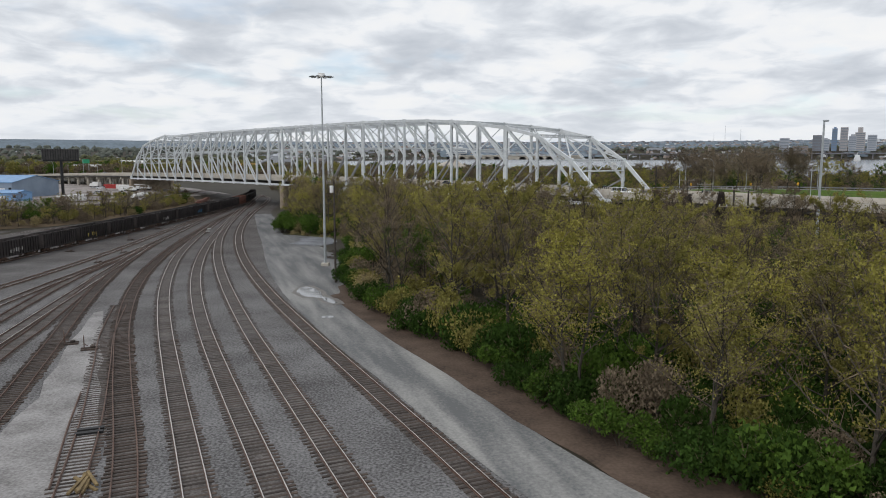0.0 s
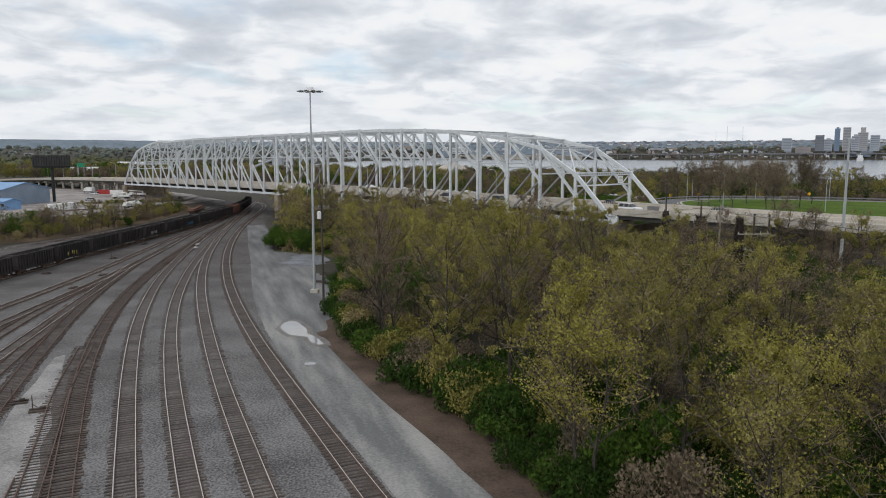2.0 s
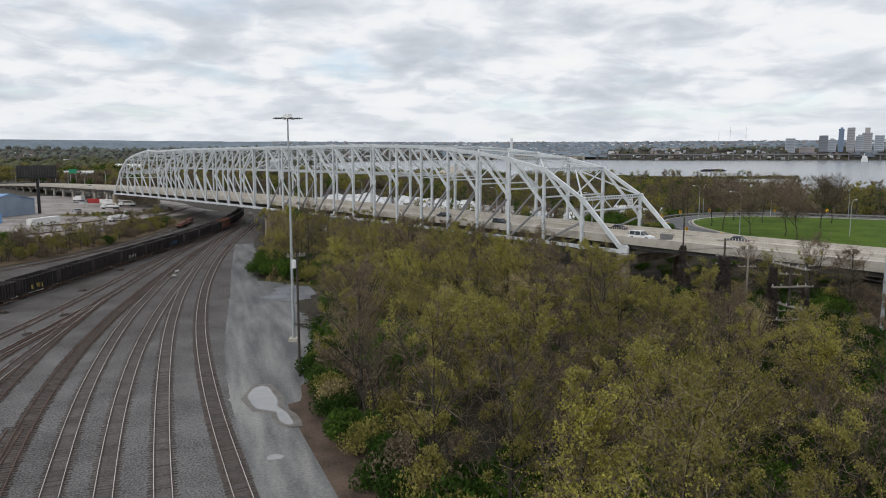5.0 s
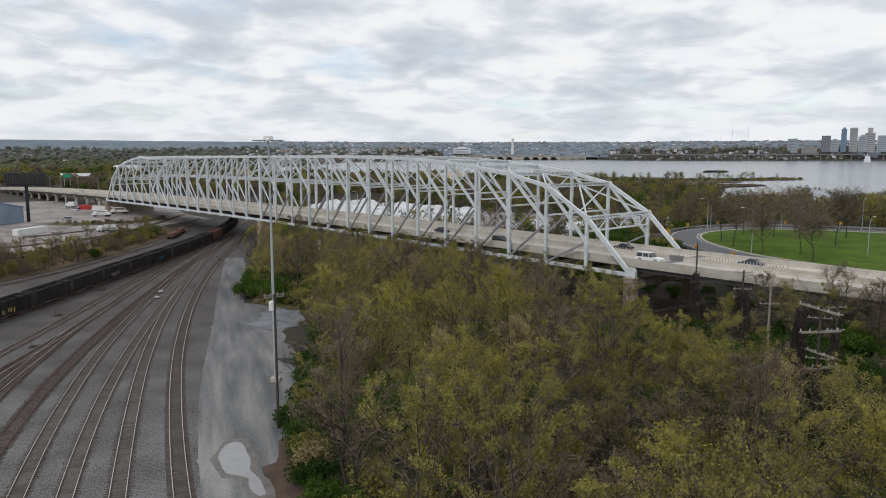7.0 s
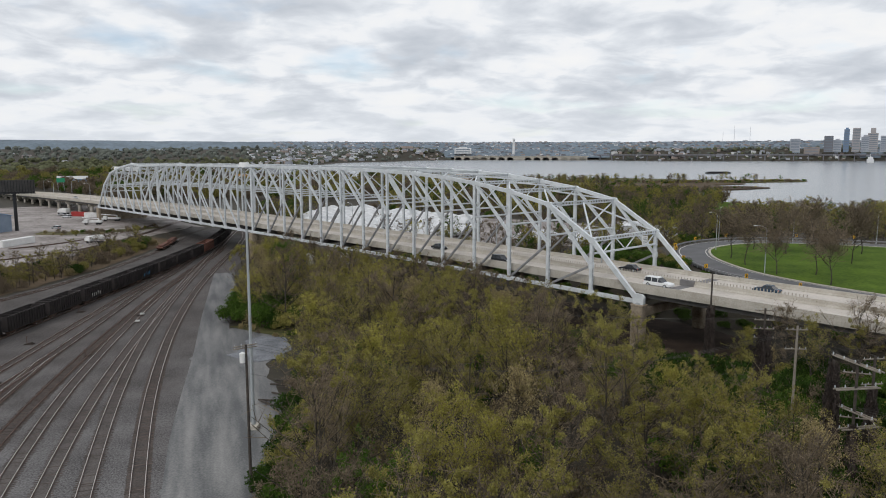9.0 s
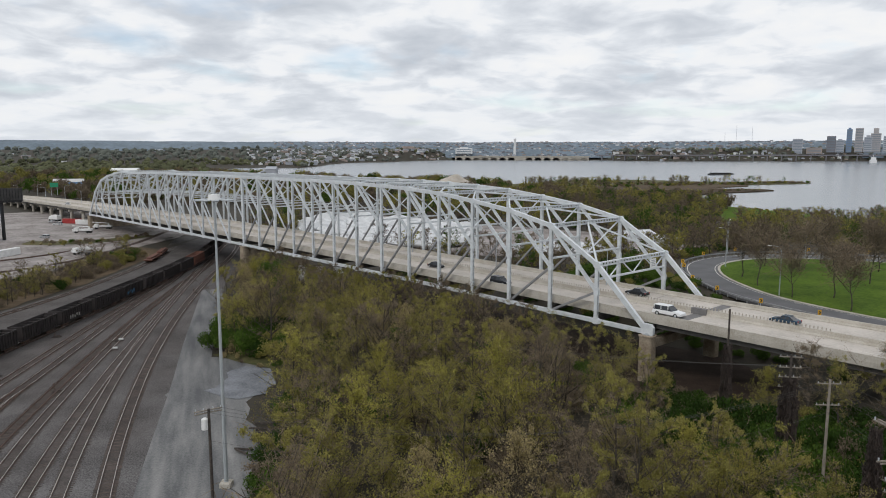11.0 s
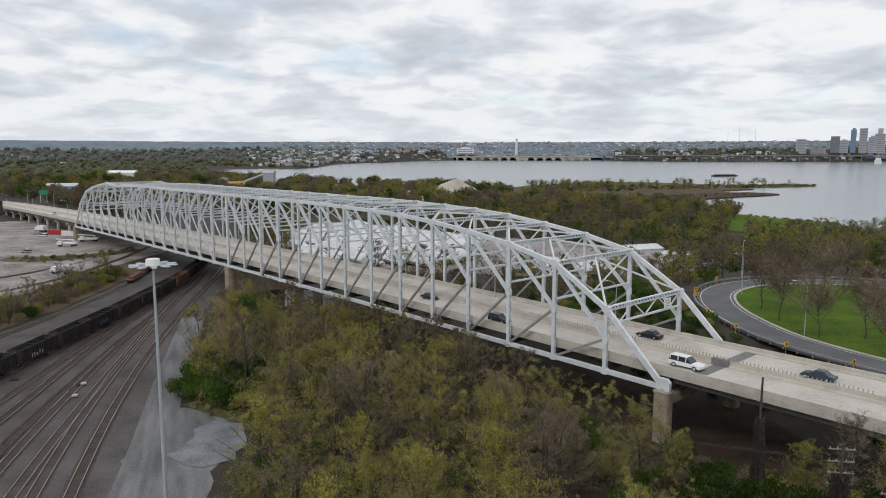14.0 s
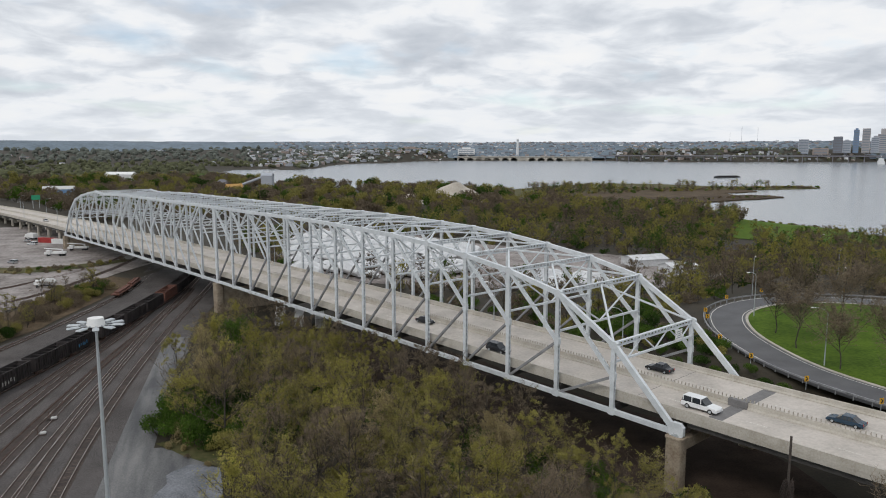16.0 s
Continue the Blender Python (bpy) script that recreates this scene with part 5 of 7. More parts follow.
KINDS = []
for seed, H, spread, leaf, n_leaf, size, stems, label in (
        (11, 14, 5.2, "olive", 2700, 0.095, 1, "slender deciduous tree in olive spring leaf"), (12, 13, 5.2, "olive", 2600, 0.095, 2, "many-stemmed tree in thin olive spring leaf"),
        (13, 14.5, 5.0, "twig", 1700, 0.08, 1, "nearly bare brown twiggy tree"), (14, 12.5, 5.4, "twig", 1700, 0.08, 3, "nearly bare brown many-stemmed tree"),
        (15, 13, 5.0, "yellow", 2500, 0.1, 1, "tree with fresh yellow-green leaves"), (16, 11.5, 5.2, "yellow", 2300, 0.1, 2, "spreading tree with fresh yellow-green leaves"),
        (17, 11, 5.0, "buff", 2300, 0.1, 2, "tree with buff blossom-like catkins"), (18, 12, 5.2, "green", 2900, 0.14, 1, "tree in full green leaf"),
        (19, 9.5, 4.8, "green", 2700, 0.14, 2, "low tree in full green leaf"), (20, 13.5, 4.8, "olive", 1900, 0.1, 1, "thin tree with sparse olive leaf")):
    KINDS.append(thing_of("tree", make_tree(seed, H, spread, leaf, n_leaf, size, stems), label, "tree", "trees of the wood"))


def make_bush(seed, leaf, n_leaf, R, Hh, size):
    r = random.Random(seed)
    wood, crown = Strokes(), Strokes()
    lobes = [Vector((r.uniform(-R, R) * 0.7, r.uniform(-R, R) * 0.7, r.uniform(0.3, 0.75) * Hh)) for _ in range(7)]
    for c in lobes:
        wood.twig(Vector((c.x * 0.2, c.y * 0.2, -0.2)), c, 0.06)
        for _ in range(4):
            wood.twig(c, c + Vector((r.uniform(-1, 1), r.uniform(-1, 1), r.uniform(0, 1.2))) * R * 0.5, 0.025, 1)
    for k in range(int(n_leaf * 2.5)):
        c = lobes[k % 7]
        d = Vector((r.gauss(0, 1), r.gauss(0, 1), r.gauss(0, 1))).normalized()
        p = c + Vector((d.x * R * 0.55, d.y * R * 0.55, d.z * Hh * 0.32)) * r.uniform(0.55, 1.1)
        if p.z > 0:
            crown.leaf(p, size * r.uniform(0.6, 1.3), r)
    return wood.done("stem", [M["bark"], LEAF["twig"]]), crown.done("foliage", [LEAF[leaf]])


BUSHES = [thing_of("bush", make_bush(sd_, lf, n, R, h, sz), lb, "bush", "bushes at the wood's edge") for sd_, lf, n, R, h, sz, lb in (
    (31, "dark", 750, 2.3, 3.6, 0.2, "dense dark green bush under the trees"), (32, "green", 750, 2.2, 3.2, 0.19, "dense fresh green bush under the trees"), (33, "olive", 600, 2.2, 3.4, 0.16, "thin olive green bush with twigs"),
    (34, "twig", 600, 2.0, 3.2, 0.14, "bare brown brushwood bush with few leaves"), (35, "buff", 550, 1.8, 2.6, 0.14, "pale straw-coloured dry brush clump"))]

prnd = random.Random(77)


def plant(kind, x, y, scale=1.0, tall=1.0, z=None, into=None):
    turn = prnd.uniform(0, 360)
    m_ = pose(x, y, gz(x, y) if z is None else z, 0, 0, turn) @ Matrix.Diagonal((scale, scale, scale * tall, 1))
    if into is not None:
        return into.append((kind, m_))
    return copy_thing(kind, m_)


def scatter(outline, spacing, accept=None, tries=30000, limit=400):
    xs, ys = [p[0] for p in outline], [p[1] for p in outline]
    got, cell = [], {}
    for _ in range(tries):
        x, y = prnd.uniform(min(xs), max(xs)), prnd.uniform(min(ys), max(ys))
        if not inside(x, y, outline) or (accept and not accept(x, y)):
            continue
        k = (int(x // spacing), int(y // spacing))
        if any((x - a) ** 2 + (y - b) ** 2 < spacing ** 2 for i in (-1, 0, 1) for j in (-1, 0, 1) for a, b in cell.get((k[0] + i, k[1] + j), ())):
            continue
        cell.setdefault(k, []).append((x, y)); got.append((x, y))
        if len(got) >= limit:
            break
    return got


def pick(weights):
    return prnd.choices(range(len(weights)), weights)[0]


WOOD = [(23, 34), (14, 48), (5.5, 64), (-3.5, 81), (-11, 98), (-14.5, 112), (-17, 128), (-18, 150), (-21, 166), (-25, 177), (-32, 184), (-42, 190), (-46, 206), (-50, 226), (-46, 244), (-40, 254), (-33, 252), (37, 172), (60, 148), (95, 110), (110, 60), (90, 20), (40, 18)]
THICKET = [(34, 158), (37, 136), (38, 118), (42, 104), (60, 92), (84, 92), (90, 104), (62, 136), (48, 154)]


def near_bridge(x, y):
    s, v = sv(x, y)
    return v < -4.5 and not (-16 < s < 22 and v > -15)


for x, y in scatter(WOOD, 5.4, near_bridge, limit=300):
    s, v = sv(x, y)
    if inside(x, y, THICKET):
        continue
    if s > 125 and x < -18:
        k, sc = pick((2, 2, 3, 2, 1, 0, 0, 5, 4, 2)), prnd.uniform(0.36, 0.58)
    else:
        k, sc = pick((7, 7, 3, 3, 2.4, 2.4, 1.0, 1.8, 1.8, 6) if y < 100 else (6, 6, 3.5, 4, 4, 3.5, 3.5, 0.6, 0.6, 5)), prnd.uniform(0.92, 1.2)
    if v > -26:
        sc *= 0.70 + 0.28 * (-v) / 26
    if s < -8 and v > -45:
        sc *= 0.74 if s > -38 else 0.96
    plant(KINDS[k], x, y, sc, prnd.uniform(0.92, 1.1))
# dark green edge along the verge, undergrowth and brush
edge = smooth_line([(24.5, 30), (15.2, 43), (8.2, 56), (2.8, 68), (-2.7, 80), (-9, 94), (-14, 106), (-16.2, 119), (-18, 140), (-20, 162)], 2.6)
for p, d in edge:
    plant(BUSHES[pick((5, 3, 1, 0.4, 0.2))], p.x + prnd.uniform(-.8, 1.8), p.y + prnd.uniform(-1, 1.5), prnd.uniform(0.6, 1.15))
under = []
for x, y in scatter(WOOD, 4.3, near_bridge, limit=460):
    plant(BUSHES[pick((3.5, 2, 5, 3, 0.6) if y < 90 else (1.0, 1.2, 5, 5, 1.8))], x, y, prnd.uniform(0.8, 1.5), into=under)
for x, y in scatter([(21, 36), (12, 52), (6, 65), (-1, 79), (8, 80), (22, 66), (44, 56), (64, 48), (62, 32), (36, 24)], 2.5, limit=150):
    plant(BUSHES[pick((9, 1.5, 1.0, 1.2, 0.1))], x, y, prnd.uniform(0.75, 1.3), prnd.uniform(0.9, 1.5), into=under)
joined("undergrowth", under, "green and brown undergrowth below the trees", "undergrowth")
for x, y in scatter([(-44, 190), (-34, 186), (-24, 182), (-18, 196), (-30, 206), (-48, 208)], 2.8, limit=48):
    plant(BUSHES[pick((3, 5, 1, 0.5, 0))], x, y, prnd.uniform(0.8, 1.3), prnd.uniform(1.0, 1.5))
scrub = []
for x, y in scatter([(10, 202), (28, 184), (44, 168), (58, 156), (74, 140), (66, 126), (40, 140), (20, 166), (2, 190)], 2.5, lambda x, y: -20 < sv(x, y)[1] < -4.5 and not (-8 < sv(x, y)[0] < 10 and sv(x, y)[1] > -8), limit=170):
    plant(BUSHES[pick((2, 3, 3, 4, 2))], x, y, prnd.uniform(0.45, 0.9), prnd.uniform(0.9, 1.4), into=scrub)
joined("pier_scrub", scrub, "olive and brown scrub beside the near pier", "scrub")
# dense vines and shrubs round the poles and under the near approach
thicket = []
for x, y in scatter(THICKET, 2.7, near_bridge, limit=130):
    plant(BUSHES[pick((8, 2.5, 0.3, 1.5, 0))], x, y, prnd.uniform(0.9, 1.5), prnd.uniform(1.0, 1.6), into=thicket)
for k in range(70):
    p = bridge_at(-prnd.uniform(5, 52), -prnd.uniform(3.5, 16), 0)
    plant(BUSHES[pick((7, 3, 1, 2, 0))], p.x, p.y, prnd.uniform(0.6, 1.05), prnd.uniform(0.9, 1.4), into=thicket)
joined("ivy_thicket", thicket, "dark green ivy and shrubs round the poles", "thicket")
for x, y in scatter([(-42, 186), (-34, 179), (-20, 172), (-14, 178), (-24, 190), (-38, 192)], 2.2, limit=26):
    plant(BUSHES[pick((0.3, 1, 2, 2, 4))], x, y, prnd.uniform(0.25, 0.5))
# brush between the train and the lot
BRUSH = [(-130, 180), (-119, 200), (-113.5, 225), (-111, 258), (-112, 290), (-116, 322), (-123, 328), (-126, 300), (-124, 268), (-130, 240), (-140, 205)]
brush = []
for x, y in scatter(BRUSH, 2.6, limit=320):
    if prnd.random() < (0.3 if y < 262 else 0.12):
        plant(KINDS[pick((2, 3, 3, 4, 0.5, 1, 0, 3, 3, 2))], x, y, prnd.uniform(0.42, 0.66))
    else:
        plant(BUSHES[pick((0.3, 0.6, 3, 5, 4))], x, y, prnd.uniform(0.65, 1.2), into=brush)
for x, y in scatter([(-178, 350), (-150, 362), (-138, 380), (-144, 350), (-160, 340)], 4.0, limit=26):
    plant(BUSHES[pick((0, 1, 2, 4, 3))], x, y, prnd.uniform(0.4, 0.8), into=brush)
joined("track_side_brush", brush, "brown and olive brush between the train and the lot", "brush")
for i in range(12):
    p = bridge_at(38 + i * 6.5 + prnd.uniform(-2, 2), -5.5 - prnd.uniform(0, 3), 0)
    plant(KINDS[2 + i % 2], p.x, p.y, prnd.uniform(0.75, 0.95))
for at_s, at_v, k, sc in ((-24, -6, 4, 0.72), (-29, -4.5, 2, 0.9), (-34, -7, 9, 0.85), (-40, -5, 3, 0.95), (-47, -8, 2, 0.9)):
    p = bridge_at(at_s, at_v)
    plant(KINDS[k], p.x, p.y, sc)
# lawn trees, bare and spreading
ORCHARD = thing_of("lawn_tree", make_tree(51, 7.5, 5.6, "twig", 260, 0.1, 1, twigs=8, limbs=32, low=0.3), "dark bare spreading tree on the lawn", "tree", "lawn trees")
for x, y in ((80.2, 228), (79, 215.6), (80.3, 201.6), (85.5, 188), (89, 201), (99, 236), (94, 246), (107, 218), (120, 236), (112, 250)):
    plant(ORCHARD, x, y, prnd.uniform(1.3, 1.6), z=RZ + 0.08)
# woods between the ramp and the river
LIGHT = []
for seed, H, spread, leaf, n_leaf, size, lb in ((61, 12, 5.4, "olive", 800, 0.2, "olive spring tree"), (62, 12, 5.4, "twig", 900, 0.16, "bare brown tree"), (63, 11, 5.4, "green", 760, 0.22, "green spring tree"), (64, 11, 5.4, "yellow", 760, 0.2, "yellow-green spring tree")):
    LIGHT.append(thing_of("tree", make_tree(seed, H, spread, leaf, n_leaf, size, 1, twigs=1, limbs=26, low=0.04), lb + " in the woods by the river", "tree", "trees by the river"))
BACK = [(66, 250), (72, 262), (88, 275), (110, 280), (140, 270), (185, 245), (260, 235), (330, 380), (300, 480), (200, 400), (150, 440), (235, 630), (200, 700), (140, 735), (60, 640), (-40, 560), (-120, 480), (-90, 400), (-40, 345), (20, 280), (40, 250), (56, 232)]


def back_ok(x, y):
    s, v = sv(x, y)
    return v > 29 and shore_d(x, y) > 8 and not inside(x, y, [(-88, 450), (-54, 346), (-16, 332), (66, 318), (116, 344), (112, 392), (30, 446), (-28, 500), (-76, 528)])


back = []
for x, y in scatter(BACK, 6.6, back_ok, limit=720):
    plant(LIGHT[pick((4, 5, 2.5, 2))], x, y, prnd.uniform(0.75, 1.15), into=back)
LBUSH = [thing_of("bush", make_bush(sd_, lf, 230, 2.6, 3.4, 0.34), "bush in the river woods", "bush", "bushes") for sd_, lf in ((71, "dark"), (72, "green"), (73, "olive"), (74, "twig"))]
for x, y in scatter(BACK, 5.2, back_ok, limit=700):
    plant(LBUSH[pick((1, 2, 4, 5))], x, y, prnd.uniform(0.7, 1.4), into=back)
for x, y in scatter([(170, 440), (200, 425), (240, 420), (285, 440), (300, 480), (285, 505), (262, 478), (225, 458), (180, 475)], 7.5, lambda x, y: shore_d(x, y) > 5, limit=60):
    plant(LIGHT[pick((4, 5, 2.5, 2))], x, y, prnd.uniform(0.6, 0.95), into=back)
for i in range(46):
    f = i / 45
    x, y = 238 + 50 * f + prnd.uniform(-3, 3), 606 - 100 * f + prnd.uniform(-3, 3)
    if shore_d(x, y) > 1:
        plant(LBUSH[pick((1, 1, 3, 6))], x, y, prnd.uniform(0.35, 0.6), into=back)
joined("river_woods", back, "brown and olive spring woods between the ramp and the river", "woods")
ramp_scrub = []
for x, y in scatter([(30, 205), (62, 228), (66, 245), (55, 262), (0, 300), (-20, 275)], 6.0, lambda x, y: sv(x, y)[1] > 27, limit=70):
    plant(BUSHES[pick((3, 4, 2, 2, 0))], x, y, prnd.uniform(0.7, 1.3), into=ramp_scrub)
for x, y in scatter([(50, 196), (64, 182), (84, 160), (120, 122), (126, 128), (92, 163), (72, 186), (64, 204), (64, 226), (52, 240), (36, 216)], 3.0, lambda x, y: sv(x, y)[1] > 25.0, limit=110):
    plant(BUSHES[pick((2, 4, 3, 0, 0))], x, y, prnd.uniform(0.5, 0.8), into=ramp_scrub)
joined("ramp_scrub", ramp_scrub, "fresh green scrub on the bank below the ramp", "scrub")


# ---- far woods, as clumps of canopy ----
def canopy(name, places, materials, label):
    """Uneven crowns, each a small faceted clump; places of (x, y, z, radius, kind)."""
    r = random.Random(9)
    V, Fc, Mi = [], [], []
    bm = bmesh.new(); bmesh.ops.create_icosphere(bm, subdivisions=2, radius=1.0)
    bm.verts.ensure_lookup_table()
    base_v = [v.co.copy() for v in bm.verts]; base_f = [[v.index for v in f.verts] for f in bm.faces]; bm.free()
    bm = bmesh.new(); bmesh.ops.create_icosphere(bm, subdivisions=1, radius=1.0)
    low_v = [v.co.copy() for v in bm.verts]; low_f = [[v.index for v in f.verts] for f in bm.faces]; bm.free()
    for x, y, z, rad, kind in places:
        bv, bf = (base_v, base_f) if math.hypot(x, y) < 900 else (low_v, low_f)
        n = len(V)
        sx, sy, sz = r.uniform(0.8, 1.2), r.uniform(0.8, 1.2), r.uniform(0.7, 1.1)
        for c in bv:
            k = 1 + r.uniform(-0.28, 0.28)
            V.append((x + c.x * rad * sx * k, y + c.y * rad * sy * k, z + max(c.z, -0.6) * rad * sz * k))
        for f in bf:
            Fc.append([n + i for i in f]); Mi.append(kind)
    me = bpy.data.meshes.new(name); me.from_pydata(V, [], Fc)
    for m_ in materials:
        me.materials.append(m_)
    me.polygons.foreach_set("material_index", Mi)
    return tagged(new(name, me), label, "woods", kind="stuff")


FW = [mat("far_olive_canopy", (0.085, 0.09, 0.04), (0.05, 0.055, 0.026), scale=0.08, fine=0.6, bump=0, island=0.35, spec=0.08), mat("far_brown_canopy", (0.095, 0.082, 0.056), (0.058, 0.05, 0.036), scale=0.08, fine=0.6, bump=0, island=0.35, spec=0.08),
      mat("far_green_canopy", (0.07, 0.095, 0.032), (0.042, 0.06, 0.02), scale=0.08, fine=0.6, bump=0, island=0.35, spec=0.08)]
# paler, greyer crowns: haze painted into the canopy colours
HAZED = [mat("distant_olive_canopy", (0.10, 0.105, 0.058), (0.062, 0.066, 0.038), scale=0.03, fine=0.2, bump=0, spec=0.08, island=0.3), mat("distant_grey_canopy", (0.125, 0.135, 0.115), (0.09, 0.10, 0.09), scale=0.03, fine=0.2, bump=0, spec=0.08, island=0.2)]
frnd = random.Random(21)
places = []
for _ in range(11000):
    az = radians(frnd.uniform(-46, 40)); rr = 430 * (3200 / 430) ** frnd.random()
    x, y = rr * math.sin(az), rr * math.cos(az)
    s, v = sv(x, y)
    d = shore_d(x, y)
    if d < 12 or rr < 600 and (inside(x, y, BACK) or v > 20):
        continue
    if rr < 1500 and x > 150 and d < 60:
        continue
    if -30 < v < 50 and s < BED + 440:
        continue
    if rr < 560 and v < 40 and x > -320 and s < 560:
        continue
    if inside(x, y, [(-95, 450), (-58, 340), (-20, 325), (66, 312), (150, 360), (120, 480), (40, 490), (-28, 515), (-80, 540)]):
        continue
    if rr > 2700 and az > radians(-8) and frnd.random() < 0.5:
        continue
    kind = frnd.choices((0, 1, 2), (5, 4, 3))[0]
    size = 3.6 + rr * 0.0028
    # farther crowns take the colours with painted haze, greyest beyond 2300 m
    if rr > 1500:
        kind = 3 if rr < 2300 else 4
    places.append((x, y, land_z(x, y) + (size * 0.75 + 3 if rr < 900 else size * 0.35), size * frnd.uniform(0.6, 1.2) * (1 if rr < 1800 else 0.8), kind))
for _ in range(2600):
    az = radians(frnd.uniform(-12, 37)); rr = frnd.uniform(2000, 3060)
    x, y = rr * math.sin(az), rr * math.cos(az)
    if 14 < shore_d(x, y) < 420:
        places.append((x, y, land_z(x, y) + 1.5, frnd.uniform(4, 8.5), 3 + (frnd.random() < 0.6)))
mid_woods = []
rest = []
for q in places:
    if math.hypot(q[0], q[1]) < 1400:
        if len(mid_woods) >= 1500:
            continue
        mid_woods.append((LBUSH[pick((0.4, 2, 6, 6))], pose(q[0], q[1], land_z(q[0], q[1]) + 1.5, 0, 0, prnd.uniform(0, 360)) @ Matrix.Diagonal((q[3] * 0.42, q[3] * 0.42, q[3] * 0.55, 1))))
    else:
        rest.append(q)
places = rest
joined("valley_woods", mid_woods, "olive and brown leafing woods beyond the bridge", "woods")
canopy("far_woods", places, FW + HAZED, "distant woodland canopy in early spring")


# ---- far shore, hills and town ----
def polar(az, r):
    az -= 1.45 * math.sin(radians(az))
    return r * math.sin(radians(az)), r * math.cos(radians(az))


bm = bmesh.new()
rows = []
for i in range(181):
    az = -60 + i * 120 / 180
    row = []
    for r, z in ((2960, 30), (3040, 58), (3120, 82), (3200, 97), (3400, 94), (3500, 40)):
        x, y = polar(az, r)
        top = 2.6 * noise.noise(Vector((az * 0.22, r * 0.002, 4))) + 1.6 * noise.noise(Vector((az * 1.3, r * 0.01, 9))) + 0.8 * noise.noise(Vector((az * 5, 2, 9)))
        row.append(bm.verts.new((x, y, z + (top if z > 50 else 0))))
    rows.append(row)
for a, b in zip(rows, rows[1:]):
    for k in range(5):
        bm.faces.new((a[k], b[k], b[k + 1], a[k + 1]))
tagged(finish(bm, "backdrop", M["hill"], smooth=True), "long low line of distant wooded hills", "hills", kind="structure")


def facade_tower(name, az, r, w, d, z0, h, material, label, storeys=0, cap=0.0, turn=0.0):
    """A far building with bands of windows and a roof block."""
    x, y = polar(az, r)
    th = empty(name, pose(x, y, z0, 0, 0, -az + turn)); tagged(th, label, "building")
    part("wall", boxes((0, 0, h / 2, w, d, h), bevel=0.3), material, th)
    for k in range(storeys):
        z = h * (k + 0.6) / (storeys + 0.3)
        part("window_band", boxes((0, -d / 2 - 0.12, z, w * 0.86, 0.3, h / (storeys + 0.3) * 0.42)), M["glass_far"], th)
    part("roof", boxes((0, 0, h + max(cap, 1.0) / 2, w * (0.5 if cap else 0.98), d * (0.5 if cap else 0.98), max(cap, 1.0)), bevel=0.2), material, th)


# window glass far paler than near glass, haze included in its colour
M["glass_far"] = mat("distant_window_glass", (0.20, 0.24, 0.29), (0.15, 0.18, 0.22), rough=0.3, scale=0.02, bump=0)
M["city_tan"] = mat("pale_tan_tower", (0.42, 0.40, 0.40), (0.34, 0.325, 0.325), scale=0.02, bump=0)
M["brick_far"] = mat("distant_tan_brick", (0.36, 0.30, 0.27), (0.29, 0.24, 0.21), scale=0.03, bump=0)
M["white_far"] = mat("distant_white_wall", (0.72, 0.73, 0.73), (0.6, 0.61, 0.62), scale=0.03, bump=0)
for nm, az, w, d, z0, h, mt_, lb, st, cap in (
        ("office_tower", 25.9, 46, 30, 46, 60, "city_grey", "pale blue-grey office block of the far city", 9, 0), ("office_tower", 28.05, 40, 30, 50, 66, "city_brown", "dark brown office tower of the far city", 10, 0), ("office_tower", 28.6, 36, 26, 50, 50, "city_grey", "grey office block of the far city", 7, 4),
        ("glass_tower", 29.15, 24, 22, 50, 94, "city_blue", "slim blue glass tower of the far city", 14, 5), ("office_tower", 29.75, 34, 26, 50, 97, "city_tan", "tall pale tan office tower", 15, 0), ("office_tower", 30.3, 34, 30, 50, 62, "city_grey", "broad grey office block", 8, 6),
        ("office_tower", 30.75, 44, 30, 50, 76, "city_tan", "stepped tan tower with a crown", 9, 18), ("office_tower", 31.5, 40, 30, 50, 64, "city_grey", "grey office block at the city's edge", 8, 0), ("office_tower", 27.0, 70, 30, 44, 26, "brick_far", "low brick block of the far city", 4, 0),
        ("hospital", -3.3, 96, 40, 30, 40, "brick_far", "broad brown brick block with bands of windows", 5, 6), ("hospital_wing", -1.7, 60, 30, 30, 26, "brick_far", "lower brick wing of the same block", 3, 0), ("white_block", 1.3, 70, 30, 44, 24, "white_far", "long white block on the far shore", 3, 5),
        ("white_block", 13.6, 36, 26, 27, 26, "white_far", "white square building on the far shore", 0, 0), ("warehouse", 15.4, 90, 40, 33, 13, "white_far", "long low white warehouse", 0, 0), ("warehouse", 20.7, 170, 40, 34, 14, "white_far", "long white shed on the far shore", 0, 0), ("warehouse", 22.8, 110, 40, 30, 12, "brick_far", "long low grey shed", 0, 0)):
    facade_tower(nm, az + (0.55 if az > 24 else 0), 2930 if az > 24 else 2990, w * (0.72 if az > 24 else 1), d, z0, h * (0.86 if az > 24 else 1), M[mt_], lb, st, cap)
# white monument-like chimney
x, y = polar(5.45, 2990)
ch = empty("chimney", pose(x, y, 36)); tagged(ch, "tall white chimney on the far shore", "chimney")
bm = bmesh.new(); rod(bm, (0, 0, 0), (0, 0, 66), 6, 4.6, 12); part("stack", bm, M["white_far"], ch); bm = bmesh.new(); rod(bm, (0, 0, 66), (0, 0, 72), 5.6, 5.2, 12); part("crown", bm, M["white_far"], ch)
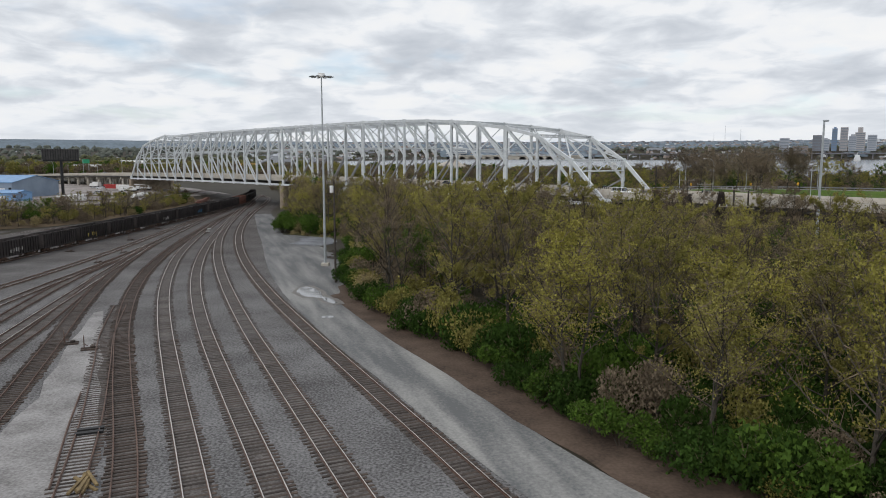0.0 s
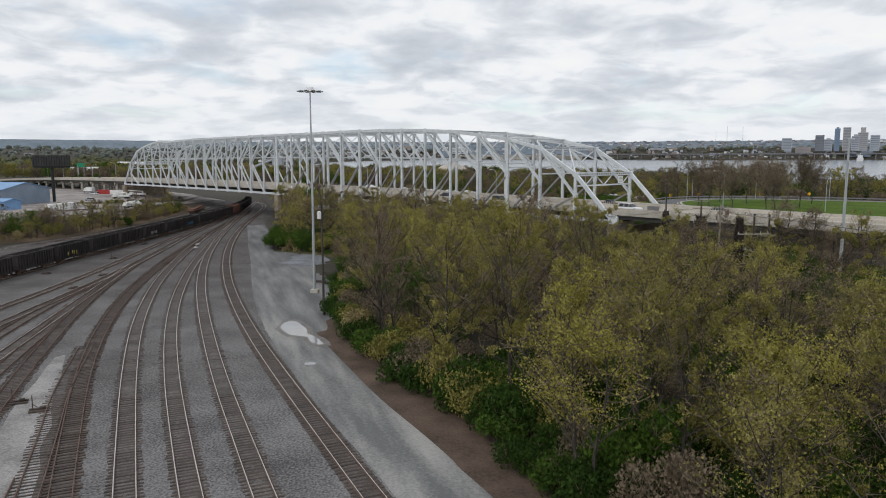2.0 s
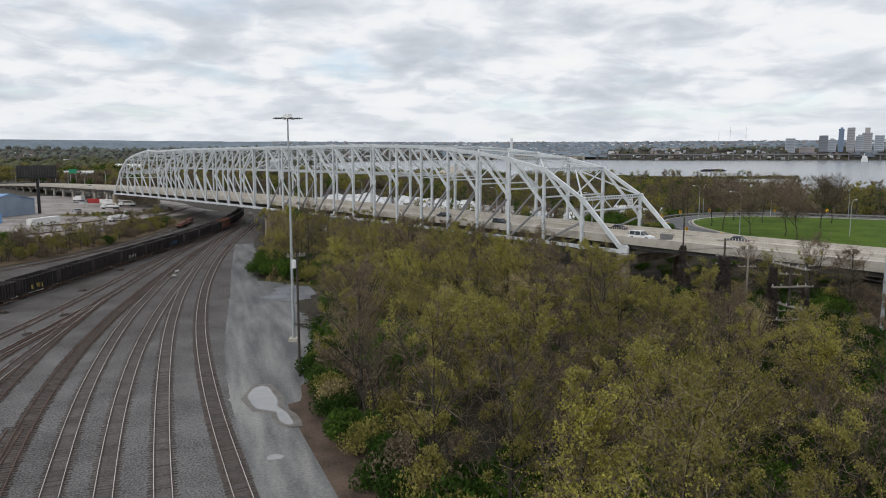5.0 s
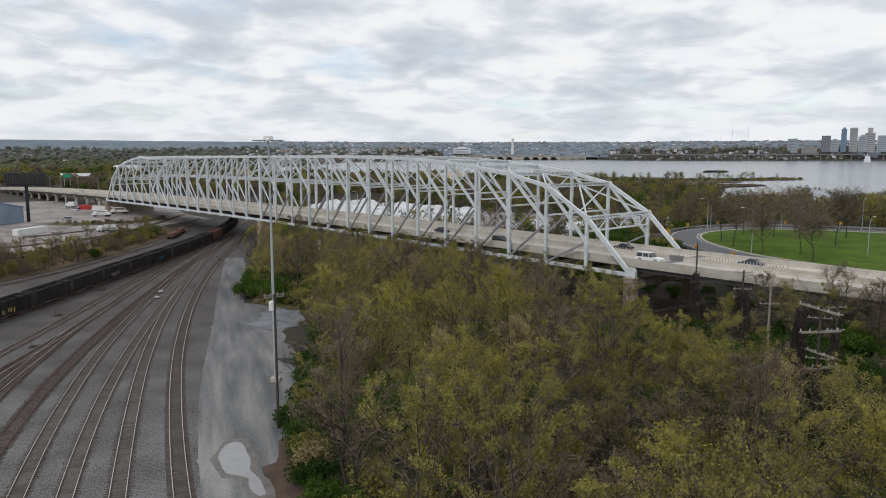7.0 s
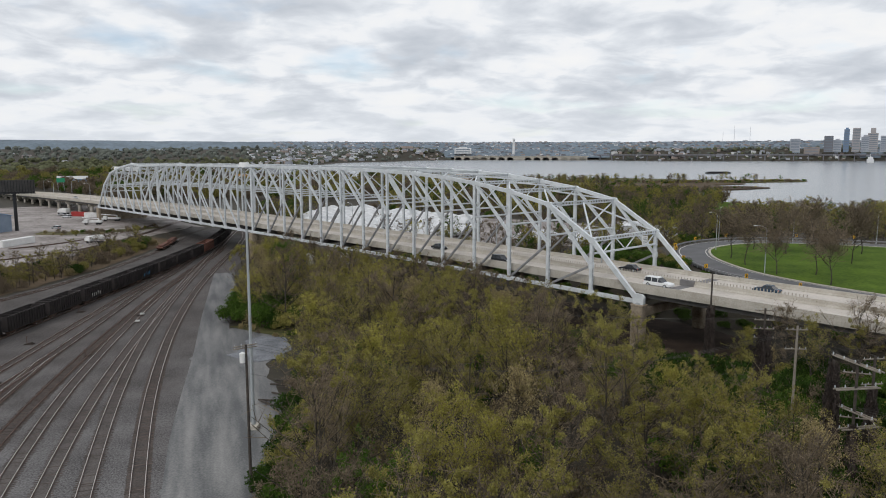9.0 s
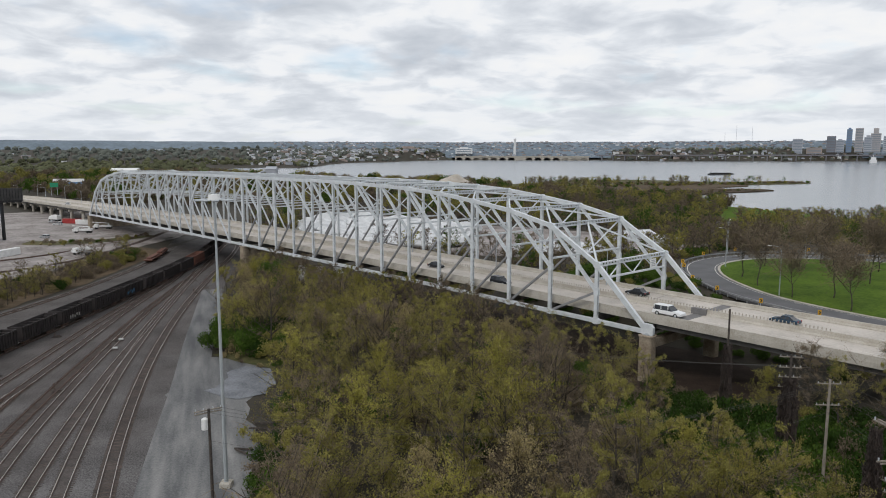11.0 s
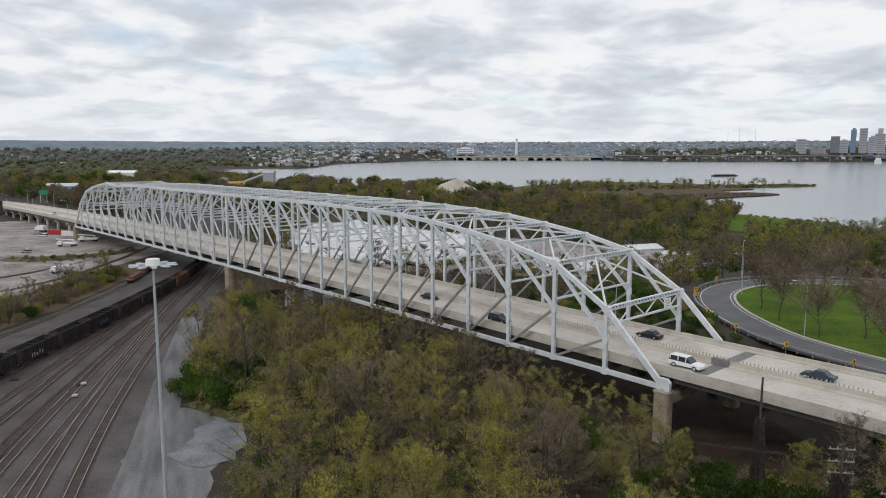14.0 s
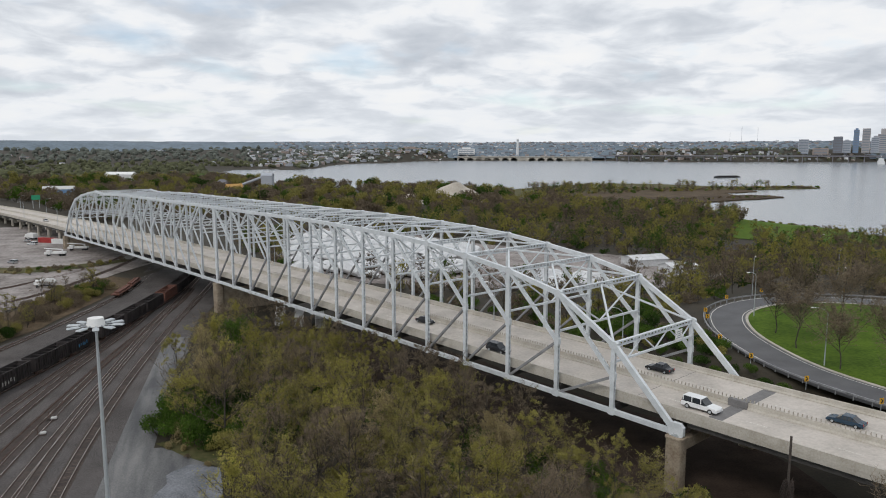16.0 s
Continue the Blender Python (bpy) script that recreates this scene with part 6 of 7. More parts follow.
# far arched road bridge
ab = empty("arched_bridge"); tagged(ab, "far pale concrete bridge on low arches over the river", "bridge")
A0, A1 = Vector((*polar(0.6, 2960), 0)), Vector((*polar(11.5, 2880), 0))
ad = (A1 - A0).normalized(); an_ = Vector((-ad.y, ad.x, 0)); AL = (A1 - A0).length
mab = Matrix((ad, an_, UPZ)).transposed().to_4x4(); mab.translation = A0 + UPZ * 20
ob = part("roadway", boxes((AL / 2, 0, 15, AL, 14, 3.0), bevel=0.2), M["concrete"], ab); ob.matrix_basis = mab
abm = bmesh.new()
o = [(-18, 13.6), (-18, -2), (-14, -2)] + [(14 * -math.cos(k * math.pi / 10), 10.5 * math.sin(k * math.pi / 10)) for k in range(11)] + [(14, -2), (18, -2), (18, 13.6)]
lo = [abm.verts.new((x_, -5, z_)) for x_, z_ in o]; hi_ = [abm.verts.new((x_, 5, z_)) for x_, z_ in o]
abm.faces.new(lo); abm.faces.new(list(reversed(hi_)))
for k in range(len(o)):
    abm.faces.new((lo[k], hi_[k], hi_[(k + 1) % len(o)], lo[(k + 1) % len(o)]))
bmesh.ops.triangulate(abm, faces=abm.faces)
ame = bpy.data.meshes.new("arch"); abm.to_mesh(ame); abm.free(); ame.materials.append(M["concrete"])
for k in range(int(AL / 36)):
    shared("arch", ame, ab, mab @ Matrix.Translation((18 + k * 36, 0, 0)))
# elevated highway before the city
eh = empty("elevated_highway"); tagged(eh, "long dark elevated highway before the far city", "viaduct")
H0, H1 = Vector((*polar(12, 2860), 40)), Vector((*polar(36, 2760), 40))
hd = (H1 - H0).normalized(); mh = Matrix((hd, UPZ.cross(hd), UPZ)).transposed().to_4x4(); mh.translation = H0
HL = (H1 - H0).length
ob = part("roadway", boxes((HL / 2, 0, 0, HL, 16, 4), bevel=0.3), M["city_brown"], eh); ob.matrix_basis = mh
pm = bmesh.new(); box(pm, 0, 0, -10, 3, 10, 17); pmesh = bpy.data.meshes.new("column"); pm.to_mesh(pmesh); pm.free(); pmesh.materials.append(M["city_brown"])
for k in range(int(HL / 45)):
    shared("column", pmesh, eh, mh @ Matrix.Translation((20 + k * 45, 0, 0)))
# pale hull of a moored ship
x, y = polar(31.2, 2650)
sh = empty("moored_ship", pose(x, y, 16, 0, 0, 60)); tagged(sh, "large pale grey moored ship", "ship")
bm = bmesh.new(); prism(bm, [(-70, -9), (60, -9), (80, 0), (60, 9), (-70, 9)], 0, 10); part("hull", bm, M["white_far"], sh)
part("superstructure", boxes((-40, 0, 14, 34, 14, 8), bevel=0.6), M["white_far"], sh); bm = bmesh.new(); rod(bm, (0, 0, 10), (0, 0, 26), 0.8); part("mast", bm, M["white_far"], sh)
# radio masts
for az, hh in ((22.3, 95), (23.4, 90), (21.5, 70)):
    x, y = polar(az, 3050); rm = empty("radio_mast", pose(x, y, 60)); tagged(rm, "thin radio mast above the far town", "mast")
    bm = bmesh.new(); rod(bm, (0, 0, 0), (0, 0, hh), 0.7, 0.35, 5); part("pole", bm, M["city_grey"], rm)

# houses and sheds of the far town, too small to tell apart
trnd = random.Random(4)
V, Fc, Mi = [], [], []
for _ in range(1700):
    az = trnd.uniform(-16, 37) if trnd.random() < 0.98 else trnd.uniform(-40, -14)
    r = trnd.uniform(2050, 2950)
    x, y = polar(az, r)
    if shore_d(x, y) < 18 or (az < -14 and trnd.random() < 0.5):
        continue
    z = land_z(x, y)
    w, d, h = trnd.uniform(6, 17) * trnd.choice((0.8, 1, 1.9)), trnd.uniform(6, 12), trnd.uniform(3.5, 7)
    a = radians(trnd.uniform(0, 90)); ca, sa = math.cos(a), math.sin(a)
    n = len(V)
    for zz in (z - 3, z + h):
        for sx, sy in ((-1, -1), (1, -1), (1, 1), (-1, 1)):
            V.append((x + (ca * sx * w - sa * sy * d) / 2, y + (sa * sx * w + ca * sy * d) / 2, zz))
    V += [(x - ca * w / 2, y - sa * w / 2, z + h * 1.3), (x + ca * w / 2, y + sa * w / 2, z + h * 1.3)]
    kind = trnd.choices((0, 1, 2), (3, 4, 4))[0]
    for f in ((0, 1, 5, 4), (1, 2, 6, 5), (2, 3, 7, 6), (3, 0, 4, 7), (5, 6, n - n + 9), (7, 4, 8)):
        Fc.append([n + i for i in f]); Mi.append(kind)
    for f in ((4, 5, 9, 8), (6, 7, 8, 9)):
        Fc.append([n + i for i in f]); Mi.append(trnd.choice((2, 3)))
for _ in range(1500):
    r_ = trnd.choice((2990, 3030, 3070, 3110, 3150, 3185)) + trnd.uniform(-15, 15)
    x, y = polar(trnd.uniform(-14, 36), r_)
    z = 30 + 28 * min(1, max(0, (r_ - 2960) / 80)) + 24 * min(1, max(0, (r_ - 3040) / 80)) + 15 * min(1, max(0, (r_ - 3120) / 80)) - 2.5
    w_, h_ = trnd.uniform(4, 15), trnd.uniform(3.5, 6.5)
    n = len(V)
    V.extend([(x + a * w_ / 2, y + b_ * 5, z + c_ * h_) for c_ in (0, 1) for a, b_ in ((-1, -1), (1, -1), (1, 1), (-1, 1))])
    Fc.extend([[n, n + 1, n + 5, n + 4], [n + 1, n + 2, n + 6, n + 5], [n + 2, n + 3, n + 7, n + 6], [n + 3, n, n + 4, n + 7], [n + 4, n + 5, n + 6, n + 7]])
    Mi.extend([trnd.choices((0, 1, 2, 3), (1, 3, 4, 4))[0]] * 5)
me = bpy.data.meshes.new("far_town"); me.from_pydata(V, [], Fc)
for k in ("white_far", "brick_far", "city_grey", "city_brown"):
    me.materials.append(M[k])
me.polygons.foreach_set("material_index", Mi)
tagged(new("far_town", me), "scattered small houses and sheds of the far town", "town", kind="stuff")

# ---- river spits and barge ----
def spit(name, outline, z, material, label):
    line = [(p.x + 5 * noise.noise(Vector((p.x * .05, p.y * .05, 2))), p.y + 5 * noise.noise(Vector((p.x * .05, p.y * .05, 8)))) for p, d in smooth_line(outline + outline[:1], 9)][:-1]
    bm = bmesh.new(); prism(bm, line, -6, z)
    bmesh.ops.recalc_face_normals(bm, faces=bm.faces)
    return tagged(finish(bm, name, material), label, "spit", kind="structure")


spit("river_spit", [(150, 900), (250, 1020), (400, 1085), (500, 1112), (553, 1135), (572, 1160), (520, 1195), (430, 1205), (330, 1290), (230, 1275), (100, 1100), (60, 950)], -2.9, M["meadow"], "low marshy spit of tan and green reeds in the river")
spit("reed_spit", [(110, 735), (200, 770), (280, 832), (390, 908), (408, 930), (385, 960), (290, 922), (200, 880), (130, 830)], -2.7, M["reed"], "narrow brown reed spit in the river")
spit("marsh", [(110, 800), (230, 855), (340, 930), (366, 983), (370, 1009), (430, 1050), (400, 1090), (250, 1060), (140, 950)], -2.8, M["reed"], "tan marsh of dead reeds between the two spits")
spit_trees = []
for _ in range(420):
    f = trnd.random() ** 1.5
    x, y = (130 + 420 * f + trnd.uniform(-30, 30), 1010 + 150 * f + trnd.uniform(-70, 70) * (1 - 0.8 * f))
    plant(LIGHT[pick((4, 5, 2, 1))] if trnd.random() < 0.5 * (1 - f) + 0.03 else LBUSH[pick((1, 2, 4, 5))], x, y, trnd.uniform(0.6, 1.2), z=-3.0, into=spit_trees)
for _ in range(90):
    f = trnd.random()
    plant(LBUSH[pick((0.5, 1, 2, 5))], 130 + 255 * f + trnd.uniform(-14, 14), 790 + 135 * f + trnd.uniform(-14, 14), trnd.uniform(0.4, 0.8), z=-2.9, into=spit_trees)
plant(LIGHT[2], 535, 1165, 0.8, z=-3.0, into=spit_trees)
joined("spit_thicket", spit_trees, "thin trees and brush on the marshy spit", "thicket")
bg_ = empty("moored_barge", pose(570, 1518, -2.0, 0, 0, -76)); tagged(bg_, "long black barge lying in the river", "barge")
bm = bmesh.new(); prism(bm, [(-5, -27), (5, -27), (5, 25), (2, 30), (-2, 30), (-5, 25)], 0, 4.5); part("hull", bm, M["black"], bg_)
part("cargo", boxes((0, 0, 5.2, 8, 46, 1.8), bevel=0.5), M["coal_car"], bg_)

# ---- heap, plant and sheds behind the bridge ----
def heap(name, x, y, rx, ry, h, material, label):
    bm = bmesh.new(); bmesh.ops.create_cone(bm, cap_ends=True, segments=40, radius1=1, radius2=0.12, depth=1)
    bmesh.ops.subdivide_edges(bm, edges=bm.edges[:], cuts=3, use_grid_fill=True)
    for v in bm.verts:
        k = 1 + 0.12 * noise.noise(v.co * 3 + Vector((x, 0, 0)))
        v.co = Vector((v.co.x * rx * k, v.co.y * ry * k, (v.co.z + 0.5) * h * k))
    ob = finish(bm, name, material); ob.matrix_basis = pose(x, y, gz(x, y) - 0.5, 0, 0, 35)
    return tagged(ob, label, "heap")


heap("stone_mound", 10, 790, 44, 26, 20, M["salt"], "large pale grey heap of crushed stone")
heap("stone_mound", -36, 768, 34, 22, 9, M["salt"], "lower pale heap of crushed stone")
heap("stone_mound", -300, 1010, 26, 22, 13, M["city_brown"], "dark grey heap beside the plant")


def shed(name, x, y, turn, w, d, h, rise, wall, roof, label, doors=0, z=None):
    """A gabled hall with eaves, roof sheets and roller doors on its long side."""
    th = empty(name, pose(x, y, gz(x, y) if z is None else z, 0, 0, turn)); tagged(th, label, "building")
    part("wall", boxes((0, 0, h / 2, w, d, h)), wall, th)
    for sgn in (-1, 1):
        bm = bmesh.new(); a = math.atan2(rise, d / 2)
        box(bm, 0, sgn * d / 4, h + rise / 2 + 0.1, w + 1, math.hypot(d / 2, rise) + 0.7, 0.22, m=Matrix.Translation((0, sgn * d / 4, h + rise / 2 + 0.1)) @ Matrix.Rotation(-sgn * a, 4, "X") @ Matrix.Translation((0, -sgn * d / 4, -h - rise / 2 - 0.1)))
        part("roof", bm, roof, th)
    for sgn in (-1, 1):
        bm = bmesh.new(); vs = [bm.verts.new((sgn * (w / 2 - 0.05) + dx_, y_, z_)) for dx_ in (0, sgn * 0.1) for y_, z_ in ((-d / 2, h - 0.05), (d / 2, h - 0.05), (0, h + rise))]
        for f in ((0, 1, 2), (5, 4, 3), (0, 3, 4, 1), (1, 4, 5, 2), (2, 5, 3, 0)):
            bm.faces.new([vs[i] for i in f])
        part("gable", bm, wall, th)
    for k in range(doors):
        part("door", boxes((-w / 2 + w * (k + 0.5) / doors, -d / 2 - 0.06, h * 0.32, w / doors * 0.5, 0.14, h * 0.62), bevel=0.03), M["white"], th, "white roller door")
        part("window", boxes((-w / 2 + w * (k + 0.98) / doors if k < doors - 1 else w / 2 - 1, -d / 2 - 0.05, h * 0.6, 1.6, 0.12, 1.2), bevel=0.03), M["glass_dark"], th)
    return th


M["wall_blue"] = mat("blue_grey_wall", (0.26, 0.32, 0.40), (0.19, 0.24, 0.31), scale=0.2)
shed("workshop", -224, 352, -12, 46, 30, 7.4, 3.0, M["wall_blue"], M["blue_roof"], "workshop with a blue metal roof and pale walls", 3)
shed("blue_shed", -196, 312, -12, 22, 9, 3.6, 1.0, M["blue_roof"], M["blue_roof"], "small blue metal shed beside the lot", 1)
shed("white_hall", -553, 1256, 10, 44, 30, 12, 4, M["white"], M["white"], "large white fabric hall among trees", 0)
shed("blue_hall", -420, 830, 25, 30, 20, 9, 3, M["blue_roof"], M["wall_pale"], "pale blue industrial hall by the viaduct", 0)
shed("plant_house", -238, 860, 40, 18, 11, 8, 5, M["orange"], M["orange"], "orange-roofed plant house behind the bridge", 0)
shed("silo_house", -205, 880, 0, 12, 12, 22, 3, M["city_grey"], M["city_grey"], "grey hopper tower of the stone plant", 0)
cb = empty("conveyor", pose(-258, 872, 4)); tagged(cb, "grey inclined conveyor of the stone plant", "conveyor")
bm = bmesh.new(); rod(bm, (0, 0, 0), (52, 8, 20), 1.6, sides=6); part("gallery", bm, M["city_grey"], cb)
bm = bmesh.new(); rod(bm, (26, 4, 10), (26, 4, -4), 0.5, sides=6); part("trestle", bm, M["city_grey"], cb)

# ---- wrapped boats in the storage yard ----
M["shrink"] = mat("white_shrink_wrap", (0.66, 0.67, 0.68), (0.46, 0.47, 0.48), rough=0.4, scale=0.4, fine=3, bump=0.3)


def wrapped_boat(L, w, h, seed):
    th = empty("wrapped_boat"); tagged(th, "boat under white shrink wrap on blocks", "boat", group="stored boats")
    bm = bmesh.new(); r = random.Random(seed); rows = []
    for i in range(9):
        f = i / 8; wide = w / 2 * (0.35 + 0.65 * math.sin(math.pi * min(0.62, 0.1 + f * 0.62))) * (1 if f < 0.8 else 1.0)
        top = h * (0.7 + 0.3 * math.sin(math.pi * f)) + r.uniform(-.15, .15)
        rows.append([bm.verts.new((x_ * wide, (f - 0.5) * L, z_)) for x_, z_ in ((-0.5, 0.5), (-1, 1.4), (-1.02, h * 0.5), (-0.4, top * 0.92), (0, top), (0.4, top * 0.92), (1.02, h * 0.5), (1, 1.4), (0.5, 0.5))])
    for a, b in zip(rows, rows[1:]):
        for k in range(8):
            bm.faces.new((a[k], a[k + 1], b[k + 1], b[k]))
    bm.faces.new(rows[0]); bm.faces.new(list(reversed(rows[-1])))
    bmesh.ops.recalc_face_normals(bm, faces=bm.faces)
    part("wrap", bm, M["shrink"], th)
    for e_ in (-1, 1):
        part("cradle", boxes((0, e_ * L * 0.25, 0.3, w * 0.7, 0.4, 0.6)), M["tie"], th)
    return th


BOATS = [wrapped_boat(11, 3.4, 2.9, 1), wrapped_boat(14, 3.8, 3.6, 2), wrapped_boat(9, 3.0, 2.5, 3)]
brnd = random.Random(8)
for outline, gap, most in (([(-82, 446), (-51, 352), (-16, 341), (14, 352), (17, 420), (-24, 470), (-68, 505)], 6.6, 120), ([(38, 326), (62, 325), (66, 340), (42, 342)], 6.2, 8)):
    for i, (x, y) in enumerate(scatter(outline, gap, lambda x, y: sv(x, y)[1] > 30, limit=most)):
        ob = copy_thing(BOATS[i % 3], pose(x, y, gz(x, y) + 0.2, 0, 0, 38 + brnd.uniform(-8, 8) + (90 if brnd.random() < 0.25 else 0)) @ Matrix.Scale(brnd.uniform(1.15, 1.6), 4))
for x, y, w, d, a in ((93, 382, 17, 11, 20), (101, 360, 13, 9, 22), (-62, 420, 15, 9, 40)):
    shed("storage_tent", x, y, a, w, d, 3.2, 1.4, M["shrink"], M["shrink"], "white fabric storage tent in the boat yard", 0)

# ---- billboard ----
bb = empty("billboard", pose(-197.2, 363.6, 1.6, 0, 0, 36)); tagged(bb, "dark-backed roadside billboard on a single steel post", "billboard")
bm = bmesh.new(); rod(bm, (0, 0, -1), (0, 0, 17.5), 0.75, 0.7, 14); part("post", bm, M["black"], bb)
part("panel", boxes((0, 0.5, 20.6, 17.2, 0.3, 6.0), bevel=0.05), M["dark_steel"], bb)
part("catwalk", boxes((0, -1.0, 17.3, 17.6, 1.2, 0.12)), M["black"], bb)
for k in range(15):
    part("stringer", boxes((-8 + k * 16 / 14, 0.15, 20.6, 0.22, 0.35, 5.9)), M["black"], bb)
part("torsion_beam", boxes((0, -0.1, 17.8, 16.5, 0.8, 0.8), bevel=0.1), M["black"], bb)


# ---- vehicles ----
def vehicle(name, label, x, y, z, turn, L, W_, H, paint, style="suv"):
    """A road vehicle: shaped body, glazed cabin, lights and four wheels with rims. It faces +y."""
    th = empty(name, pose(x, y, z, 0, 0, turn)); tagged(th, label, "car" if name not in ("van", "truck") else name)
    g = H * 0.19
    belt = H * (0.56 if style != "sedan" else 0.60)
    prof = {"suv": [(-0.5, g), (-0.5, belt * 0.95), (-0.47, belt), (0.22, belt), (0.45, belt * 0.88), (0.5, belt * 0.7), (0.5, g)],
            "van": [(-0.5, g), (-0.5, belt), (0.30, belt), (0.44, belt * 0.9), (0.5, belt * 0.7), (0.5, g)],
            "sedan": [(-0.5, g), (-0.5, belt * 0.9), (-0.34, belt), (0.2, belt), (0.42, belt * 0.86), (0.5, belt * 0.62), (0.5, g)]}[style]
    bm = bmesh.new()
    lo = [bm.verts.new((-W_ / 2, f * L, z_)) for f, z_ in prof]; hi = [bm.verts.new((W_ / 2, f * L, z_)) for f, z_ in prof]
    bm.faces.new(lo); bm.faces.new(list(reversed(hi)))
    for k in range(len(prof)):
        bm.faces.new((lo[k], hi[k], hi[(k + 1) % len(prof)], lo[(k + 1) % len(prof)]))
    bmesh.ops.recalc_face_normals(bm, faces=bm.faces)
    bmesh.ops.bevel(bm, geom=bm.edges[:], offset=0.07, segments=2, affect="EDGES")
    body = part("body", bm, paint, th)
    cab = {"suv": (-0.48, -0.44, 0.06, 0.22), "van": (-0.495, -0.48, 0.24, 0.36), "sedan": (-0.36, -0.2, 0.06, 0.24)}[style]
    def cabin(inset, z0, z1, f):
        b_ = bmesh.new(); vs = []
        for sx in (-1, 1):
            for ff, zz, i_ in ((f[0], z0, 0), (f[1], z1, 1), (f[2], z1, 1), (f[3], z0, 0)):
                vs.append(b_.verts.new((sx * (W_ / 2 - inset - 0.13 * i_), ff * L, zz)))
        for q in ((0, 1, 2, 3), (7, 6, 5, 4), (0, 4, 5, 1), (1, 5, 6, 2), (2, 6, 7, 3), (3, 7, 4, 0)):
            b_.faces.new([vs[i] for i in q])
        return b_
    part("glazing", cabin(0.06, belt - 0.02, H - 0.06, cab), M["glass_dark"], th, "dark tinted windows")
    b_ = bmesh.new(); box(b_, 0, (cab[1] + cab[2]) / 2 * L, H - 0.04, W_ - 0.3, (cab[2] - cab[1]) * L + 0.12, 0.09, bevel=0.04); part("roof", b_, paint, th)
    for sx in (-1, 1):
        for ff in (cab[1] + 0.005, (cab[1] + cab[2]) / 2, cab[2] - 0.005):
            part("pillar", boxes((sx * (W_ / 2 - 0.12), ff * L, (belt + H) / 2 - 0.03, 0.09, 0.12, H - belt - 0.04)), paint, th)
        part("headlight", boxes((sx * W_ * 0.36, L * 0.492, belt * 0.74, 0.34, 0.1, 0.16), bevel=0.03), M["white"], th); part("tail_light", boxes((sx * W_ * 0.42, -L * 0.495, belt * 0.82, 0.2, 0.08, 0.3), bevel=0.02), M["red"], th)
        for ff in (-0.31, 0.32):
            r = H * 0.205 if style != "van" else H * 0.17
            b_ = bmesh.new(); rod(b_, (sx * (W_ / 2 - 0.22), ff * L, r), (sx * (W_ / 2 + 0.02), ff * L, r), r, sides=18); w_ = part("wheel", b_, M["rubber"], th)
            b_ = bmesh.new(); rod(b_, (sx * (W_ / 2 + 0.0), ff * L, r), (sx * (W_ / 2 + 0.035), ff * L, r), r * 0.62, sides=14); part("rim", b_, M["galv"], w_)
    return th


HEAD = 132.42 - 90
def on_deck(name, label, s, v, back, L, W_, H, paint, style):
    p = bridge_at(s, v, deck_z(s))
    vehicle(name, label, p.x, p.y, p.z, HEAD + (180 if back else 0), L, W_, H, paint, style)


on_deck("suv", "large white sport utility car on the highway", -0.7, 5.6, True, 5.7, 2.05, 1.93, M["car_white"], "suv")
on_deck("sedan", "dark blue saloon car on the highway", -17.1, 15.8, False, 4.9, 1.85, 1.45, M["car_blue"], "sedan")
on_deck("suv", "grey sport utility car on the bridge", 40.1, 4.4, True, 5.0, 1.95, 1.75, M["car_black"], "suv")
on_deck("sedan", "black saloon car on the bridge", 66.4, 8.3, True, 4.8, 1.85, 1.45, M["car_black"], "sedan")
on_deck("sedan", "dark saloon car on the bridge", 13.4, 17.3, False, 4.8, 1.85, 1.5, M["car_black"], "sedan")
on_deck("sedan", "silver saloon car on the far approach", BED + 70, 6.5, True, 4.8, 1.85, 1.45, M["car_silver"], "sedan")
vehicle("suv", "dark parked car in the lot", -183, 371, gz(-183, 371) + 0.13, 70, 4.8, 1.9, 1.7, M["car_silver"], "suv")
vehicle("pickup", "white parked car in the lot", -211, 432, gz(-211, 432) + 0.13, 80, 5.2, 2.0, 1.8, M["car_white"], "suv")
vehicle("sedan", "silver parked car in the lot", -222, 446, gz(-222, 446) + 0.13, 60, 4.8, 1.85, 1.45, M["car_silver"], "sedan")


def work_truck(x, y, turn, label, load):
    th = empty("truck", pose(x, y, gz(x, y) + 0.13, 0, 0, turn)); tagged(th, label, "truck")
    part("chassis", boxes((0, 0, 0.85, 1.1, 8.6, 0.3)), M["black"], th)
    part("cab", boxes((0, 3.1, 1.75, 2.4, 2.0, 1.9), (0, 4.4, 1.35, 2.1, 1.0, 1.0), bevel=0.15), M["white"], th)
    part("windscreen", boxes((0, 4.12, 2.15, 2.0, 0.08, 0.8)), M["glass_dark"], th)
    if load == "box":
        part("cargo_box", boxes((0, -1.3, 2.3, 2.5, 6.2, 2.5), bevel=0.05), M["white"], th)
    elif load == "boom":
        part("service_body", boxes((0, -1.3, 1.5, 2.4, 6.0, 1.0), bevel=0.08), M["white"], th)
        bm = bmesh.new(); rod(bm, (0, -2.8, 2.0), (0, -2.8, 3.0), 0.4); rod(bm, (0, -2.8, 3.0), (0, 5.0, 3.6), 0.22); part("boom", bm, M["white"], th)
    else:
        bm = bmesh.new(); rod(bm, (0, -4.0, 2.2), (0, -2.2, 2.5), 0.6, 1.2, 14); rod(bm, (0, -2.2, 2.5), (0, 1.6, 2.3), 1.2, 0.9, 14); part("tank", bm, M["wall_pale"], th)
    for sx in (-1, 1):
        for yy in (3.3, -2.2, -3.4):
            bm = bmesh.new(); rod(bm, (sx * 0.85, yy, 0.5), (sx * 1.22, yy, 0.5), 0.5, sides=14); part("wheel", bm, M["rubber"], th)


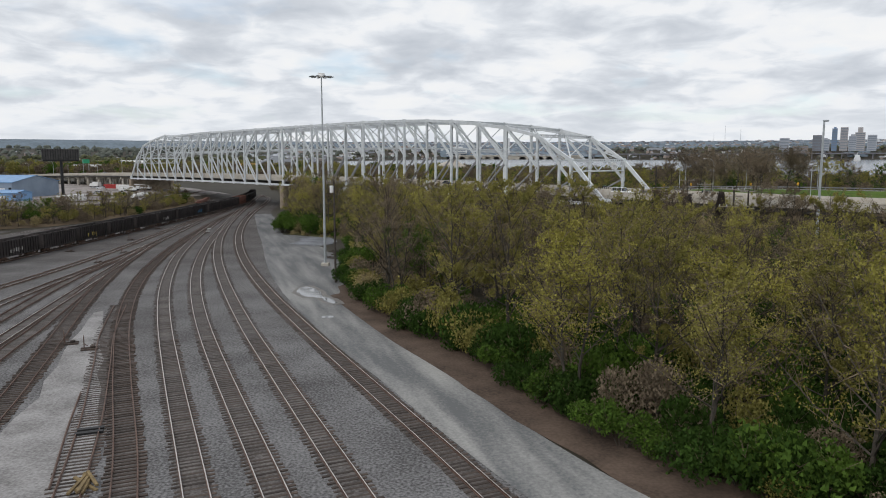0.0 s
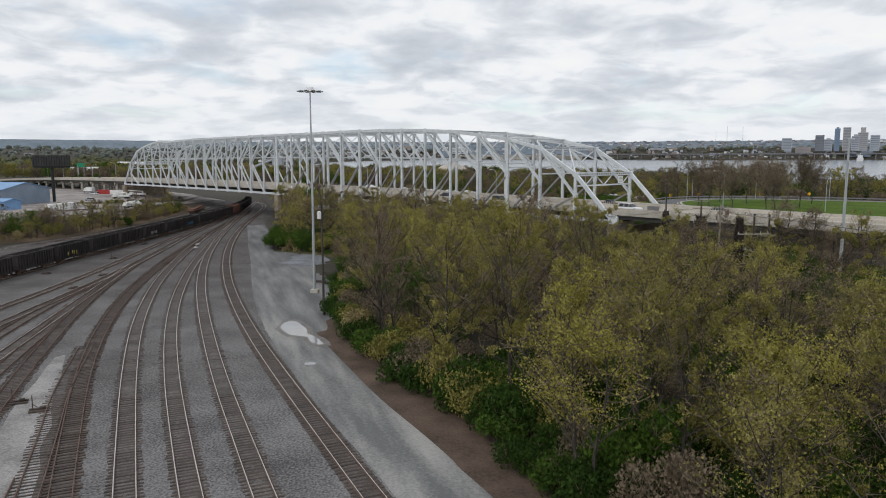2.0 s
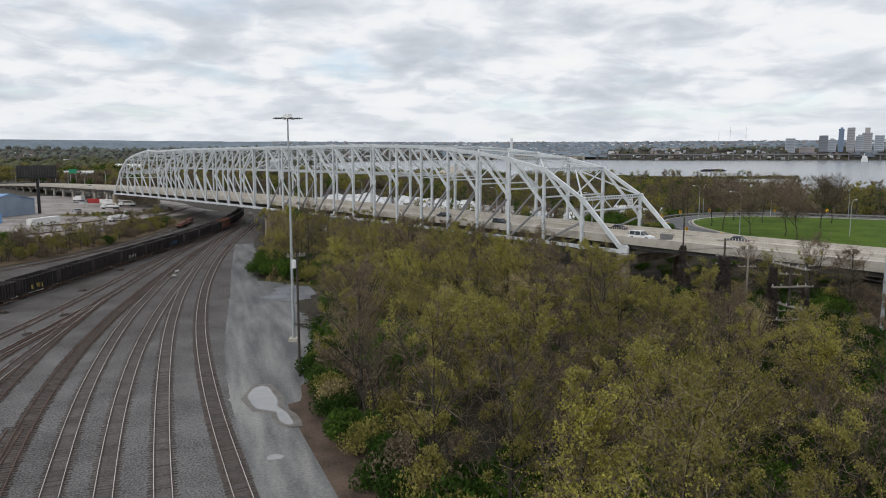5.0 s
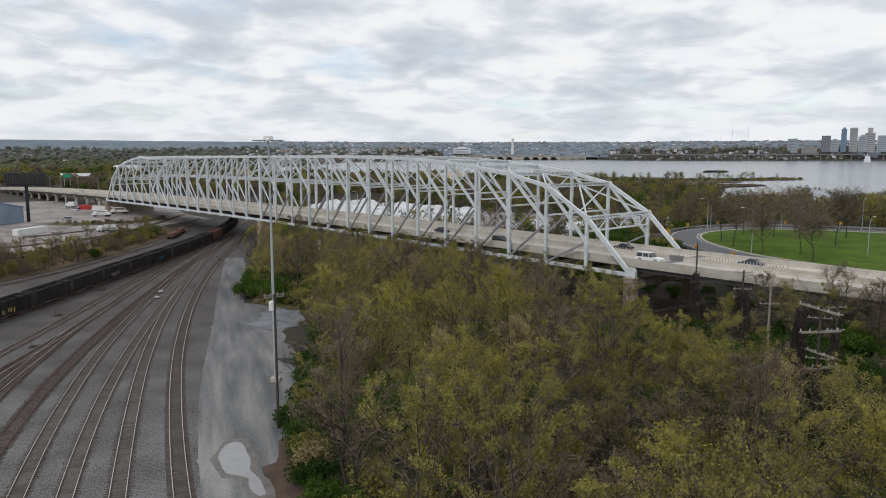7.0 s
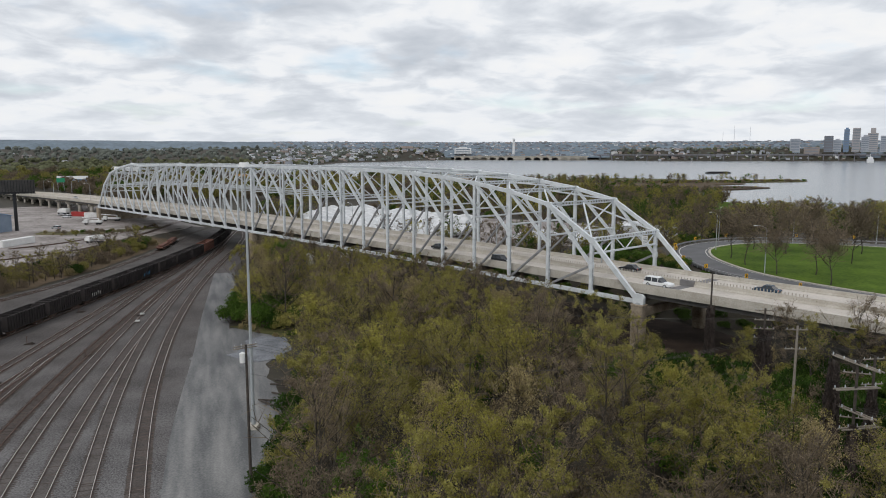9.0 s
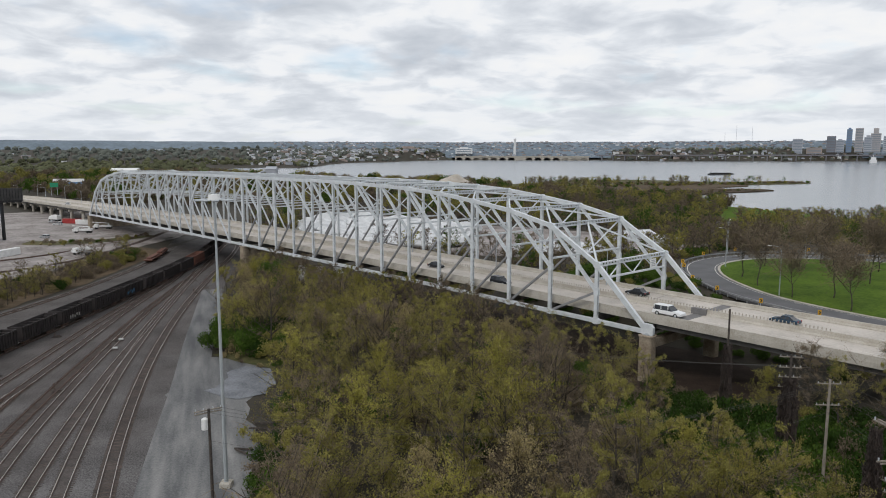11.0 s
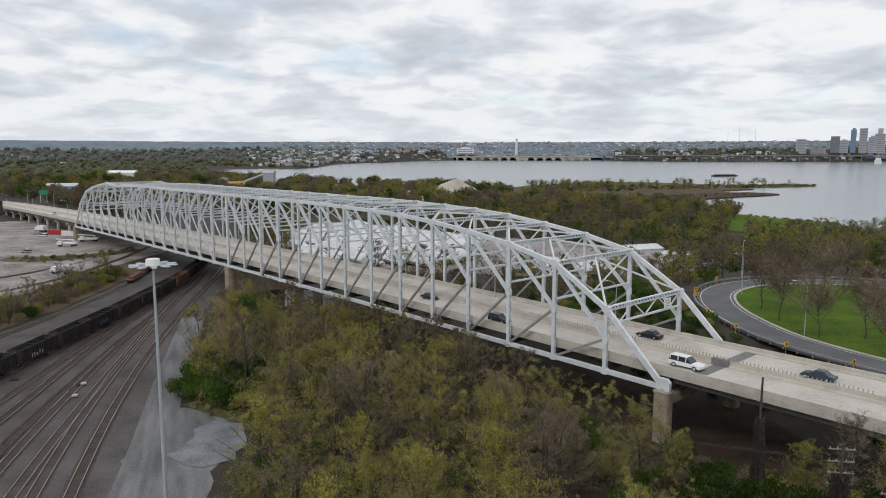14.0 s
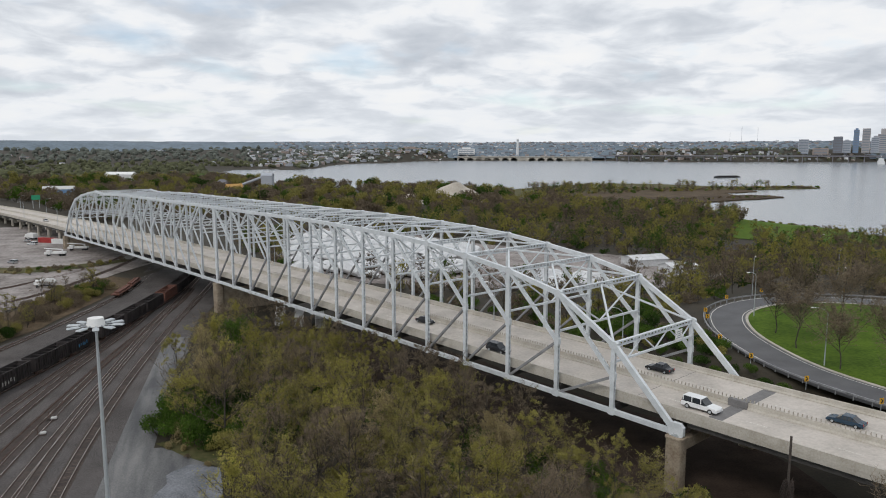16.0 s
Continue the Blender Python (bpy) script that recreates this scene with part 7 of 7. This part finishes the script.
work_truck(-177, 394, 100, "white bucket truck parked in the lot", "boom")
work_truck(-136.5, 316.5, 75, "pale tank truck beside the siding", "tank")
work_truck(-196, 452, 85, "white box truck in the lot", "box")
work_truck(-176, 412, 100, "white flatbed service truck with a boom", "boom")
work_truck(-226, 456, 60, "white box truck at the back of the lot", "box")


def container(name, x, y, turn, L, paint, label, z=None, h=2.6):
    th = empty(name, pose(x, y, (gz(x, y) + 0.1) if z is None else z, 0, 0, turn)); tagged(th, label, "container")
    bm = bmesh.new(); box(bm, 0, 0, h / 2 + 0.05, 2.45, L, h, bevel=0.04)
    part("shell", bm, paint, th)
    for k in range(int(L / 0.6)):
        for sx in (-1, 1):
            part("corrugation", boxes((sx * 1.25, -L / 2 + 0.35 + k * 0.6, h / 2 + 0.05, 0.06, 0.22, h - 0.3)), paint, th)
    part("door", boxes((0.6, -L / 2 - 0.03, h / 2 + 0.05, 1.1, 0.08, h - 0.2), bevel=0.02), paint, th); part("door", boxes((-0.6, -L / 2 - 0.03, h / 2 + 0.05, 1.1, 0.08, h - 0.2), bevel=0.02), paint, th)


container("shipping_container", -208, 442, 75, 12, M["red"], "dark red shipping container in the lot")
container("shipping_container", -198, 437, 75, 12, M["white"], "long white container in the lot")
container("shipping_container", -165, 311, -8, 17, M["white"], "white container at the lot's corner")
for x, y in ((-41.5, 268), (-35.5, 266), (-29.5, 265)):
    th = empty("semi_trailer", pose(x, y, 0.1, 0, 0, 12)); tagged(th, "white box trailer parked under the bridge", "trailer", group="parked trailers")
    part("cargo_box", boxes((0, 3, 2.55, 2.6, 13, 2.8), bevel=0.05), M["white"], th); part("door", boxes((0.62, -3.53, 2.55, 1.15, 0.08, 2.6), bevel=0.02), M["wall_pale"], th); part("door", boxes((-0.62, -3.53, 2.55, 1.15, 0.08, 2.6), bevel=0.02), M["wall_pale"], th)
    for sx in (-1, 1):
        for yy in (-1.6, -0.4):
            bm = bmesh.new(); rod(bm, (sx * 0.8, yy, 0.5), (sx * 1.2, yy, 0.5), 0.5, sides=12); part("wheel", bm, M["rubber"], th)
    part("landing_leg", boxes((0.7, 7.2, 0.6, 0.15, 0.15, 1.2)), M["dark_steel"], th); part("landing_leg", boxes((-0.7, 7.2, 0.6, 0.15, 0.15, 1.2)), M["dark_steel"], th)
# green guide sign over the far approach
gs = empty("guide_sign", Matrix.Translation(bridge_at(BED + 170, WIDTH - 1, deck_z(BED))) @ mfloor); tagged(gs, "green highway guide sign on posts", "road sign")
part("panel", boxes((0, 0, 7.5, 0.15, 5.5, 3.2), bevel=0.05), M["green_sign"], gs); part("post", boxes((0.1, -2, 3, 0.25, 0.25, 6)), M["galv"], gs); part("post", boxes((0.1, 2, 3, 0.25, 0.25, 6)), M["galv"], gs)
# driftwood and old timbers at the pad's edge
for i in range(9):
    x, y = -20.6 + rnd.uniform(-1.6, 1.6), 137 + i * 1.9
    bm = bmesh.new(); L = rnd.uniform(1.8, 4.2); sweep(bm, [(Vector((0, k * L / 3, 0.16 + 0.05 * k)), Vector((rnd.uniform(-.1, .1), 1, 0)).normalized()) for k in range(4)], [(-0.14, -0.1), (0.13, -0.13), (0.15, 0.1), (-0.1, 0.14)], closed=True)
    ob = finish(bm, "old_timber", M["pole_wood"]); ob.matrix_basis = pose(x, y, 0.08, 0, 0, rnd.uniform(30, 110)); tagged(ob, "rotten dark timber lying on the gravel", "timber", group="old timbers")

# ---- ties, last ----
for th, line, sunk, z0 in TIE_LATER:
    V, Fc = [], []
    jit = random.Random(len(line))
    for i, (p, d) in enumerate(line):
        turn = math.degrees(math.atan2(-d.x, d.y)) + jit.uniform(-2, 2)
        m_ = pose(p.x + jit.uniform(-.14, .14), p.y, z0 - sunk + jit.uniform(-.022, .014), 0, 0, turn)
        if p.y < 76 and p.x > -44:
            shared("tie", TIE, th, m_)
        else:
            n = len(V)
            for zz in (0.02, 0.155):
                for sx, sy in ((-1.27, -0.115), (1.27, -0.115), (1.27, 0.115), (-1.27, 0.115)):
                    V.append(m_ @ Vector((sx, sy, zz)))
            Fc += [[n + k for k in q] for q in ((4, 5, 6, 7), (0, 1, 5, 4), (1, 2, 6, 5), (2, 3, 7, 6), (3, 0, 4, 7))]
    if V:
        me = bpy.data.meshes.new("tie_bed"); me.from_pydata([tuple(v) for v in V], [], Fc); me.materials.append(M["tie"])
        ob = new("tie_bed", me); ob.parent = th; tagged(ob, kind="stuff")

# the pattern plants and boats were only needed for copying
for th in KINDS + BUSHES + LIGHT + LBUSH + BOATS + [ORCHARD]:
    for ob in list(th.children_recursive) + [th]:
        bpy.data.objects.remove(ob)
